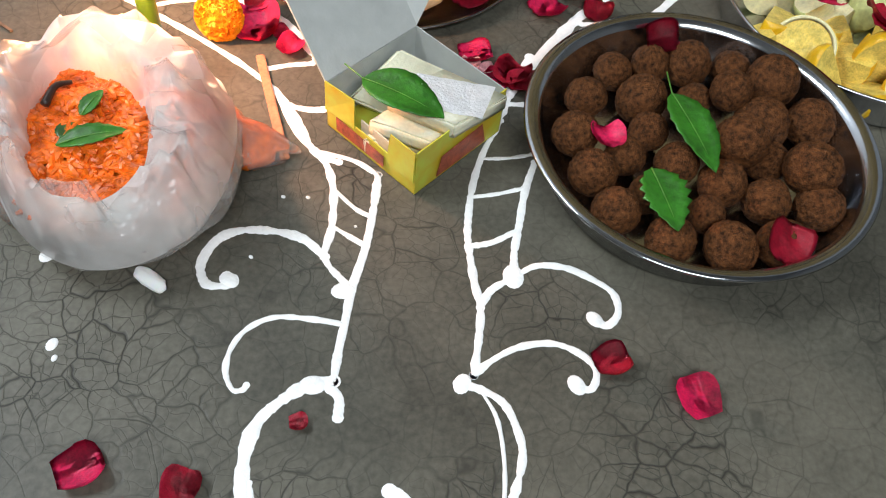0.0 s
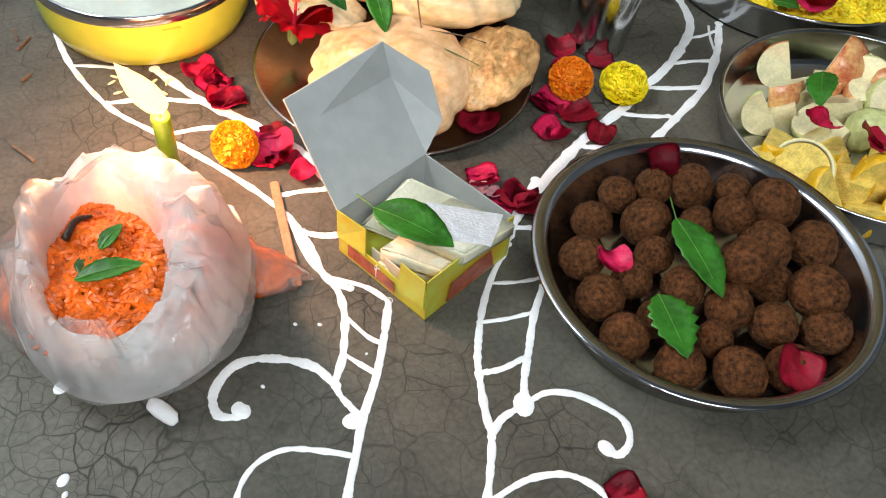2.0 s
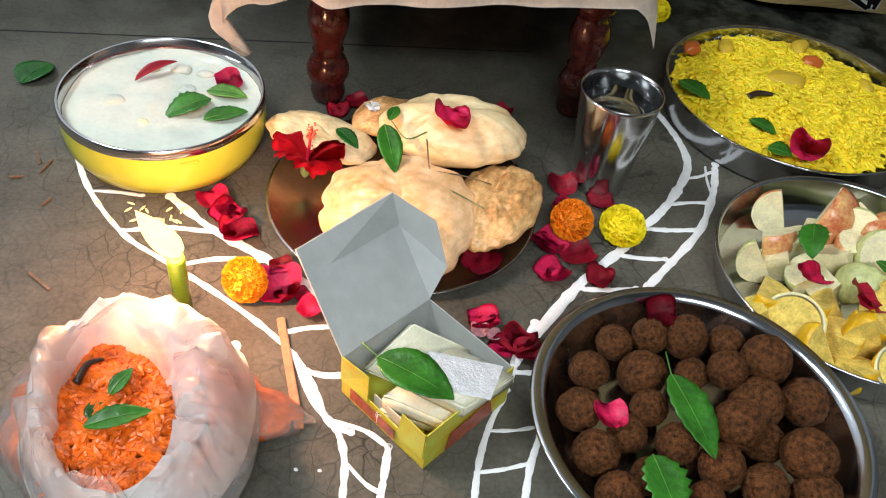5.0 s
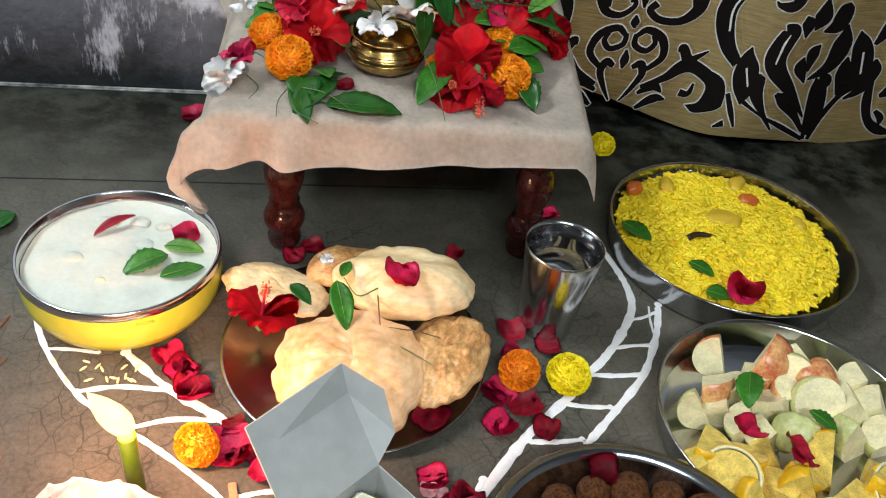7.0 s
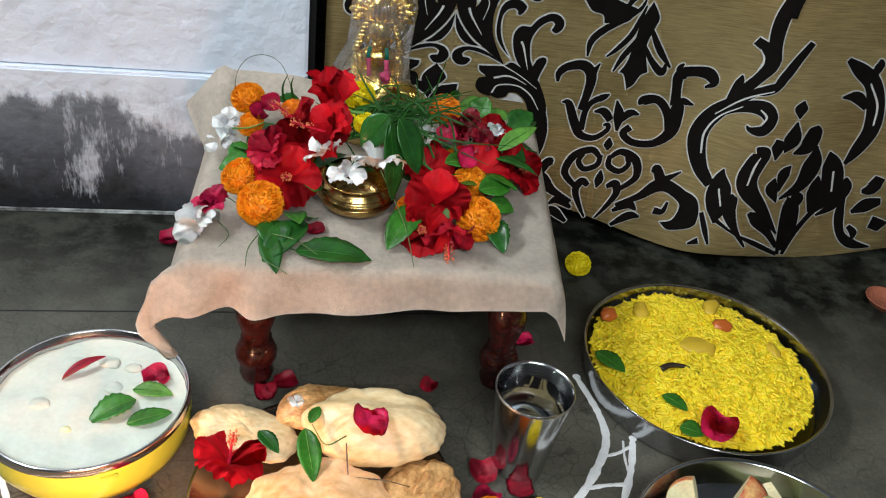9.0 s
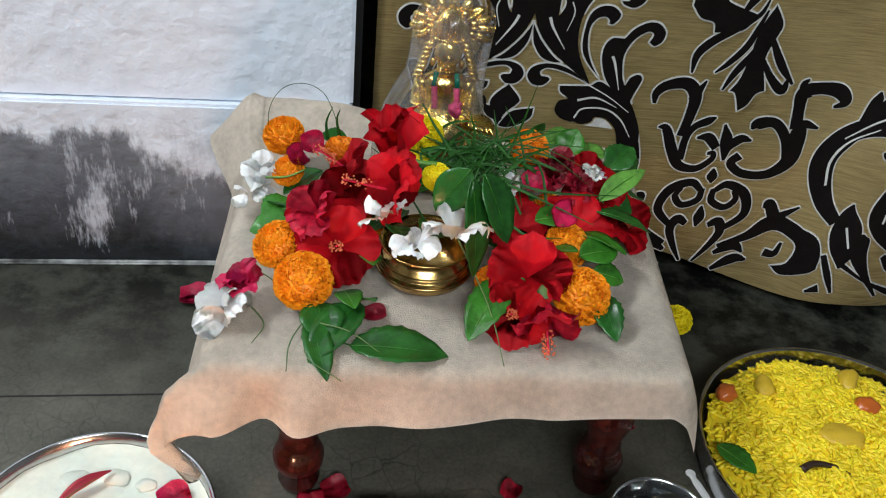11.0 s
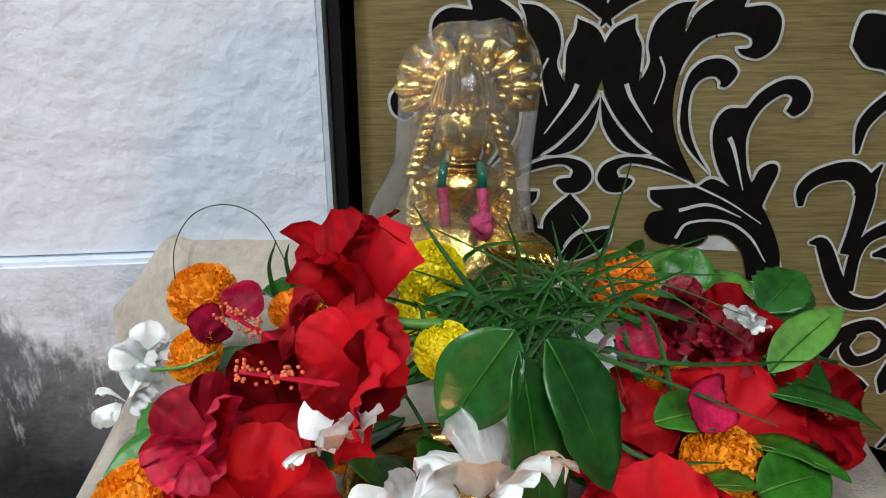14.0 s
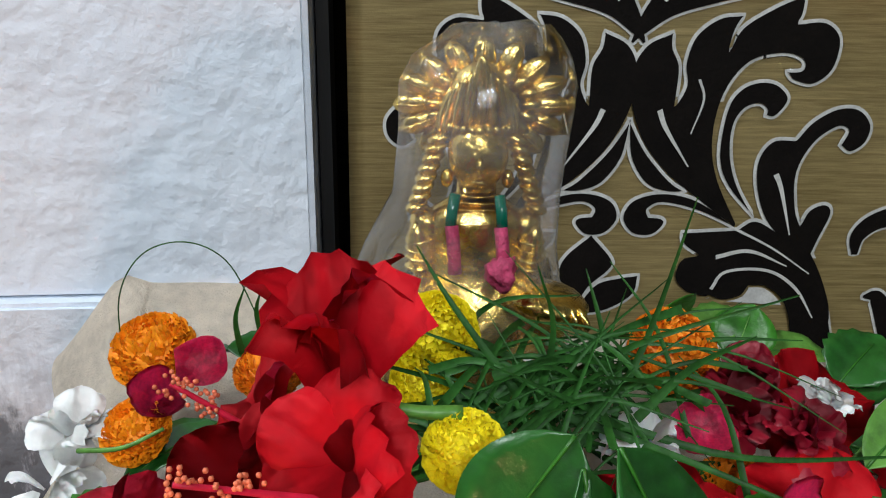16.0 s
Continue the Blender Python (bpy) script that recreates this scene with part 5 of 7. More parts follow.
for x0, y0 in ((-0.137, -0.130), (0.139, -0.130), (-0.137, 0.13), (0.139, 0.13)):
    part("leg", lathe(LEG, 32), DARKWOOD, STOOL, m=pose(x0, y0, 0))


def smooth(a, b, t):
    t = max(0.0, min(1.0, (t - a) / (b - a)))
    return t * t * (3 - 2 * t)


def towel():
    """The towel lies over the stool, hangs a little in front with long corner points, and is bunched up against the wall."""
    FL, FR, BR, BL = Vector((-0.125, 0.788, 0.2035)), Vector((0.226, 0.819, 0.2035)), Vector((0.226, 1.175, 0.2035)), Vector((-0.162, 1.158, 0.2035))
    ux, vy = (FR - FL).normalized(), Vector((-0.09, -1, 0)).normalized()
    bm = bmesh.new()
    na, nb = 90, 84
    g = []
    for i in range(na + 1):
        row = []
        a = -0.14 + 1.27 * i / na
        for j in range(nb + 1):
            b = 1.17 * j / nb
            ca, cb = max(0, min(1, a)), min(1, b)
            p = BL.lerp(BR, ca).lerp(FL.lerp(FR, ca), cb)
            ef = max(0, b - 1) / 0.17 * (0.060 - 0.022 * ca)
            es = max(0, -a) * 0.36 + max(0, a - 1) * 0.26
            left = a < 0.5
            side = -ux if left else ux
            out = 0.0
            if ef or es:
                r = 0.010
                e = math.hypot(ef, es)
                if left and e > 0.056:
                    ef, es = ef * 0.056 / e, es * 0.056 / e
                    e = 0.056
                corner = min(ef, es)
                drop = max(0, e - r * 0.6) + (0.062 * smooth(0.0, 0.036, es) * smooth(0.0, 0.045, ef) if left else corner * 0.9)
                p = p + vy * (ef * 0.28 + min(ef, r) * 0.6) + side * (es * 0.40 + min(es, r) * 0.6 + corner * (0.05 if left else 0.25) + (0.022 * smooth(0.0, 0.02, corner) - 0.042 * smooth(0.022, 0.045, corner)) * left) + vy * (0.010 * math.sin(a * 34 + 0.9) * smooth(0.01, 0.05, ef) * smooth(0.34, 0.1, a))
                p.z -= drop * 0.96 + 0.002 * min(1, e / 0.004)
            # soft waves, stronger on the hanging part
            w = 0.0016 + 0.005 * min(1, (ef + es) / 0.03)
            q = Vector((p.x * 16, p.y * 9, p.z * 8))
            p = p + vy * (w * noise.noise(q) * (1 if ef else 0.2)) + Vector((0, 0, 0.0012 * noise.noise(q * 1.7 + Vector((4, 0, 0)))))
            # hump against the wall at the back corner
            hump = smooth(0.20, 0.0, cb) * smooth(0.62, 0.15, ca)
            p.z += 0.030 * hump * (1 - 0.4 * smooth(0.0, -0.14, a))
            if left and es:
                k = smooth(0.25, 0.0, cb)
                p += Vector((-0.030 * k * es / 0.05, -0.012 * k, 0.012 * k))
            p.z = max(p.z, 0.2015) if 0 <= a <= 1 and b <= 1 else p.z
            row.append(bm.verts.new(p))
        g.append(row)
    for r0, r1 in zip(g, g[1:]):
        for j in range(nb):
            bm.faces.new((r0[j], r1[j], r1[j + 1], r0[j + 1]))
    bmesh.ops.solidify(bm, geom=bm.faces[:], thickness=-0.0022)
    return bm


single("towel", towel(), TOWEL, "beige terry towel spread over the low stool", "towel")


# ---- curtain ----
def curtain_material():
    m = mat("gold_brown_weave", (0.22, 0.155, 0.065), 0.5)
    nt = m.node_tree
    b = nt.nodes["Principled BSDF"]
    tc = nt.nodes.new("ShaderNodeTexCoord")
    mp = nt.nodes.new("ShaderNodeMapping")
    mp.inputs["Scale"].default_value = (26, 26, 620)
    nt.links.new(tc.outputs["Object"], mp.inputs[0])
    n = node(nt, "ShaderNodeTexNoise", Scale=1.0, Detail=5.0, Roughness=0.7)
    nt.links.new(mp.outputs[0], n.inputs["Vector"])
    big = node(nt, "ShaderNodeTexNoise", Scale=5.0, Detail=3.0)
    nt.links.new(tc.outputs["Object"], big.inputs["Vector"])
    ramp = nt.nodes.new("ShaderNodeValToRGB")
    e = ramp.color_ramp.elements
    e[0].position, e[0].color = 0.33, (0.19, 0.125, 0.034, 1)
    e[1].position, e[1].color = 0.68, (0.66, 0.51, 0.23, 1)
    add = nt.nodes.new("ShaderNodeMath")
    add.operation = "MULTIPLY_ADD"
    add.inputs[1].default_value = 0.45
    sc = nt.nodes.new("ShaderNodeMath")
    sc.operation = "MULTIPLY"
    sc.inputs[1].default_value = 0.55
    nt.links.new(n.outputs["Fac"], sc.inputs[0])
    nt.links.new(big.outputs["Fac"], add.inputs[0])
    nt.links.new(sc.outputs[0], add.inputs[2])
    nt.links.new(add.outputs[0], ramp.inputs[0])
    nt.links.new(ramp.outputs[0], b.inputs["Base Color"])
    b.inputs["Sheen Weight"].default_value = 0.08
    bp = node(nt, "ShaderNodeBump", Strength=0.25, Distance=0.001)
    nt.links.new(n.outputs["Fac"], bp.inputs["Height"])
    nt.links.new(bp.outputs[0], b.inputs["Normal"])
    return m


WEAVE = curtain_material()
DAMASK = mat("black_damask_weave", (0.0045, 0.0032, 0.0026), 0.8, var=0.4, scale=60, bump=0.3, bump_scale=500, spec=0.12)
OUTLINE = mat("silver_grey_outline_weave", (0.55, 0.55, 0.53), 0.5, var=0.2, scale=90)


def drape(u, v):
    """The curtain's surface: u along the doorway, v up. It billows into the room low down on one side."""
    b = 0.072 * math.exp(-((u - 0.60) / 0.17) ** 2) * smooth(0.42, -0.05, v) + 0.010 * math.sin((u - 0.52) * 26) * smooth(0.30, 0.60, u)
    b += 0.004 * noise.noise(Vector((u * 9, v * 1.5, 2.0)))
    return Vector((u - 0.45 * b, 1.195 + 0.08 * (u + 0.05) - b, v + 0.55 * max(b, 0)))


CURTAIN = thing("curtain", "gold-brown door curtain with black damask scrolls", "curtain")
bm = bmesh.new()
nu, nv = 130, 90
g = []
for i in range(nu + 1):
    u = -0.05 + 1.28 * i / nu
    lo = 0.05 - 0.07 * smooth(0.25, 0.55, u) + 0.03 * smooth(0.7, 0.9, u) if u < 2 else 0
    g.append([bm.verts.new(drape(u, lo + (2.05 - lo) * (j / nv) ** 1.7)) for j in range(nv + 1)])
for a, b in zip(g, g[1:]):
    for j in range(nv):
        bm.faces.new((a[j], b[j], b[j + 1], a[j + 1]))
bmesh.ops.solidify(bm, geom=bm.faces[:], thickness=0.0012)
part("curtain_cloth", bm, WEAVE, CURTAIN)


def ribbon(pts, wider, lift):
    line = spline(pts, 9)
    bm = bmesh.new()
    rows, n = [], len(line)
    for i, p in enumerate(line):
        d = line[min(i + 1, n - 1)] - line[max(i - 1, 0)]
        d = Vector((d.x, d.y, 0)).normalized()
        s = Vector((-d.y, d.x, 0))
        w = max(p.z, 0.0008) / 2 + wider
        row = []
        for k in (-1, -0.5, 0, 0.5, 1):
            q = p + s * (w * k) + d * ((-wider if i == 0 else wider if i == n - 1 else 0) * (1 - 0.6 * abs(k)))
            row.append(bm.verts.new(drape(q.x, q.y) + Vector((0, -lift, 0))))
        rows.append(row)
    for a, b in zip(rows, rows[1:]):
        for j in range(4):
            bm.faces.new((a[j], a[j + 1], b[j + 1], b[j]))
    return bm


SCROLLS = []


def scroll(pts, axis=None):
    """One damask stroke, (u, v, width) along its middle, and its mirror image about an upright axis."""
    for q in [pts] + ([[(2 * axis - u, v, w) for u, v, w in pts]] if axis else []):
        if min(u for u, v, w in q) > -0.04:
            part("scroll_outline", ribbon(q, 0.0017, 0.0010 + 0.00002 * (len(SCROLLS) % 7)), OUTLINE, CURTAIN)
            part("scroll", ribbon(q, 0.0, 0.0017 + 0.00004 * (len(SCROLLS) % 9)), DAMASK, CURTAIN)
            SCROLLS.append(1)


def closed_line(pts):
    """A closed outline, smooth but for the points marked as tips."""
    k = next(i for i, p in enumerate(pts) if len(p) > 2)
    pts = pts[k:] + pts[:k + 1]
    out, run = [], [pts[0]]
    for p in pts[1:]:
        run.append(p)
        if len(p) > 2:
            q = [(a[0], a[1], 0) for a in run]
            out += (spline(q, 5) if len(q) > 2 else [Vector(a) for a in q])[:-1]
            run = [p]
    return out


def fill(line, wider, lift):
    n = len(line)
    area = sum(a.x * b.y - b.x * a.y for a, b in zip(line, line[1:] + line[:1]))
    bm = bmesh.new()
    vs = []
    for i, p in enumerate(line):
        d = (line[(i + 1) % n] - line[i - 1]).normalized()
        vs.append(bm.verts.new(p + Vector((d.y, -d.x, 0)) * (wider if area > 0 else -wider)))
    es = [bm.edges.new((vs[i], vs[(i + 1) % n])) for i in range(n)]
    bmesh.ops.triangle_fill(bm, edges=es, use_beauty=True)
    for _ in range(2):
        bmesh.ops.subdivide_edges(bm, edges=[e for e in bm.edges if e.calc_length() > 0.012], cuts=1)
        bmesh.ops.triangulate(bm, faces=bm.faces[:])
    for v in bm.verts:
        v.co = drape(v.co.x, v.co.y) + Vector((0, -lift, 0))
    for f in bm.faces:
        f.smooth = True
    return bm


def solid_leaf(pts, axis=None):
    """One filled damask leaf with a grey edge, and its mirror image."""
    for q in [pts] + ([[(2 * axis - p[0],) + tuple(p[1:]) for p in pts]] if axis else []):
        if min(p[0] for p in q) > -0.045:
            line = closed_line(q)
            k = len(SCROLLS) % 9
            part("scroll_outline", fill(line, 0.0014, 0.0012 + 0.00003 * k), OUTLINE, CURTAIN)
            part("scroll", fill(line, -0.0006, 0.0020 + 0.00004 * k), DAMASK, CURTAIN)
            SCROLLS.append(1)


def pale_slit(pts, axis=None):
    for q in [pts] + ([[(2 * axis - u, v, w) for u, v, w in pts]] if axis else []):
        if min(u for u, v, w in q) > -0.04:
            part("scroll_vein", ribbon(q, 0.0, 0.0031), OUTLINE, CURTAIN)


LEAFAGE, SLITS = [], []


def leafage(*pts):
    LEAFAGE.append(pts)
    solid_leaf(list(pts), 0.1155)


def slit(*pts):
    SLITS.append(pts)
    pale_slit(list(pts), 0.1155)


# leaf motif beside the statue, mirrored about its stem
LEAF_MOTIF = []


def motif(*pts):
    LEAF_MOTIF.append(pts)
    scroll(list(pts), 0.1155)


leafage((0.187, 0.26, 1), (0.162, 0.278), (0.139, 0.296), (0.123, 0.316), (0.114, 0.34), (0.114, 0.357), (0.121, 0.37), (0.135, 0.377, 1), (0.136, 0.368), (0.141, 0.357), (0.141, 0.335, 1), (0.146, 0.347), (0.144, 0.36), (0.148, 0.375), (0.16, 0.385), (0.174, 0.387, 1), (0.17, 0.379), (0.168, 0.367, 1), (0.174, 0.38), (0.19, 0.391), (0.207, 0.399, 1), (0.207, 0.389), (0.205, 0.383, 1), (0.221, 0.384), (0.231, 0.375), (0.23, 0.358), (0.22, 0.349), (0.208, 0.351), (0.203, 0.356, 1), (0.212, 0.357), (0.211, 0.363), (0.199, 0.366), (0.181, 0.361), (0.169, 0.343), (0.166, 0.317), (0.172, 0.292), (0.188, 0.263, 1))
leafage((0.115, 0.328, 1), (0.116, 0.316), (0.119, 0.302), (0.129, 0.288), (0.142, 0.283), (0.154, 0.283, 1), (0.143, 0.29), (0.128, 0.306), (0.119, 0.32))
leafage((0.188, 0.26, 1), (0.172, 0.272), (0.155, 0.28), (0.137, 0.282), (0.122, 0.277), (0.117, 0.266), (0.124, 0.256), (0.136, 0.255), (0.143, 0.262), (0.141, 0.266), (0.133, 0.267, 1), (0.132, 0.272), (0.141, 0.276), (0.163, 0.271))
leafage((0.199, 0.266, 1), (0.179, 0.287), (0.171, 0.306), (0.172, 0.334), (0.179, 0.346), (0.19, 0.35), (0.2, 0.348), (0.207, 0.34), (0.201, 0.33), (0.195, 0.33, 1), (0.195, 0.334), (0.19, 0.337), (0.182, 0.334), (0.177, 0.324), (0.178, 0.306), (0.185, 0.287))
leafage((0.189, 0.259, 1), (0.172, 0.258), (0.155, 0.257, 1), (0.157, 0.249), (0.167, 0.242, 1), (0.157, 0.239), (0.154, 0.227), (0.162, 0.217), (0.176, 0.213, 1), (0.178, 0.214), (0.187, 0.211), (0.198, 0.214), (0.202, 0.221, 1), (0.214, 0.22), (0.227, 0.208), (0.234, 0.187), (0.235, 0.166, 1), (0.247, 0.166, 1), (0.258, 0.183), (0.258, 0.204), (0.248, 0.228), (0.237, 0.246, 1), (0.219, 0.255), (0.2, 0.265))
leafage((0.238, 0.24, 1), (0.241, 0.252), (0.246, 0.27), (0.241, 0.276), (0.232, 0.272), (0.228, 0.262, 1), (0.223, 0.274), (0.22, 0.296), (0.227, 0.314), (0.239, 0.324), (0.246, 0.322), (0.243, 0.313, 1), (0.25, 0.309), (0.258, 0.315), (0.259, 0.326), (0.25, 0.335), (0.237, 0.335), (0.224, 0.327), (0.216, 0.316, 1), (0.202, 0.315), (0.195, 0.303), (0.197, 0.285), (0.206, 0.265), (0.222, 0.249))
slit((0.153, 0.351, 0.0016), (0.157, 0.339, 0.0013), (0.152, 0.319, 0.0007))
slit((0.132, 0.333, 0.0033), (0.137, 0.322, 0.0026), (0.153, 0.299, 0.0007))
slit((0.207, 0.295, 0.0033), (0.212, 0.285, 0.0026), (0.222, 0.256, 0.0007))
slit((0.178, 0.241, 0.0029), (0.199, 0.245, 0.0023), (0.224, 0.235, 0.0007))
slit((0.178, 0.219, 0.0025), (0.186, 0.231, 0.002), (0.212, 0.232, 0.002), (0.232, 0.22, 0.002), (0.247, 0.199, 0.0007))
slit((0.187, 0.26, 0.0016), (0.213, 0.247, 0.0013), (0.239, 0.23, 0.0007))
motif((0.116, 0.375, 0.002), (0.132, 0.39, 0.009), (0.156, 0.399, 0.012), (0.191, 0.406, 0.01))
motif((0.126, 0.395, 0.0095), (0.119, 0.383, 0.008), (0.112, 0.371, 0.0013))
motif((0.247, 0.200, 0.020), (0.255, 0.165, 0.022), (0.252, 0.13, 0.019), (0.24, 0.103, 0.010))
solid_leaf([(0.099, 0.255, 1), (0.084, 0.241), (0.08, 0.229), (0.086, 0.211), (0.092, 0.202, 1), (0.1, 0.219), (0.112, 0.231), (0.113, 0.239)])
solid_leaf([(0.092, 0.203, 1), (0.104, 0.221), (0.118, 0.226), (0.131, 0.228, 1), (0.129, 0.215), (0.116, 0.205), (0.102, 0.201)])
scroll([(0.096, 0.21, 0.004), (0.084, 0.219, 0.013), (0.07, 0.229, 0.002)])
# paired scrolls low down, on both sides of their axis
scroll([(0.385, 0.183, 0.0120), (0.377, 0.172, 0.0104), (0.395, 0.159, 0.0105), (0.425, 0.160, 0.0123), (0.445, 0.179, 0.0191), (0.445, 0.205, 0.0222), (0.447, 0.227, 0.0135), (0.466, 0.224, 0.0026)])
scroll([(0.443, 0.183, 0.0139), (0.432, 0.209, 0.0119), (0.414, 0.227, 0.0117), (0.394, 0.225, 0.0150), (0.388, 0.218, 0.0033)])
scroll([(0.440, 0.222, 0.0152), (0.435, 0.247, 0.0132), (0.434, 0.268, 0.0163), (0.453, 0.274, 0.0147), (0.474, 0.272, 0.0166), (0.486, 0.259, 0.0118), (0.474, 0.252, 0.0034)])
scroll([(0.439, 0.260, 0.0131), (0.431, 0.276, 0.0097), (0.435, 0.284, 0.0024)])
scroll([(0.266, 0.243, 0.0036), (0.266, 0.256, 0.0096), (0.277, 0.266, 0.0118), (0.298, 0.269, 0.0142), (0.311, 0.255, 0.0144), (0.311, 0.229, 0.0123), (0.307, 0.204, 0.0101)])
scroll([(0.309, 0.249, 0.0121), (0.314, 0.263, 0.0083), (0.319, 0.274, 0.0018)])
scroll([(0.278, 0.214, 0.0019), (0.288, 0.212, 0.0100), (0.301, 0.186, 0.0129), (0.314, 0.166, 0.0118), (0.336, 0.162, 0.0092), (0.352, 0.175, 0.0078), (0.352, 0.184, 0.0065), (0.345, 0.183, 0.0039)])
scroll([(0.314, 0.173, 0.0091), (0.314, 0.202, 0.0089), (0.321, 0.217, 0.0087), (0.335, 0.225, 0.0099), (0.343, 0.230, 0.0025)])
scroll([(0.366, 0.191, 0.0102), (0.379, 0.204, 0.0118), (0.393, 0.203, 0.0025)], 0.3599)
scroll([(0.368, 0.133, 0.0071), (0.383, 0.143, 0.0106), (0.407, 0.131, 0.0125), (0.415, 0.104, 0.0109), (0.398, 0.084, 0.0083), (0.389, 0.078, 0.0037)], 0.3599)
scroll([(0.367, 0.136, 0.0071), (0.369, 0.119, 0.0090), (0.387, 0.111, 0.0090), (0.398, 0.123, 0.0081), (0.392, 0.135, 0.0044)], 0.3599)
scroll([(0.374, 0.084, 0.0074), (0.386, 0.090, 0.0128), (0.392, 0.074, 0.0111), (0.381, 0.049, 0.0075), (0.368, 0.028, 0.0029)], 0.3599)
scroll([(0.395, 0.054, 0.0056), (0.428, 0.071, 0.0130), (0.453, 0.092, 0.0221), (0.481, 0.087, 0.0148), (0.506, 0.076, 0.0037)], 0.3599)
scroll([(0.457, 0.095, 0.0165), (0.442, 0.120, 0.0126), (0.437, 0.113, 0.0036)], 0.3599)
scroll([(0.459, 0.102, 0.0128), (0.481, 0.117, 0.0027)], 0.3599)
scroll([(0.457, 0.049, 0.0113), (0.471, 0.048, 0.0094), (0.475, 0.065, 0.0037)], 0.3599)
scroll([(0.393, 0.043, 0.0057), (0.415, 0.056, 0.0150), (0.430, 0.047, 0.0028)], 0.3599)
scroll([(0.396, 0.018, 0.0058), (0.420, 0.036, 0.0152), (0.438, 0.036, 0.0038)], 0.3599)
solid_leaf([(0.460, 0.083, 1), (0.485, 0.089), (0.515, 0.077), (0.528, 0.054), (0.530, 0.030, 1), (0.519, 0.022), (0.489, 0.017), (0.471, 0.030, 1), (0.490, 0.036), (0.494, 0.061), (0.475, 0.077)], 0.3599)
scroll([(0.367, 0.175, 0.0034), (0.364, 0.199, 0.0152), (0.356, 0.222, 0.0025)])
scroll([(0.359, 0.164, 0.0026), (0.360, 0.153, 0.0131), (0.361, 0.144, 0.0026)])
scroll([(0.359, 0.111, 0.0027), (0.360, 0.095, 0.0137), (0.359, 0.081, 0.0028)])
# leafy stalk on the billowing part
scroll([(0.530, 0.099, 0.0141), (0.507, 0.126, 0.0205), (0.491, 0.160, 0.0267), (0.488, 0.188, 0.0299), (0.501, 0.213, 0.0288), (0.526, 0.233, 0.0193), (0.555, 0.250, 0.0121), (0.581, 0.262, 0.0066)])
scroll([(0.495, 0.199, 0.0069), (0.520, 0.220, 0.0142), (0.549, 0.226, 0.0188), (0.572, 0.222, 0.0219), (0.585, 0.207, 0.0192), (0.579, 0.190, 0.0185), (0.561, 0.190, 0.0086), (0.553, 0.196, 0.0019)])
scroll([(0.504, 0.222, 0.0063), (0.530, 0.250, 0.0167), (0.548, 0.271, 0.0185), (0.558, 0.292, 0.0224), (0.544, 0.312, 0.0149), (0.525, 0.324, 0.0112)])
scroll([(0.515, 0.233, 0.0103), (0.521, 0.260, 0.0139), (0.522, 0.273, 0.0025)])
scroll([(0.532, 0.244, 0.0034), (0.571, 0.251, 0.0116), (0.583, 0.274, 0.0152), (0.593, 0.300, 0.0132), (0.604, 0.326, 0.0093)])
scroll([(0.556, 0.035, 0.0022), (0.554, 0.059, 0.0299), (0.547, 0.088, 0.0363), (0.542, 0.111, 0.0201), (0.543, 0.126, 0.0018)])
scroll([(0.616, -0.003, 0.0029), (0.592, 0.026, 0.0093), (0.574, 0.054, 0.0192), (0.569, 0.078, 0.0195), (0.569, 0.086, 0.0020)])
scroll([(0.672, -0.014, 0.0065), (0.630, 0.004, 0.0081), (0.592, 0.020, 0.0036), (0.557, 0.041, 0.0065)])
scroll([(0.658, 0.023, 0.0032), (0.620, 0.064, 0.0173), (0.592, 0.091, 0.0267), (0.582, 0.113, 0.0311), (0.586, 0.137, 0.0301), (0.591, 0.154, 0.0240), (0.580, 0.163, 0.0028)])
scroll([(0.667, -0.001, 0.0065), (0.646, 0.022, 0.0112), (0.621, 0.045, 0.0219), (0.603, 0.056, 0.0062)])
scroll([(0.638, 0.077, 0.0022), (0.624, 0.099, 0.0188), (0.623, 0.117, 0.0022)])
scroll([(0.636, 0.095, 0.0022), (0.634, 0.124, 0.0181), (0.640, 0.139, 0.0022)])
scroll([(0.613, 0.145, 0.0020), (0.610, 0.167, 0.0195), (0.604, 0.178, 0.0020)])
scroll([(0.622, 0.158, 0.0019), (0.627, 0.180, 0.0253), (0.625, 0.208, 0.0029)])
scroll([(0.626, 0.213, 0.0019), (0.623, 0.229, 0.0190), (0.623, 0.241, 0.0020)])
scroll([(0.636, 0.158, 0.0029), (0.653, 0.172, 0.0248), (0.657, 0.198, 0.0219), (0.658, 0.207, 0.0019)])
scroll([(0.641, 0.083, 0.0033), (0.666, 0.109, 0.0211), (0.672, 0.145, 0.0285), (0.668, 0.175, 0.0033)])
scroll([(0.673, -0.014, 0.0065), (0.664, 0.024, 0.0080), (0.659, 0.067, 0.0152), (0.666, 0.085, 0.0275), (0.659, 0.091, 0.0028)])
scroll([(0.675, -0.007, 0.0065), (0.676, 0.030, 0.0210), (0.670, 0.068, 0.0179), (0.667, 0.082, 0.0022)])
scroll([(0.681, -0.014, 0.0065), (0.687, 0.026, 0.0099), (0.702, 0.064, 0.0103), (0.718, 0.090, 0.0231), (0.714, 0.121, 0.0341), (0.702, 0.149, 0.0275), (0.692, 0.168, 0.0020)])
scroll([(0.696, 0.064, 0.0034), (0.695, 0.094, 0.0258), (0.691, 0.112, 0.0190), (0.689, 0.127, 0.0020)])
scroll([(0.710, 0.059, 0.0040), (0.731, 0.079, 0.0174), (0.736, 0.110, 0.0276), (0.735, 0.128, 0.0036)])
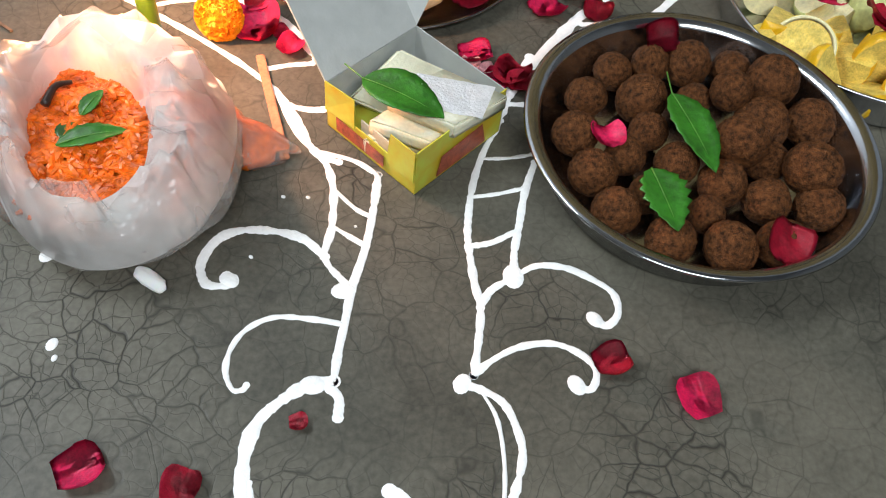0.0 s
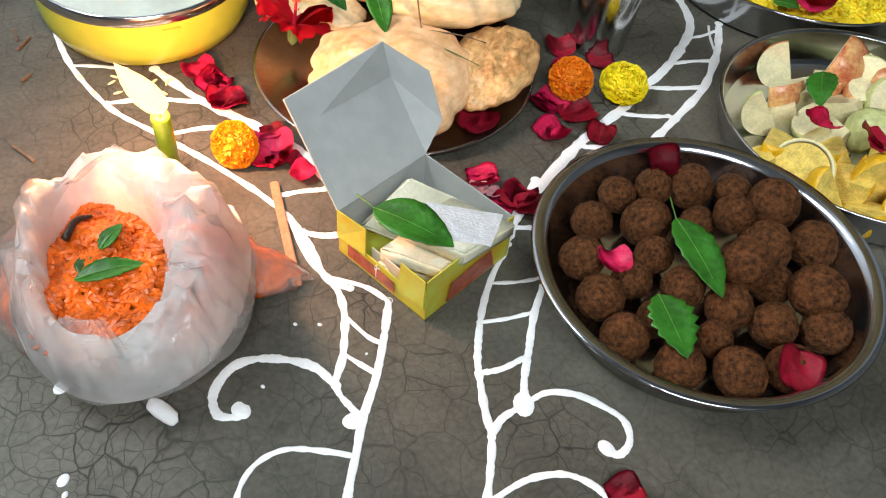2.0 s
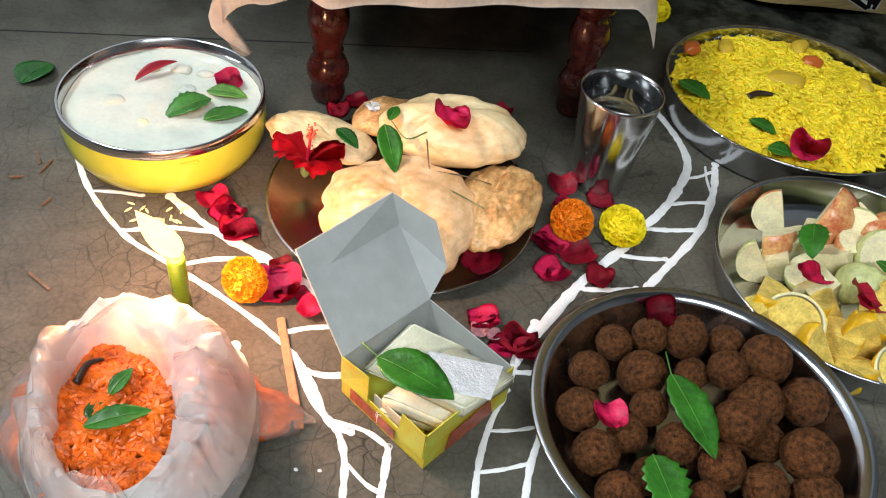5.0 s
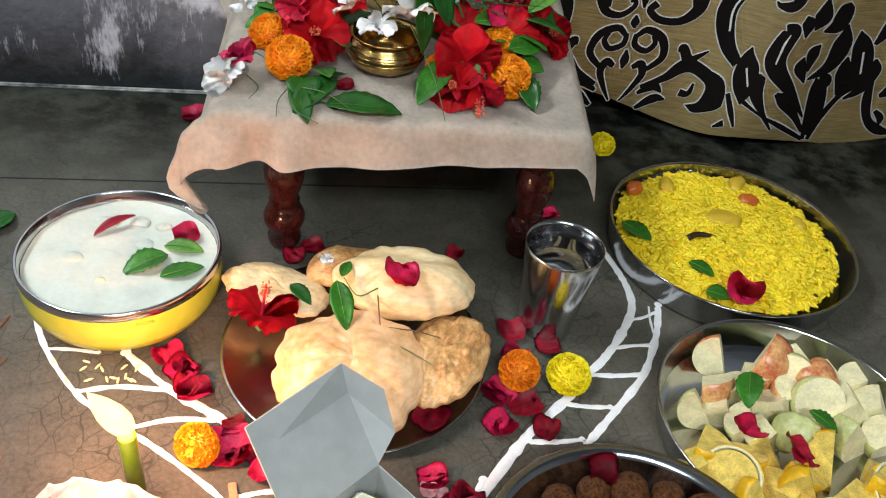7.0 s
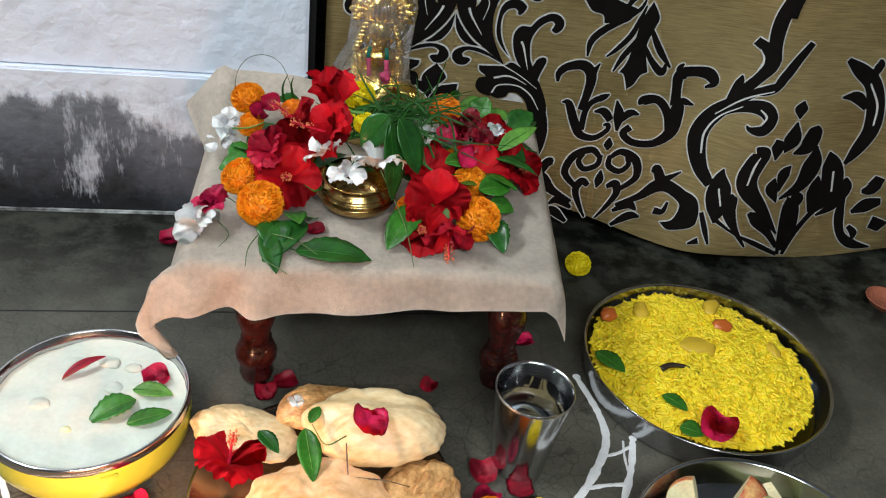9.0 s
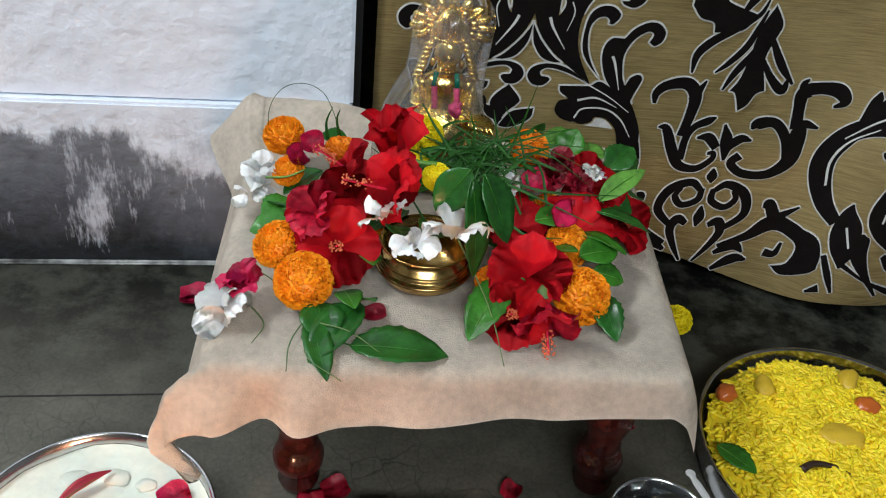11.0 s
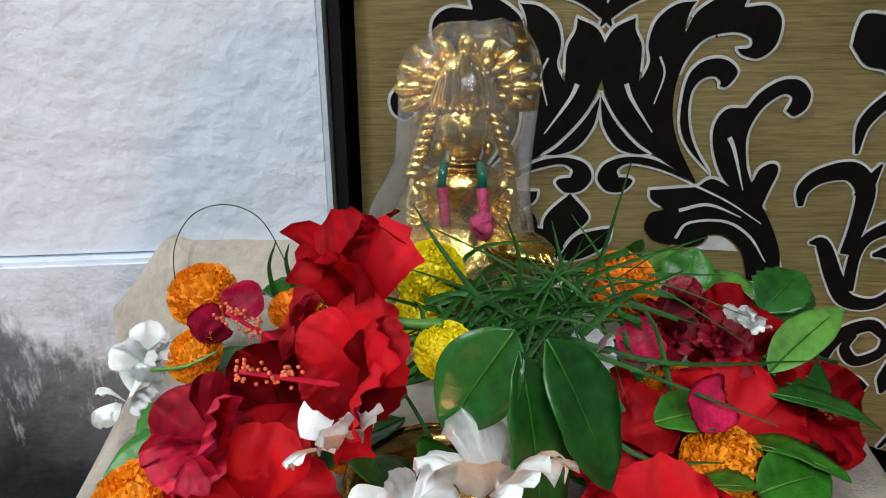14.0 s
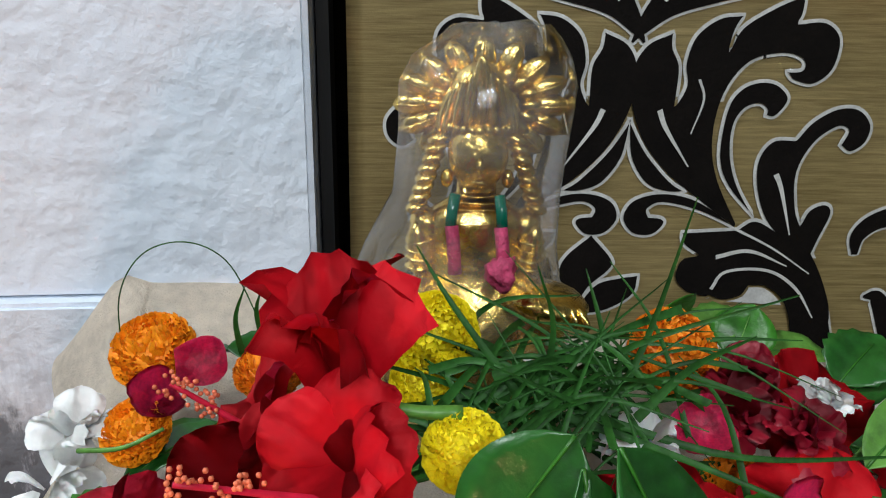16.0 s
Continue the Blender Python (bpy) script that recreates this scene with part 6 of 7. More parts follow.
scroll([(0.722, 0.150, 0.0065), (0.732, 0.175, 0.0209), (0.740, 0.209, 0.0258), (0.731, 0.248, 0.0260), (0.713, 0.280, 0.0237), (0.686, 0.298, 0.0203), (0.664, 0.310, 0.0075)])
scroll([(0.708, 0.285, 0.0083), (0.713, 0.305, 0.0141), (0.711, 0.315, 0.0037)])
scroll([(0.677, 0.254, 0.0030), (0.698, 0.257, 0.0174), (0.720, 0.242, 0.0100)])
scroll([(0.822, 0.008, 0.0030), (0.789, 0.012, 0.0160), (0.763, 0.030, 0.0130), (0.747, 0.067, 0.0147), (0.744, 0.099, 0.0027)])
scroll([(0.767, 0.106, 0.0069), (0.781, 0.113, 0.0235), (0.787, 0.132, 0.0180)])
scroll([(0.765, 0.069, 0.0071), (0.783, 0.082, 0.0250), (0.805, 0.091, 0.0128)])
scroll([(0.813, 0.040, 0.0203), (0.819, 0.060, 0.0324)])
scroll([(0.770, 0.044, 0.0066), (0.784, 0.032, 0.0114), (0.786, 0.018, 0.0027)])
scroll([(0.559, -0.002, 0.0032), (0.547, 0.022, 0.0081), (0.532, 0.052, 0.0067)])
scroll([(0.542, 0.003, 0.0124), (0.527, -0.004, 0.0033)])
pale_slit([(0.500, 0.150, 0.0028), (0.495, 0.183, 0.0033), (0.508, 0.209, 0.0028), (0.538, 0.226, 0.0014)])
pale_slit([(0.501, 0.213, 0.0017), (0.535, 0.237, 0.0028), (0.575, 0.251, 0.0015)])
pale_slit([(0.585, 0.102, 0.0025), (0.586, 0.131, 0.0035), (0.590, 0.148, 0.0015)])
pale_slit([(0.557, 0.065, 0.0024), (0.545, 0.094, 0.0029)])
pale_slit([(0.719, 0.103, 0.0028), (0.709, 0.137, 0.0033)])
pale_slit([(0.740, 0.216, 0.0026), (0.733, 0.248, 0.0031), (0.710, 0.280, 0.0024)])
pale_slit([(0.540, 0.281, 0.0018), (0.544, 0.297, 0.0027), (0.534, 0.312, 0.0014)])
pale_slit([(0.565, 0.222, 0.0016), (0.577, 0.211, 0.0031), (0.573, 0.197, 0.0016)])
# hanging leaf
solid_leaf([(0.364, 0.239, 1), (0.355, 0.260), (0.347, 0.263, 1), (0.355, 0.280), (0.358, 0.308), (0.360, 0.338), (0.370, 0.365, 1), (0.384, 0.344), (0.381, 0.326), (0.377, 0.302), (0.388, 0.266, 1), (0.379, 0.261), (0.373, 0.247)])
solid_leaf([(0.280, 0.357, 1), (0.281, 0.371), (0.286, 0.379), (0.305, 0.376), (0.319, 0.364), (0.343, 0.356), (0.355, 0.352, 1), (0.341, 0.333), (0.311, 0.329, 1), (0.307, 0.340), (0.292, 0.344)])
scroll([(0.339, 0.264, 0.0024), (0.348, 0.286, 0.0081), (0.361, 0.309, 0.0079), (0.368, 0.331, 0.0033)])
scroll([(0.325, 0.284, 0.0023), (0.338, 0.297, 0.0069), (0.352, 0.317, 0.0079), (0.359, 0.341, 0.0055), (0.363, 0.358, 0.0021)])
scroll([(0.299, 0.282, 0.0023), (0.300, 0.304, 0.0091), (0.314, 0.321, 0.0100), (0.335, 0.335, 0.0077), (0.355, 0.352, 0.0054), (0.361, 0.369, 0.0021)])
scroll([(0.373, 0.304, 0.0046), (0.390, 0.282, 0.0082), (0.407, 0.268, 0.0107), (0.410, 0.281, 0.0035)])
scroll([(0.378, 0.326, 0.0056), (0.397, 0.298, 0.0092), (0.417, 0.276, 0.0030)])
scroll([(0.338, 0.355, 0.0054), (0.352, 0.385, 0.0156), (0.356, 0.406, 0.0152), (0.360, 0.427, 0.0069)])
scroll([(0.263, 0.416, 0.0030), (0.256, 0.412, 0.0070), (0.259, 0.397, 0.0071), (0.272, 0.396, 0.0071), (0.283, 0.408, 0.0080), (0.293, 0.424, 0.0099)])
# the motif repeats half a drop along, higher up
for stem, up in ((0.404, 0.33), (0.69, 0.19)):
    for pts in LEAF_MOTIF:
        scroll([(u - 0.1155 + stem, v + up, w) for u, v, w in pts], stem)
    for pts in LEAFAGE:
        solid_leaf([(p[0] - 0.1155 + stem, p[1] + up) + tuple(p[2:]) for p in pts], stem)
    for pts in SLITS:
        pale_slit([(u - 0.1155 + stem, v + up, w) for u, v, w in pts], stem)

# ---- statue in its clear wrapper ----
def add_shape(bm, kind, m, **kw):
    if kind == "ball":
        bmesh.ops.create_uvsphere(bm, u_segments=kw.get("seg", 20), v_segments=kw.get("ring", 12), radius=1, matrix=m)
    else:
        bmesh.ops.create_cone(bm, cap_ends=True, segments=20, radius1=1, radius2=kw.get("top", 0.4), depth=1, matrix=m)


def sized(x, y, z, sx, sy, sz, rx=0, ry=0, rz=0):
    return pose(x, y, z, rx, ry, rz) @ Matrix.Diagonal((sx, sy, sz, 1))


bm = lathe([(0, 0), (0.040, 0), (0.043, 0.006), (0.040, 0.020), (0.044, 0.032), (0.041, 0.060), (0.030, 0.078), (0.021, 0.086), (0.0195, 0.098), (0.0215, 0.108), (0.0205, 0.114), (0.013, 0.1195), (0.0085, 0.122), (0.008, 0.130), (0, 0.130)], 40, 1.0, 0.66)
for i in range(3):
    add_shape(bm, "ball", sized(0, -0.002, 0.1165 + 0.003 * i, 0.0145 - 0.002 * i, 0.0115 - 0.0014 * i, 0.0016, -12))
add_shape(bm, "ball", sized(0, -0.003, 0.142, 0.0125, 0.0135, 0.0165), seg=32, ring=20)
add_shape(bm, "ball", sized(0, -0.0160, 0.1395, 0.0018, 0.0026, 0.0045))
add_shape(bm, "ball", sized(0, -0.0148, 0.1325, 0.0030, 0.0018, 0.0012))
for s in (-1, 1):
    # hair rolls, shoulders, arms and bangles
    for k in range(8):
        add_shape(bm, "ball", sized(s * (0.0158 + 0.0013 * k), 0.001 - 0.0006 * k, 0.148 - 0.0044 * k, 0.0052, 0.0050, 0.0027, 0, s * 22), seg=14, ring=8)
    add_shape(bm, "ball", sized(s * 0.0125, -0.004, 0.131, 0.0026, 0.003, 0.0042), seg=12, ring=8)
    add_shape(bm, "ball", sized(s * 0.0205, -0.001, 0.108, 0.0072, 0.0075, 0.0085, 0, s * 20))
    add_shape(bm, "ball", sized(s * 0.0235, -0.004, 0.096, 0.0052, 0.0060, 0.0150, 8, s * 6))
    add_shape(bm, "ball", sized(s * 0.0215, -0.016, 0.083, 0.0048, 0.0130, 0.0050, 14, 0, s * 12))
    for k in range(4):
        add_shape(bm, "ball", sized(s * 0.0235, -0.004, 0.090 + 0.0042 * k, 0.0064, 0.0070, 0.0013, 8, s * 6), seg=14, ring=6)
    # crossed legs with pleats
    add_shape(bm, "ball", sized(s * 0.0290, -0.022, 0.080, 0.0175, 0.0190, 0.0085, 0, s * 10, s * 25))
    for k in range(5):
        add_shape(bm, "ball", sized(s * (0.018 + 0.0045 * k), -0.0235 - 0.0012 * k, 0.0835 - 0.0014 * k, 0.0016, 0.0180, 0.0062, 0, s * 12, s * 25), seg=10, ring=8)
# pointed ribbed tiara
for k in range(11):
    a = radians(-90 + 18 * k)
    h = 0.0175 + 0.0110 * math.cos(a) ** 2
    add_shape(bm, "ball", sized(0.0140 * math.sin(a), 0.003 - 0.0125 * math.cos(a), 0.1535 + 0.40 * h, 0.0023, 0.0022, 0.55 * h, 10 * math.cos(a), -16 * math.sin(a)), seg=10, ring=10)
add_shape(bm, "ball", sized(0, 0.000, 0.166, 0.0125, 0.0100, 0.0155))
add_shape(bm, "ball", sized(0, -0.0105, 0.176, 0.0034, 0.0026, 0.0100, 12))
for k in range(13):
    a = radians(-80 + 160 * k / 12)
    add_shape(bm, "ball", sized(0.0145 * math.sin(a), 0.002 - 0.0145 * math.cos(a), 0.1545, 0.0017, 0.0017, 0.0019), seg=8, ring=6)
# halo: a disc with two rows of leaf-shaped rays
add_shape(bm, "ball", sized(0.002, 0.010, 0.161, 0.0225, 0.0030, 0.0185), seg=32)
for k in range(13):
    a = radians(-46 + 272 * k / 12)
    c, q = math.cos(a), math.sin(a)
    add_shape(bm, "ball", sized(0.002 + 0.0275 * c, 0.0095, 0.161 + 0.0205 * q, 0.0095, 0.0032, 0.0050, 0, -math.degrees(a)), seg=8, ring=6)
    add_shape(bm, "ball", sized(0.002 + 0.0285 * c, 0.0078, 0.161 + 0.0215 * q, 0.0085, 0.0026, 0.0010, 0, -math.degrees(a)), seg=8, ring=6)
for k in range(14):
    a = radians(-38 + 256 * k / 13)
    add_shape(bm, "ball", sized(0.002 + 0.0195 * math.cos(a), 0.0070, 0.161 + 0.0150 * math.sin(a), 0.0050, 0.0024, 0.0028, 0, -math.degrees(a)), seg=8, ring=6)
for v in bm.verts:
    v.co += Vector((1, 1, 1)) * 0.0004 * noise.noise(v.co * 240)
single("statue", bm, GOLD, "small gilded seated statue with a petalled halo", "statue", pose(0.026, 1.066, 0.206, 0, 0, 4) @ Matrix.Diagonal((1.04, 1, 0.965, 1)))


def wrapper():
    """A flat-topped clear bag, one top corner pointed, flared wider on one side low down."""
    bm = bmesh.new()
    rings = []
    for z, x0, x1, ry in ((0.002, -0.066, 0.052, 0.034), (0.05, -0.062, 0.046, 0.034), (0.080, -0.056, 0.040, 0.036), (0.100, -0.0475, 0.0365, 0.036), (0.125, -0.036, 0.0355, 0.030), (0.155, -0.0335, 0.0385, 0.026), (0.174, -0.0330, 0.0405, 0.022), (0.186, -0.0270, 0.0370, 0.014), (0.194, -0.0160, 0.0320, 0.007), (0.199, -0.0110, 0.0275, 0.002)):
        ring = []
        for k in range(96):
            a = 2 * math.pi * k / 96
            c, s = math.cos(a), math.sin(a)
            f = 1 + 0.05 * noise.noise(Vector((c * 2.5, s * 2.5, z * 22))) + 0.05 * abs(noise.noise(Vector((c * 6 + z * 30, s * 6, z * 30))))
            ring.append(bm.verts.new(((x0 + x1) / 2 + (x1 - x0) / 2 * f * c, ry * f * s, z + (0.003 * noise.noise(Vector((c * 3, s * 3, 7))) if z > 0.1 else 0))))
        rings.append(ring)
    for a, b in zip(rings, rings[1:]):
        for k in range(96):
            bm.faces.new((a[k], a[(k + 1) % 96], b[(k + 1) % 96], b[k]))
    bm.faces.new(rings[-1])
    return bm


single("plastic_wrapper", wrapper(), CLEAR_FILM, "crinkled clear plastic wrapper over the statue", "plastic wrapper", pose(0.026, 1.066, 0.206, 0, 0, 4) @ Matrix.Diagonal((1, 1, 0.955, 1)))
BEAD_GREEN = mat("green_glass_bead", (0.0, 0.12, 0.075), 0.15, var=0.3, scale=80)
BEAD_PINK = mat("pink_thread", (0.40, 0.035, 0.10), 0.7, var=0.4, scale=120, bump=0.6, bump_scale=500)
garland = thing("garland", "small green bead and pink thread garland on the statue", "garland")
for s, x in ((-1, 0.0165), (1, 0.0365)):
    bm = bmesh.new()
    tube(bm, [Vector((x - 0.001 * s, 1.043, 0.331)), Vector((x, 1.0400, 0.325)), Vector((x + 0.0005 * s, 1.0385, 0.319))], 0.0024, 10)
    part("green_bead", bm, BEAD_GREEN, garland)
    bm = bmesh.new()
    tube(bm, [Vector((x, 1.0385, 0.319)), Vector((x + 0.001, 1.036, 0.311)), Vector((x + 0.002, 1.033, 0.300))], 0.0028, 10)
    part("pink_tassel", bm, BEAD_PINK, garland)
bm = bmesh.new()
bmesh.ops.create_icosphere(bm, subdivisions=3, radius=0.0065)
for v in bm.verts:
    v.co *= 1 + 0.6 * noise.noise(v.co * 260)
part("pink_tuft", bm, BEAD_PINK, garland, m=pose(0.038, 1.032, 0.302))

# ---- brass pot ----
POT = thing("brass_pot", "round tarnished brass pot holding leaves and white flowers", "pot", pose(0.022, 0.906, 0.2055) @ Matrix.Diagonal((0.92, 0.92, 0.76, 1)))
part("pot_body", lathe([(0, 0), (0.022, 0), (0.030, 0.003), (0.040, 0.012), (0.0435, 0.022), (0.0415, 0.032), (0.035, 0.038), (0.034, 0.041)][::-1], 64), BRASS, POT)
part("pot_rim", lathe([(0.034, 0.041), (0.0385, 0.046), (0.0415, 0.050), (0.0405, 0.0515), (0.036, 0.047), (0.0325, 0.041), (0.035, 0.03), (0.03, 0.01), (0, 0.008)][::-1], 64), BRASS, POT, "flared brass rim")
for z, r in ((0.022, 0.0436), (0.028, 0.0426), (0.033, 0.0400)):
    part("band", lathe([(r, z - 0.0016), (r + 0.0012, z), (r, z + 0.0016)], 64), BRASS, POT)

# ---- flowers ----
MARI = mat("orange_marigold", (1.0, 0.32, 0.004), 0.6, var=0.25, scale=55, sss=0.1)
MARI_DEEP = mat("deep_orange_marigold", (0.98, 0.27, 0.005), 0.6, var=0.25, scale=55, sss=0.1)
MARI_YELLOW = mat("yellow_marigold", (0.98, 0.74, 0.006), 0.65, var=0.3, scale=55, sss=0.1)
HIB = mat("red_hibiscus", (0.55, 0.004, 0.012), 0.6, spec=0.15, var=0.25, scale=18, bump=0.3, bump_scale=90, sss=0.12)
HIB_DEEP = mat("crimson_hibiscus", (0.46, 0.003, 0.009), 0.6, spec=0.15, var=0.25, scale=18, bump=0.3, bump_scale=90, sss=0.12)
HIB_PINK = mat("pinkish_red_hibiscus", (0.64, 0.014, 0.05), 0.5, spec=0.25, var=0.45, scale=26, bump=0.4, bump_scale=120, sss=0.12)
ANTHER = mat("orange_pollen", (0.72, 0.16, 0.07), 0.6, var=0.3, scale=90)
WHITE = mat("white_petal", (0.92, 0.93, 0.92), 0.5, var=0.08, scale=50, bump=0.4, bump_scale=130, sss=0.2)
GRASS = mat("grass_blade", (0.018, 0.080, 0.012), 0.5, spec=0.2, var=0.5, scale=60)


def ruffle_bloom(seed, count=150, squash=0.8, spread=2.25, petal=0.21):
    """A full head of small ruffled petals on a dome, radius 1."""
    rng = random.Random(seed)
    bm = bmesh.new()
    bmesh.ops.create_icosphere(bm, subdivisions=2, radius=0.80, matrix=Matrix.Diagonal((1, 1, squash, 1)))
    for i in range(count):
        t = (i + 0.5) / count
        th, ph = spread * math.sqrt(t) , i * 2.39996
        n = Vector((math.sin(th) * math.cos(ph), math.sin(th) * math.sin(ph), math.cos(th)))
        base = Vector((n.x, n.y, n.z * squash)) * 0.80
        x = n.cross(Vector((0.3, 0.2, 1))).normalized() if abs(n.z) < 0.97 else Vector((1, 0, 0))
        x = Matrix.Rotation(rng.uniform(-0.7, 0.7), 3, n) @ x
        y = n.cross(x)
        up = (n + y * rng.uniform(-0.5, 0.5) + x * rng.uniform(-0.3, 0.3)).normalized()
        w, h = petal * rng.uniform(0.7, 1.15), petal * rng.uniform(0.85, 1.2)
        rows = []
        for r in range(3):
            v = r / 2
            row = []
            for k in range(5):
                u = k / 4 - 0.5
                ruf = 0.10 * math.sin(k * 2.6 + i) * v
                row.append(bm.verts.new(base + x * (u * w * (0.45 + 0.75 * v)) + up * (h * v * (1 - 0.5 * u * u)) + y * (0.22 * w * (1 - 4 * u * u) * (1 - v) - 0.09 * v * v + 0.6 * ruf)))
            rows.append(row)
        for a, b in zip(rows, rows[1:]):
            for k in range(4):
                bm.faces.new((a[k], a[k + 1], b[k + 1], b[k]))
    return bm


BLOOMS = {}


def marigold(x, y, z, r, material=MARI, tilt=(0, 0, 0), label="full orange marigold head", seed=0, calyx=True, squash=0.8):
    key = (material.name, seed % 3)
    if key not in BLOOMS:
        BLOOMS[key] = mesh_of(ruffle_bloom(seed % 3 + 11, 460), "bloom", material)
    m = pose(x, y, z, *tilt) @ Matrix.Diagonal((r, r, r * squash, 1))
    ob = thing("marigold", label, "marigold", m, "marigolds")
    b = tagged(new("bloom", BLOOMS[key]), kind="stuff")
    b.parent = ob
    if calyx:
        part("calyx", lathe([(0.16, -1.25), (0.34, -1.0), (0.46, -0.6), (0.55, -0.2)], 12), STEM, ob, "green calyx")
    return ob


def hib_petal(size, seed, narrow=1.0):
    bm = bmesh.new()
    n, k = 12, 12
    g = []
    for i in range(n + 1):
        u = i / n
        row = []
        for j in range(k + 1):
            v = j / k * 2 - 1
            w = narrow * 0.5 * (0.14 + 0.86 * math.sin(math.pi * min(1, 0.04 + 0.60 * u)))
            ruf = (0.05 * math.sin(v * 5 + seed) + 0.09 * noise.noise(Vector((u * 2.2, v * 2.2, seed * 2.2))) + 0.05 * noise.noise(Vector((u * 6, v * 6, seed))) + 0.05 * math.sin(v * 13 + seed * 2.0) * u * u) * u
            curl = -0.30 * max(0, u - 0.55) ** 2 * 2
            row.append(bm.verts.new(Vector((u * (1 - 0.26 * v * v * u * u), v * w, 0.10 * math.sin(u * 2.4) + curl + ruf - 0.10 * v * v * u)) * size))
        g.append(row)
    for a, b in zip(g, g[1:]):
        for j in range(k):
            bm.faces.new((a[j], b[j], b[j + 1], a[j + 1]))
    bmesh.ops.solidify(bm, geom=bm.faces[:], thickness=0.0005)
    return bm


def hibiscus(x, y, z, toward, size, material=HIB, seed=0, opening=50, column=1.0, label="open red hibiscus with a long stamen column", spin=0, calyx=True, lean=(0, 0), narrow=1.0):
    q = Vector(toward).normalized().to_track_quat("Z", "Y").to_matrix().to_4x4()
    ob = thing("hibiscus", label, "hibiscus", Matrix.Translation((x, y, z)) @ q @ pose(0, 0, 0, 0, 0, spin), "hibiscus flowers")
    for i in range(5):
        part("petal", hib_petal(size, seed * 5 + i, narrow), material, ob, m=pose(0, 0, 0, 0, 0, 72 * i) @ pose(0, 0, 0, 0, -(90 - opening) + 9 * math.sin(seed * 3 + i * 2), 0))
    if column:
        L = size * column
        bm = bmesh.new()
        pts = spline([(0, 0, 0), (0.1 * L * lean[0], 0.1 * L * lean[1], 0.4 * L), (0.4 * L * lean[0], 0.4 * L * lean[1], L)], 6)
        tube(bm, pts, size * 0.045, 8, taper=0.4)
        part("stamen_column", bm, HIB_PINK, ob, "pink stamen column")
        rng = random.Random(seed)
        bm = bmesh.new()
        for _ in range(46):
            t = rng.uniform(0.6, 1.05)
            p = Vector((0.4 * L * lean[0] * t * t, 0.4 * L * lean[1] * t * t, L * t))
            d = Vector((rng.gauss(0, 1), rng.gauss(0, 1), rng.gauss(0, 0.4))).normalized() * size * rng.uniform(0.07, 0.15)
            bmesh.ops.create_icosphere(bm, subdivisions=1, radius=size * 0.028, matrix=Matrix.Translation(p + d))
        part("pollen_tuft", bm, ANTHER, ob, "orange pollen tuft")
    if calyx:
        part("calyx", lathe([(0.03 * size, -0.42 * size), (0.13 * size, -0.30 * size), (0.15 * size, -0.1 * size), (0.10 * size, 0.06 * size)], 12), STEM, ob, "green calyx")
    return ob


def white_flower(x, y, z, size, seed, n=6, label="crumpled white flower among the leaves"):
    rng = random.Random(seed)
    ob = thing("white_flower", label, "white flower", pose(x, y, z), "white flowers")
    for i in range(n):
        part("petal", hib_petal(size * rng.uniform(0.75, 1.1), seed * 3 + i), WHITE, ob, m=pose(rng.uniform(-0.2, 0.2) * size, rng.uniform(-0.2, 0.2) * size, rng.uniform(0, 0.25) * size, rng.uniform(-40, 40), rng.uniform(-75, 10), 360 * i / n + rng.uniform(-25, 25)))
    return ob


def rose_bloom(x, y, z, size, seed, kind=0, toward=(0, -0.5, 0.8), label="small magenta rose bloom"):
    q = Vector(toward).normalized().to_track_quat("Z", "Y").to_matrix().to_4x4()
    ob = thing("rose", label, "rose", Matrix.Translation((x, y, z)) @ q, "roses")
    rng = random.Random(seed)
    mt = (ROSE, ROSE_DARK, ROSE_PALE)[kind]
    k = 0
    for ring, (cnt, open_, s) in enumerate(((3, 78, 0.62), (5, 60, 0.8), (6, 35, 1.0))):
        for i in range(cnt):
            part("petal", hib_petal(size * s * rng.uniform(0.75, 1.2), seed * 11 + k), mt, ob, m=pose(0, 0, 0, rng.uniform(-15, 15), 0, 360 * i / cnt + 31 * ring + rng.uniform(-25, 25)) @ pose(0, 0, 0, rng.uniform(-30, 30), -open_ + rng.uniform(-22, 22), 0))
            k += 1
    return ob


# marigolds on the towel
marigold(-0.071, 0.862, 0.225, 0.0235, MARI, (35, 0, 0), seed=0)
marigold(-0.097, 0.893, 0.235, 0.0205, MARI, (25, -20, 0), seed=1)
marigold(-0.123, 1.060, 0.243, 0.0200, MARI, (25, -10, 0), seed=2, squash=0.9)
marigold(-0.108, 1.000, 0.240, 0.015, MARI, (30, -20, 0), "small orange marigold among white petals", 1)
marigold(-0.066, 1.050, 0.240, 0.016, MARI_DEEP, (0, 0, 0), "deep orange marigold behind the red flowers", 2)
marigold(0.012, 1.016, 0.281, 0.0172, MARI_YELLOW, (70, 0, 0), "full yellow marigold in front of the statue", 0, squash=0.95)
marigold(0.009, 1.010, 0.262, 0.0150, MARI_YELLOW, (60, 0, 0), "yellow marigold below another", 1)
marigold(0.025, 0.906, 0.304, 0.0115, MARI_YELLOW, (40, 0, 0), "yellow marigold behind a leaf", 1)
marigold(0.108, 1.022, 0.274, 0.0190, MARI_DEEP, (35, 20, 0), "deep orange marigold beside the grass", 2)
marigold(0.142, 0.932, 0.234, 0.0200, MARI, (30, 20, 0), seed=1)
marigold(0.150, 0.874, 0.226, 0.0235, MARI, (40, 10, 0), seed=2)
marigold(0.080, 0.886, 0.222, 0.016, MARI_DEEP, (20, 0, 0), "deep orange marigold half hidden by leaves", 0)
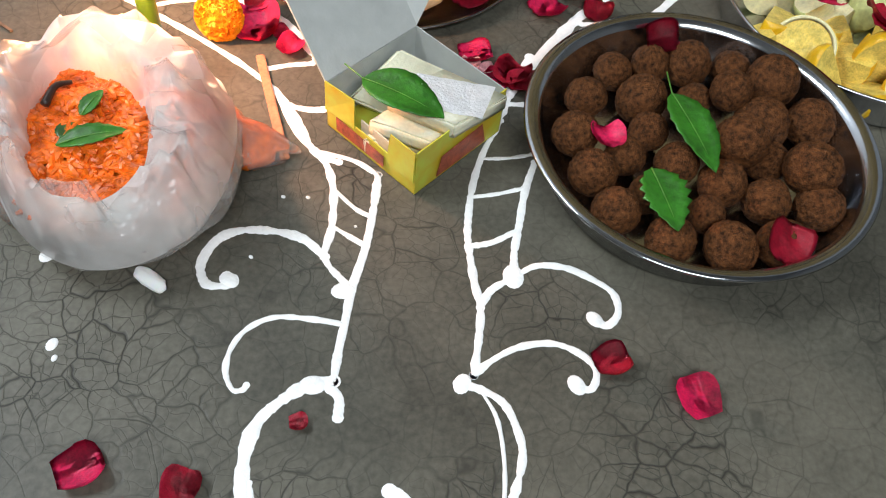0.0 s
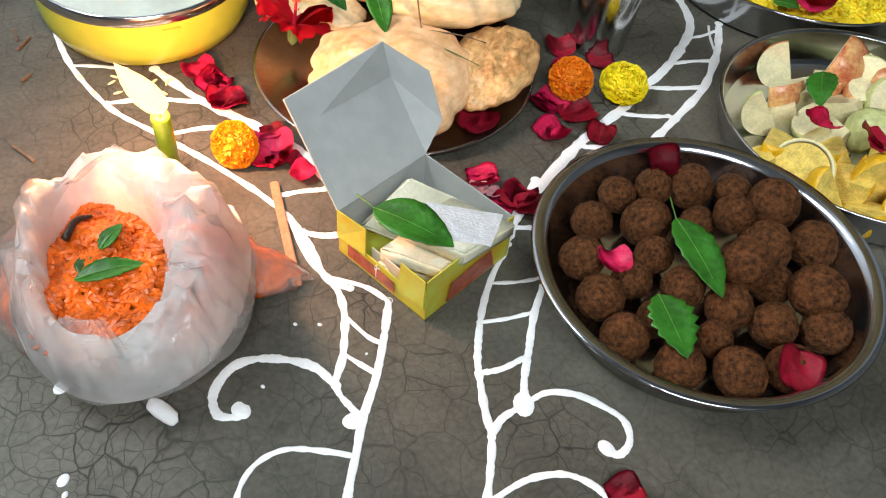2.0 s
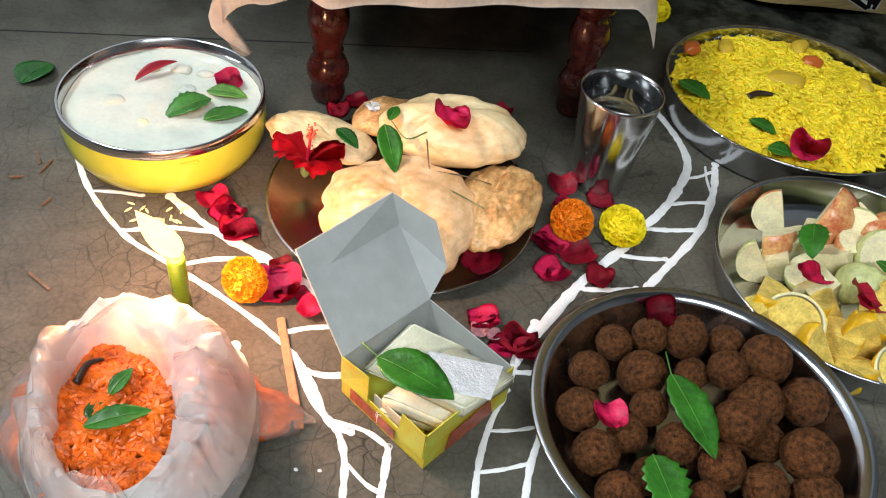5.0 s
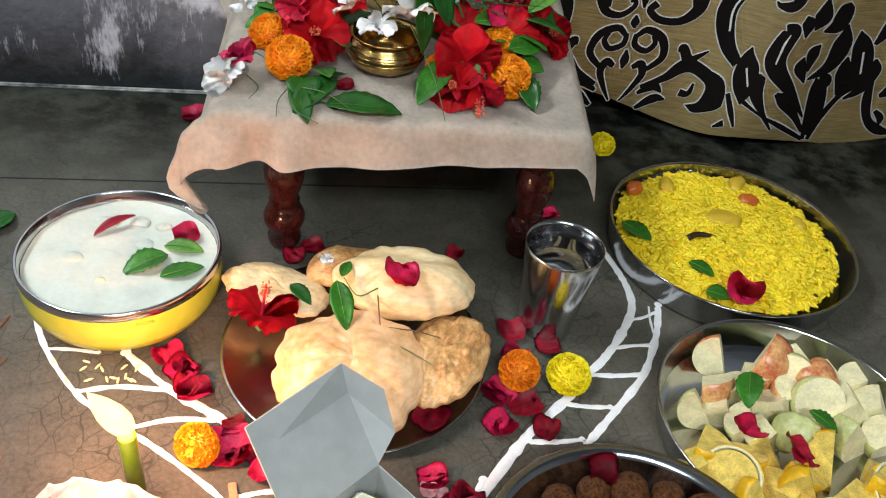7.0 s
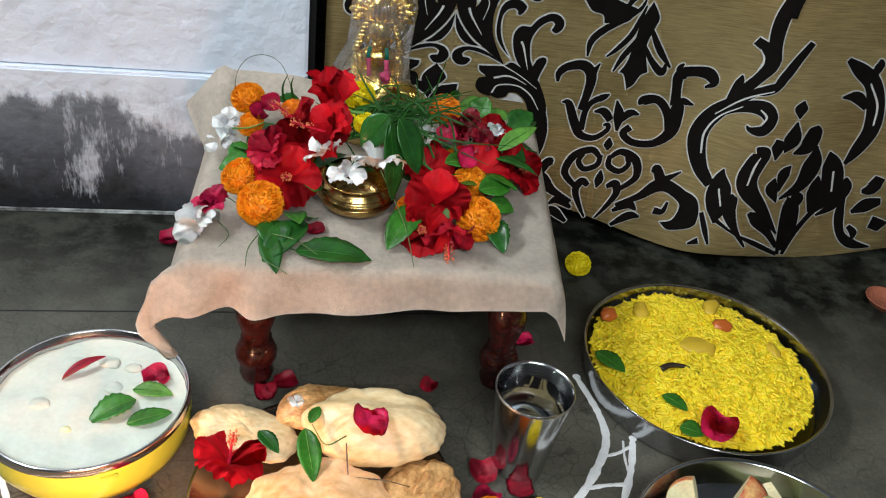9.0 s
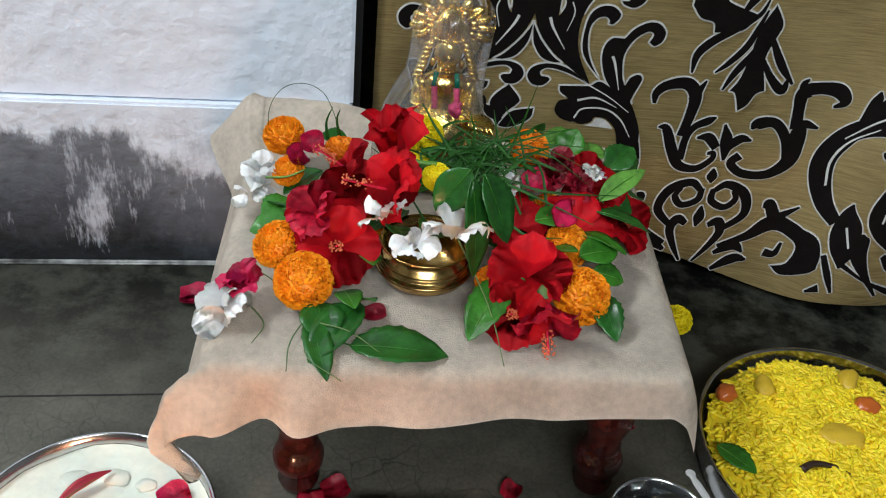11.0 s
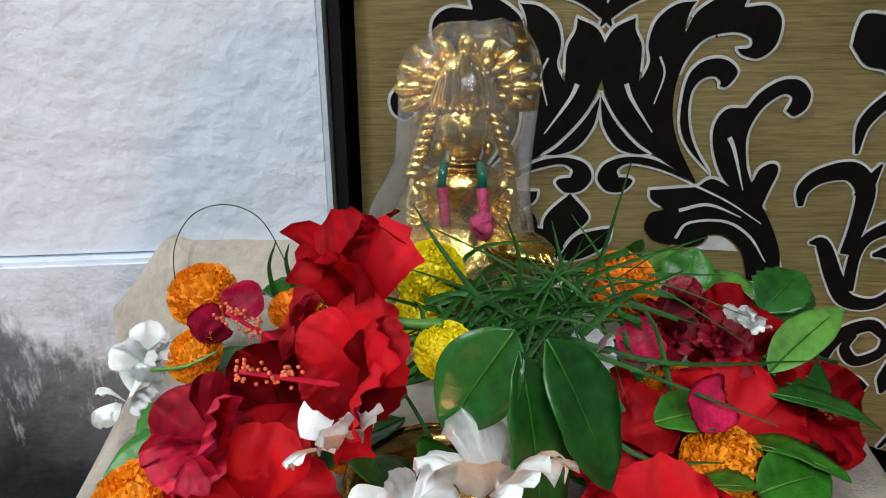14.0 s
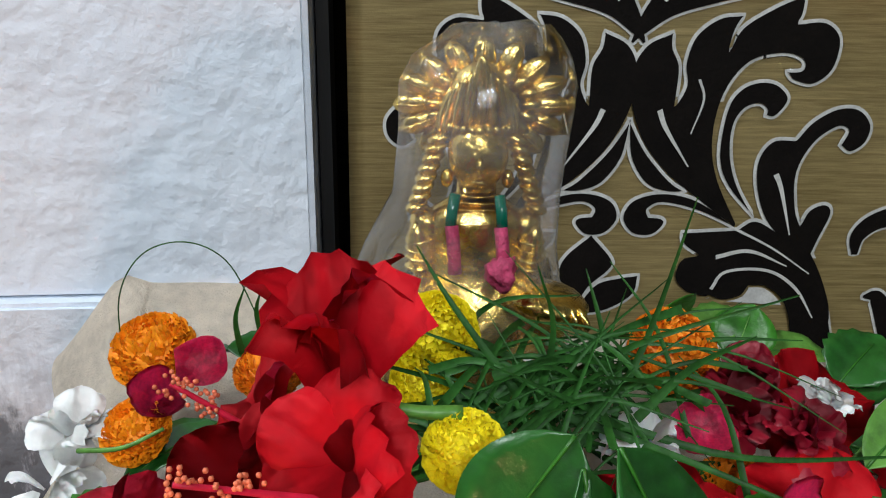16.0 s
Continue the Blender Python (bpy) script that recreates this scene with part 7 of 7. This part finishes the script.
marigold(-0.020, 0.945, 0.235, 0.018, MARI_DEEP, (20, 0, 0), "deep orange marigold under the red flowers", 1)
marigold(0.13, 0.985, 0.235, 0.018, MARI_DEEP, (0, 0, 0), "deep orange marigold under rose petals", 1)

# hibiscus
hibiscus(-0.050, 0.892, 0.238, (0.12, -0.72, 0.62), 0.037, HIB_DEEP, 1, 70, 0.45, "deep crimson open hibiscus with orange stamens")
hibiscus(-0.006, 0.905, 0.300, (-0.25, -0.75, 0.55), 0.026, HIB, 2, 62, 0, "large bright red hibiscus", spin=20)
hibiscus(-0.010, 0.930, 0.296, (-0.04, -0.12, 1.0), 0.054, HIB, 3, 14, 0, "large upright bright red hibiscus", spin=50, narrow=0.62)
hibiscus(0.000, 0.900, 0.290, (-0.80, -0.40, 0.38), 0.030, HIB, 4, 56, 1.75, "bright red hibiscus with a long pink stamen column", spin=10)
hibiscus(-0.040, 0.936, 0.258, (-0.30, -0.45, 0.80), 0.034, HIB_DEEP, 15, 60, 0, "bright red hibiscus under the upright one", spin=33)
hibiscus(-0.042, 0.965, 0.262, (-0.65, -0.15, 0.55), 0.034, HIB_DEEP, 5, 58, 1.25, "deep red hibiscus with orange stamens")
hibiscus(-0.064, 0.905, 0.258, (-0.45, -0.50, 0.65), 0.031, HIB_PINK, 6, 42, 0, "pinkish red folded hibiscus", spin=30)
hibiscus(0.106, 0.884, 0.232, (-0.10, -0.60, 0.80), 0.038, HIB, 7, 58, 0.0, "deep red upright hibiscus by the marigolds", spin=18)
hibiscus(0.117, 0.852, 0.232, (0.12, -0.80, -0.52), 0.036, HIB_PINK, 8, 46, 1.1, "pinkish red hibiscus facing down with green calyx")
hibiscus(0.098, 0.852, 0.216, (-0.35, -0.55, 0.6), 0.030, HIB_DEEP, 9, 68, 0.55, "dark red hibiscus lying on the towel")
hibiscus(0.196, 0.990, 0.222, (0.55, -0.45, 0.55), 0.034, HIB, 10, 60, 0.5, "red hibiscus at the towel's edge")
hibiscus(0.150, 0.960, 0.232, (0.0, -0.5, 0.8), 0.036, HIB_DEEP, 11, 70, 0, "deep red hibiscus under leaves")
hibiscus(0.092, 0.945, 0.240, (0.1, -0.4, 0.8), 0.034, HIB_DEEP, 12, 70, 0, "deep red hibiscus behind the pot")
hibiscus(0.168, 1.030, 0.236, (0.2, -0.4, 0.8), 0.034, HIB_DEEP, 13, 60, 0, "deep red hibiscus behind white petals")
# hibiscus and white flower on the puffed bread and plate
hibiscus(-0.070, 0.690, 0.034, (0.1, 0.25, 0.95), 0.040, HIB, 14, 66, 0.9, "bright red hibiscus on the plate of puffed bread", spin=15)
leaf(-0.045, 0.712, 0.060, -0.022, 0.690, 0.058, 0.016, LEAF_DARK, "dark green leaf beside the hibiscus", seed=31)
white_flower(-0.016, 0.757, 0.056, 0.011, 41, 4, "small white flower on the puffed bread")

# roses and rose petals on the towel
rose_bloom(0.126, 0.998, 0.258, 0.020, 1, 1, (0.1, -0.6, 0.7), "dark crimson rose bloom")
rose_bloom(0.150, 0.990, 0.256, 0.020, 2, 1, (0.2, -0.4, 0.8), "dark crimson rose bloom")
rose_bloom(0.138, 1.022, 0.262, 0.018, 4, 1, (0.1, -0.5, 0.8), "dark crimson rose bloom")
rose_bloom(-0.117, 0.854, 0.222, 0.020, 3, 0, (-0.2, -0.5, 0.8))
rose_petal(-0.092, 1.037, 0.250, 0.022, 20, 0, 1, (50, 0), "among the flowers")
rose_petal(-0.102, 1.006, 0.252, 0.022, 60, 0, 2, (45, 10), "among the flowers")
rose_petal(0.133, 0.942, 0.258, 0.024, 40, 0, 0, (55, 0), "among the flowers")
rose_petal(-0.013, 0.850, 0.206, 0.018, 10, 1, 3, (10, 0), "on the towel")
rose_petal(0.112, 0.985, 0.262, 0.022, 20, 0, 3, (40, -10), "among the flowers")

# white flowers
white_flower(-0.134, 1.002, 0.232, 0.022, 1, 7, "crumpled white flower on the towel's edge")
white_flower(-0.140, 0.985, 0.220, 0.020, 2, 6)
white_flower(-0.128, 0.836, 0.210, 0.026, 3, 8, "white flower beneath a small rose")
white_flower(-0.011, 0.888, 0.272, 0.022, 4, 7, "white flower in the brass pot")
white_flower(0.012, 0.862, 0.266, 0.021, 5, 7, "white flower drooping from the brass pot")
white_flower(0.040, 0.860, 0.282, 0.027, 6, 7, "large white flower in the brass pot")
white_flower(0.171, 1.016, 0.252, 0.017, 7, 6, "white flower among dark roses")
white_flower(0.084, 0.967, 0.262, 0.019, 8, 6, "white flower under the grass")
white_flower(0.060, 1.035, 0.256, 0.014, 9, 5, "small white flower beside the statue")

# leaves on the towel and in the pot
T = "glossy green leaf lying on the towel"
leaf(-0.028, 0.812, 0.207, 0.046, 0.812, 0.2075, 0.040, LEAF_DARK, T, 0.10, seed=40, serrate=0.03, stem=0.012)
leaf(-0.026, 0.858, 0.212, -0.056, 0.792, 0.206, 0.034, LEAF_DARK, T, 0.12, seed=41, serrate=0.03)
leaf(-0.062, 0.838, 0.208, -0.040, 0.776, 0.206, 0.022, LEAF_DARK, T, 0.08, seed=42, serrate=0.02)
leaf(0.088, 0.880, 0.232, 0.060, 0.828, 0.210, 0.032, LEAF, T, 0.12, seed=43, serrate=0.06)
P = "broad green leaf standing in the brass pot"
leaf(0.049, 0.874, 0.332, 0.026, 0.868, 0.296, 0.029, LEAF_DARK, P, 0.10, roll=-50, seed=44, serrate=0.0)
leaf(0.050, 0.868, 0.328, 0.062, 0.858, 0.246, 0.026, LEAF_DARK, P, 0.10, seed=45, serrate=0.0, roll=8)
leaf(0.059, 0.876, 0.328, 0.084, 0.866, 0.276, 0.030, LEAF_DARK, P, 0.10, seed=46, serrate=0.0, roll=20)
leaf(0.046, 0.915, 0.262, 0.066, 0.900, 0.282, 0.022, LEAF, P, 0.10, seed=47, serrate=0.0)
F = "green leaf tucked among the flowers"
TUCKED = []


def tucked(a, w, mt):
    i = len(TUCKED)
    TUCKED.append(leaf(*a, w, mt, F, 0.14, roll=(i * 37) % 40 - 20, seed=50 + i, serrate=0.03 * (i % 3)))


tucked((0.150, 0.948, 0.236, 0.192, 0.925, 0.238), 0.030, LEAF)
tucked((0.162, 0.905, 0.228, 0.190, 0.905, 0.222), 0.024, LEAF)
tucked((0.165, 0.880, 0.226, 0.178, 0.842, 0.210), 0.024, LEAF_DARK)
tucked((0.172, 0.980, 0.252, 0.214, 1.012, 0.272), 0.022, LEAF_PALE)
tucked((0.112, 0.938, 0.252, 0.148, 0.952, 0.250), 0.026, LEAF)
tucked((0.128, 1.085, 0.246, 0.165, 1.095, 0.258), 0.030, LEAF_PALE)
tucked((0.155, 1.070, 0.250, 0.195, 1.065, 0.252), 0.028, LEAF_PALE)
tucked((0.185, 1.035, 0.240, 0.222, 1.075, 0.250), 0.030, LEAF_DARK)
tucked((0.195, 1.020, 0.240, 0.225, 1.035, 0.225), 0.028, LEAF_DARK)
tucked((0.168, 0.965, 0.250, 0.218, 0.958, 0.240), 0.022, LEAF_DARK)
tucked((-0.092, 0.938, 0.226, -0.128, 0.928, 0.222), 0.034, LEAF)
tucked((-0.026, 0.898, 0.228, -0.018, 0.872, 0.240), 0.020, LEAF)
tucked((-0.024, 0.866, 0.208, -0.014, 0.850, 0.222), 0.014, LEAF)
tucked((-0.062, 1.070, 0.238, -0.088, 1.062, 0.246), 0.022, LEAF_DARK)
tucked((-0.082, 1.072, 0.236, -0.105, 1.062, 0.244), 0.018, LEAF_DARK)
tucked((-0.095, 0.960, 0.226, -0.125, 0.975, 0.224), 0.020, LEAF_DARK)
tucked((0.118, 1.075, 0.250, 0.120, 1.050, 0.290), 0.016, LEAF)
tucked((0.005, 0.945, 0.245, -0.03, 0.915, 0.240), 0.024, LEAF_DARK)
tucked((0.10, 0.985, 0.24, 0.155, 0.965, 0.232), 0.030, LEAF_DARK)
tucked((0.05, 0.96, 0.235, 0.10, 0.925, 0.225), 0.034, LEAF_DARK)
tucked((-0.05, 0.97, 0.225, -0.10, 0.95, 0.215), 0.034, LEAF_DARK)
tucked((0.025, 0.955, 0.265, -0.012, 0.940, 0.262), 0.014, LEAF)
tucked((0.120, 0.885, 0.222, 0.090, 0.900, 0.240), 0.026, LEAF)
tucked((-0.070, 0.850, 0.208, -0.045, 0.838, 0.206), 0.024, LEAF_DARK)


for a, w, mt in (((-0.005, 0.912, 0.250, 0.004, 0.880, 0.262), 0.026, LEAF_DARK), ((0.030, 0.915, 0.250, 0.020, 0.885, 0.262), 0.028, LEAF), ((0.120, 0.912, 0.238, 0.145, 0.900, 0.252), 0.026, LEAF), ((0.150, 0.912, 0.238, 0.185, 0.930, 0.236), 0.028, LEAF),
                 ((0.175, 1.000, 0.248, 0.205, 0.985, 0.240), 0.026, LEAF_DARK), ((0.190, 1.050, 0.246, 0.215, 1.070, 0.262), 0.032, LEAF_DARK), ((0.150, 1.070, 0.246, 0.160, 1.085, 0.268), 0.030, LEAF), ((-0.080, 1.020, 0.232, -0.110, 0.985, 0.226), 0.028, LEAF_DARK),
                 ((-0.100, 0.975, 0.226, -0.122, 0.950, 0.224), 0.030, LEAF), ((-0.058, 0.850, 0.214, -0.046, 0.812, 0.208), 0.034, LEAF_DARK), ((-0.040, 0.868, 0.214, -0.028, 0.840, 0.222), 0.022, LEAF)):
    tucked(a, w, mt)


# ---- grass tuft ----
def grass_blade(bm, pts, w):
    line = spline(pts, 5)
    rows, n = [], len(line)
    for i, p in enumerate(line):
        d = (line[min(i + 1, n - 1)] - line[max(i - 1, 0)]).normalized()
        s = d.cross(Vector((0.2, -0.8, 0.6))).normalized() * w * (1 - 0.85 * (i / (n - 1)) ** 1.5)
        up = d.cross(s).normalized() * w * 0.35
        rows.append([bm.verts.new(p - s), bm.verts.new(p + up), bm.verts.new(p + s)])
    for a, b in zip(rows, rows[1:]):
        for j in range(2):
            bm.faces.new((a[j], a[j + 1], b[j + 1], b[j]))


tuft = thing("grass_tuft", "tuft of thin dark green grass before the statue", "grass")
rng = random.Random(77)
for i in range(140):
    bm = bmesh.new()
    a = rng.uniform(0, 6.283)
    c = Vector((0.058 + rng.gauss(0, 0.024), 0.985 + rng.gauss(0, 0.020), 0.268 + rng.uniform(-0.012, 0.018)))
    d = Vector((math.cos(a), 0.8 * math.sin(a), rng.uniform(-0.3, 0.75)))
    L = rng.uniform(0.025, 0.055)
    grass_blade(bm, [c - d * L * 0.7, c + Vector((0, 0, rng.uniform(0.002, 0.012))), c + d * L + Vector((0, 0, rng.uniform(-0.012, 0.006)))], rng.uniform(0.0007, 0.0019))
    part("grass_blade", bm, GRASS, tuft)
for pts in (((0.080, 0.985, 0.272), (0.092, 0.995, 0.300), (0.103, 1.000, 0.347)), ((0.045, 0.98, 0.275), (0.02, 0.99, 0.305), (0.005, 1.0, 0.325)), ((0.05, 0.98, 0.27), (0.055, 0.985, 0.30), (0.048, 0.985, 0.325)), ((0.06, 0.97, 0.275), (0.10, 0.95, 0.272), (0.16, 0.93, 0.258)),
            ((0.07, 0.97, 0.275), (0.12, 0.96, 0.268), (0.19, 0.975, 0.262)), ((0.04, 0.97, 0.27), (0.0, 0.96, 0.275), (-0.03, 0.95, 0.30)), ((0.05, 0.96, 0.27), (0.02, 0.93, 0.29), (-0.005, 0.92, 0.27)), ((0.06, 0.955, 0.27), (0.1, 0.92, 0.25), (0.13, 0.9, 0.262))):
    bm = bmesh.new()
    grass_blade(bm, pts, 0.0016)
    part("grass_blade", bm, GRASS, tuft)
sprig = thing("grass_sprig", "thin curved grass stem rising by the wall", "grass sprig")
for i, pts in enumerate((((-0.138, 1.06, 0.235), (-0.136, 1.06, 0.270), (-0.123, 1.06, 0.292), (-0.103, 1.06, 0.299), (-0.085, 1.06, 0.291), (-0.074, 1.06, 0.268), (-0.068, 1.06, 0.245)), ((-0.080, 1.06, 0.240), (-0.082, 1.058, 0.262), (-0.076, 1.056, 0.280)), ((-0.068, 1.06, 0.242), (-0.072, 1.058, 0.265), (-0.069, 1.056, 0.278)))):
    bm = bmesh.new()
    if i:
        grass_blade(bm, pts, 0.0016)
    else:
        tube(bm, spline(pts, 6), 0.00035, 5)
    part("grass_stem" if not i else "grass_blade", bm, GRASS, sprig)
strands = thing("grass_sprig", "thin dark stems lying on the towel", "grass sprig")
for pts in (((-0.055, 0.845, 0.209), (-0.06, 0.80, 0.208), (-0.03, 0.775, 0.206)), ((-0.06, 0.85, 0.21), (-0.072, 0.81, 0.208), (-0.07, 0.78, 0.206)), ((-0.125, 0.885, 0.214), (-0.105, 0.87, 0.222), (-0.09, 0.865, 0.215)), ((-0.06, 0.83, 0.212), (-0.03, 0.82, 0.214), (-0.005, 0.805, 0.209)),
            ((0.045, 0.89, 0.262), (0.075, 0.85, 0.225), (0.088, 0.805, 0.2065)), ((-0.11, 0.845, 0.210), (-0.095, 0.825, 0.209), (-0.10, 0.805, 0.207))):
    bm = bmesh.new()
    tube(bm, spline(pts, 6), 0.0008, 5, taper=0.5)
    part("grass_stem", bm, STEM, strands)

stalks = thing("flower_stalk", "cut green flower stalks lying among the flowers", "flower stalk")
for pts, r in ((((0.024, 0.912, 0.312), (0.012, 0.910, 0.313), (0.002, 0.912, 0.314)), 0.0022), (((0.165, 0.985, 0.244), (0.185, 1.000, 0.254), (0.206, 1.012, 0.264)), 0.0012), (((0.165, 0.985, 0.244), (0.180, 0.992, 0.236), (0.200, 0.985, 0.230)), 0.0011), (((-0.125, 0.985, 0.240), (-0.105, 0.980, 0.246), (-0.090, 0.985, 0.252)), 0.0011)):
    bm = bmesh.new()
    tube(bm, spline(pts, 6), r, 7, taper=0.3)
    part("stalk", bm, LEAF_PALE, stalks)

# ---- loose flowers, petals and bits on the floor ----
for i, (x, y, s, t, k) in enumerate(((-0.110, 0.183, 0.026, 30, 0), (-0.054, 0.176, 0.022, 80, 1), (0.194, 0.271, 0.024, 20, 1), (0.245, 0.250, 0.028, 110, 0), (0.005, 0.218, 0.011, 10, 1), (0.106, 0.541, 0.028, 10, 0), (0.135, 0.522, 0.030, 60, 1), (0.121, 0.513, 0.024, 150, 0),
                                  (-0.073, 0.556, 0.042, 100, 0), (-0.074, 0.578, 0.022, 10, 1), (-0.051, 0.549, 0.014, 40, 0), (-0.041, 0.534, 0.022, 60, 0), (0.115, 0.526, 0.014, 20, 2), (0.102, 0.530, 0.016, 90, 2), (0.144, 0.512, 0.026, 200, 1))):
    rose_petal(x, y, 0.0015, s, t, k, i, (6 * math.sin(i * 2), 5 * math.cos(i)))
for i, (x, y, s, t, k) in enumerate(((0.167, 0.608, 0.032, 40, 0), (0.166, 0.647, 0.034, 130, 0), (0.193, 0.633, 0.034, 20, 1), (0.211, 0.609, 0.026, 70, 1), (0.184, 0.735, 0.030, 100, 1), (0.222, 0.718, 0.028, 10, 1), (0.186, 0.700, 0.028, 50, 0), (-0.039, 0.839, 0.026, 30, 1),
                                  (0.241, 0.948, 0.028, 10, 0), (0.123, 0.855, 0.020, 60, 1), (-0.058, 0.822, 0.026, 100, 1), (-0.236, 1.093, 0.034, 10, 0), (-0.152, 0.656, 0.030, 120, 0), (-0.136, 0.638, 0.032, 60, 0), (-0.117, 0.612, 0.032, 20, 0), (-0.128, 0.622, 0.024, 90, 1))):
    rose_petal(x, y, 0.0015, s, t, k, i + 2, (8 * math.sin(i * 3), 6 * math.cos(i)))
marigold(0.186, 0.664, 0.020, 0.0205, MARI_DEEP, (35, 0, 0), "orange marigold lying on the floor among petals", 1)
marigold(0.237, 0.670, 0.015, 0.0225, MARI_YELLOW, (20, 0, 0), "yellow marigold lying on the floor by the white drawing", 2, squash=0.55)
marigold(-0.098, 0.545, 0.018, 0.020, MARI, (60, -30, 0), "orange marigold lying on the floor by the candle", 0)
marigold(0.330, 1.116, 0.016, 0.0185, MARI_YELLOW, (25, 0, 0), "yellow marigold bud lying on the floor", 1)
leaf(-0.395, 0.805, 0.003, -0.378, 0.850, 0.004, 0.038, LEAF_DARK, "green leaf lying alone on the floor", seed=80)
single("wood_stick", box_mesh(-0.0035, -0.055, 0.001, 0.0035, 0.055, 0.0035, 0.0008), mat("reddish_wood", (0.45, 0.19, 0.10), 0.6, var=0.3, scale=60), "flat reddish wooden stick on the floor", "wooden stick", pose(-0.047, 0.469, 0, 0, 0, 18))
lump("white_scrap", "small crumpled white scrap on the floor", "scrap", -0.100, 0.307, 0.004, 0.013, 0.006, 0.004, WHITE, 4, -30)
for i, (x, y, L, t) in enumerate(((-0.331, 0.691, 0.02, 120), (-0.319, 0.679, 0.022, 80), (-0.268, 0.534, 0.028, -35), (-0.339, 0.66, 0.012, 20), (-0.30, 0.63, 0.012, 70))):
    single("wood_splinter", box_mesh(-L / 2, -0.0013, 0.0006, L / 2, 0.0013, 0.0026, 0.0004), TWIG, "small dry wood splinter on the floor", "splinter", pose(x, y, 0, 0, 0, t), "splinters")
dish("clay_lamp", "small empty clay lamp on the floor by the curtain", 0.79, 1.115, [(0, 0.003), (0.02, 0.004), (0.028, 0.012), (0.030, 0.0125), (0.030, 0.011), (0.022, 0.001), (0, 0.0005)][::-1], mat("terracotta", (0.30, 0.09, 0.045), 0.8, var=0.3, scale=40), "clay lamp")
rng = random.Random(6)
for i in range(16):
    lump("rice_grain", "single dry rice grain on the floor by the bowl", "rice grain", -0.215 + rng.uniform(-0.05, 0.06), 0.628 + rng.uniform(-0.012, 0.014), 0.0016, 0.0042, 0.0012, 0.0011, PITH, i, rng.uniform(0, 180), "rice grains")
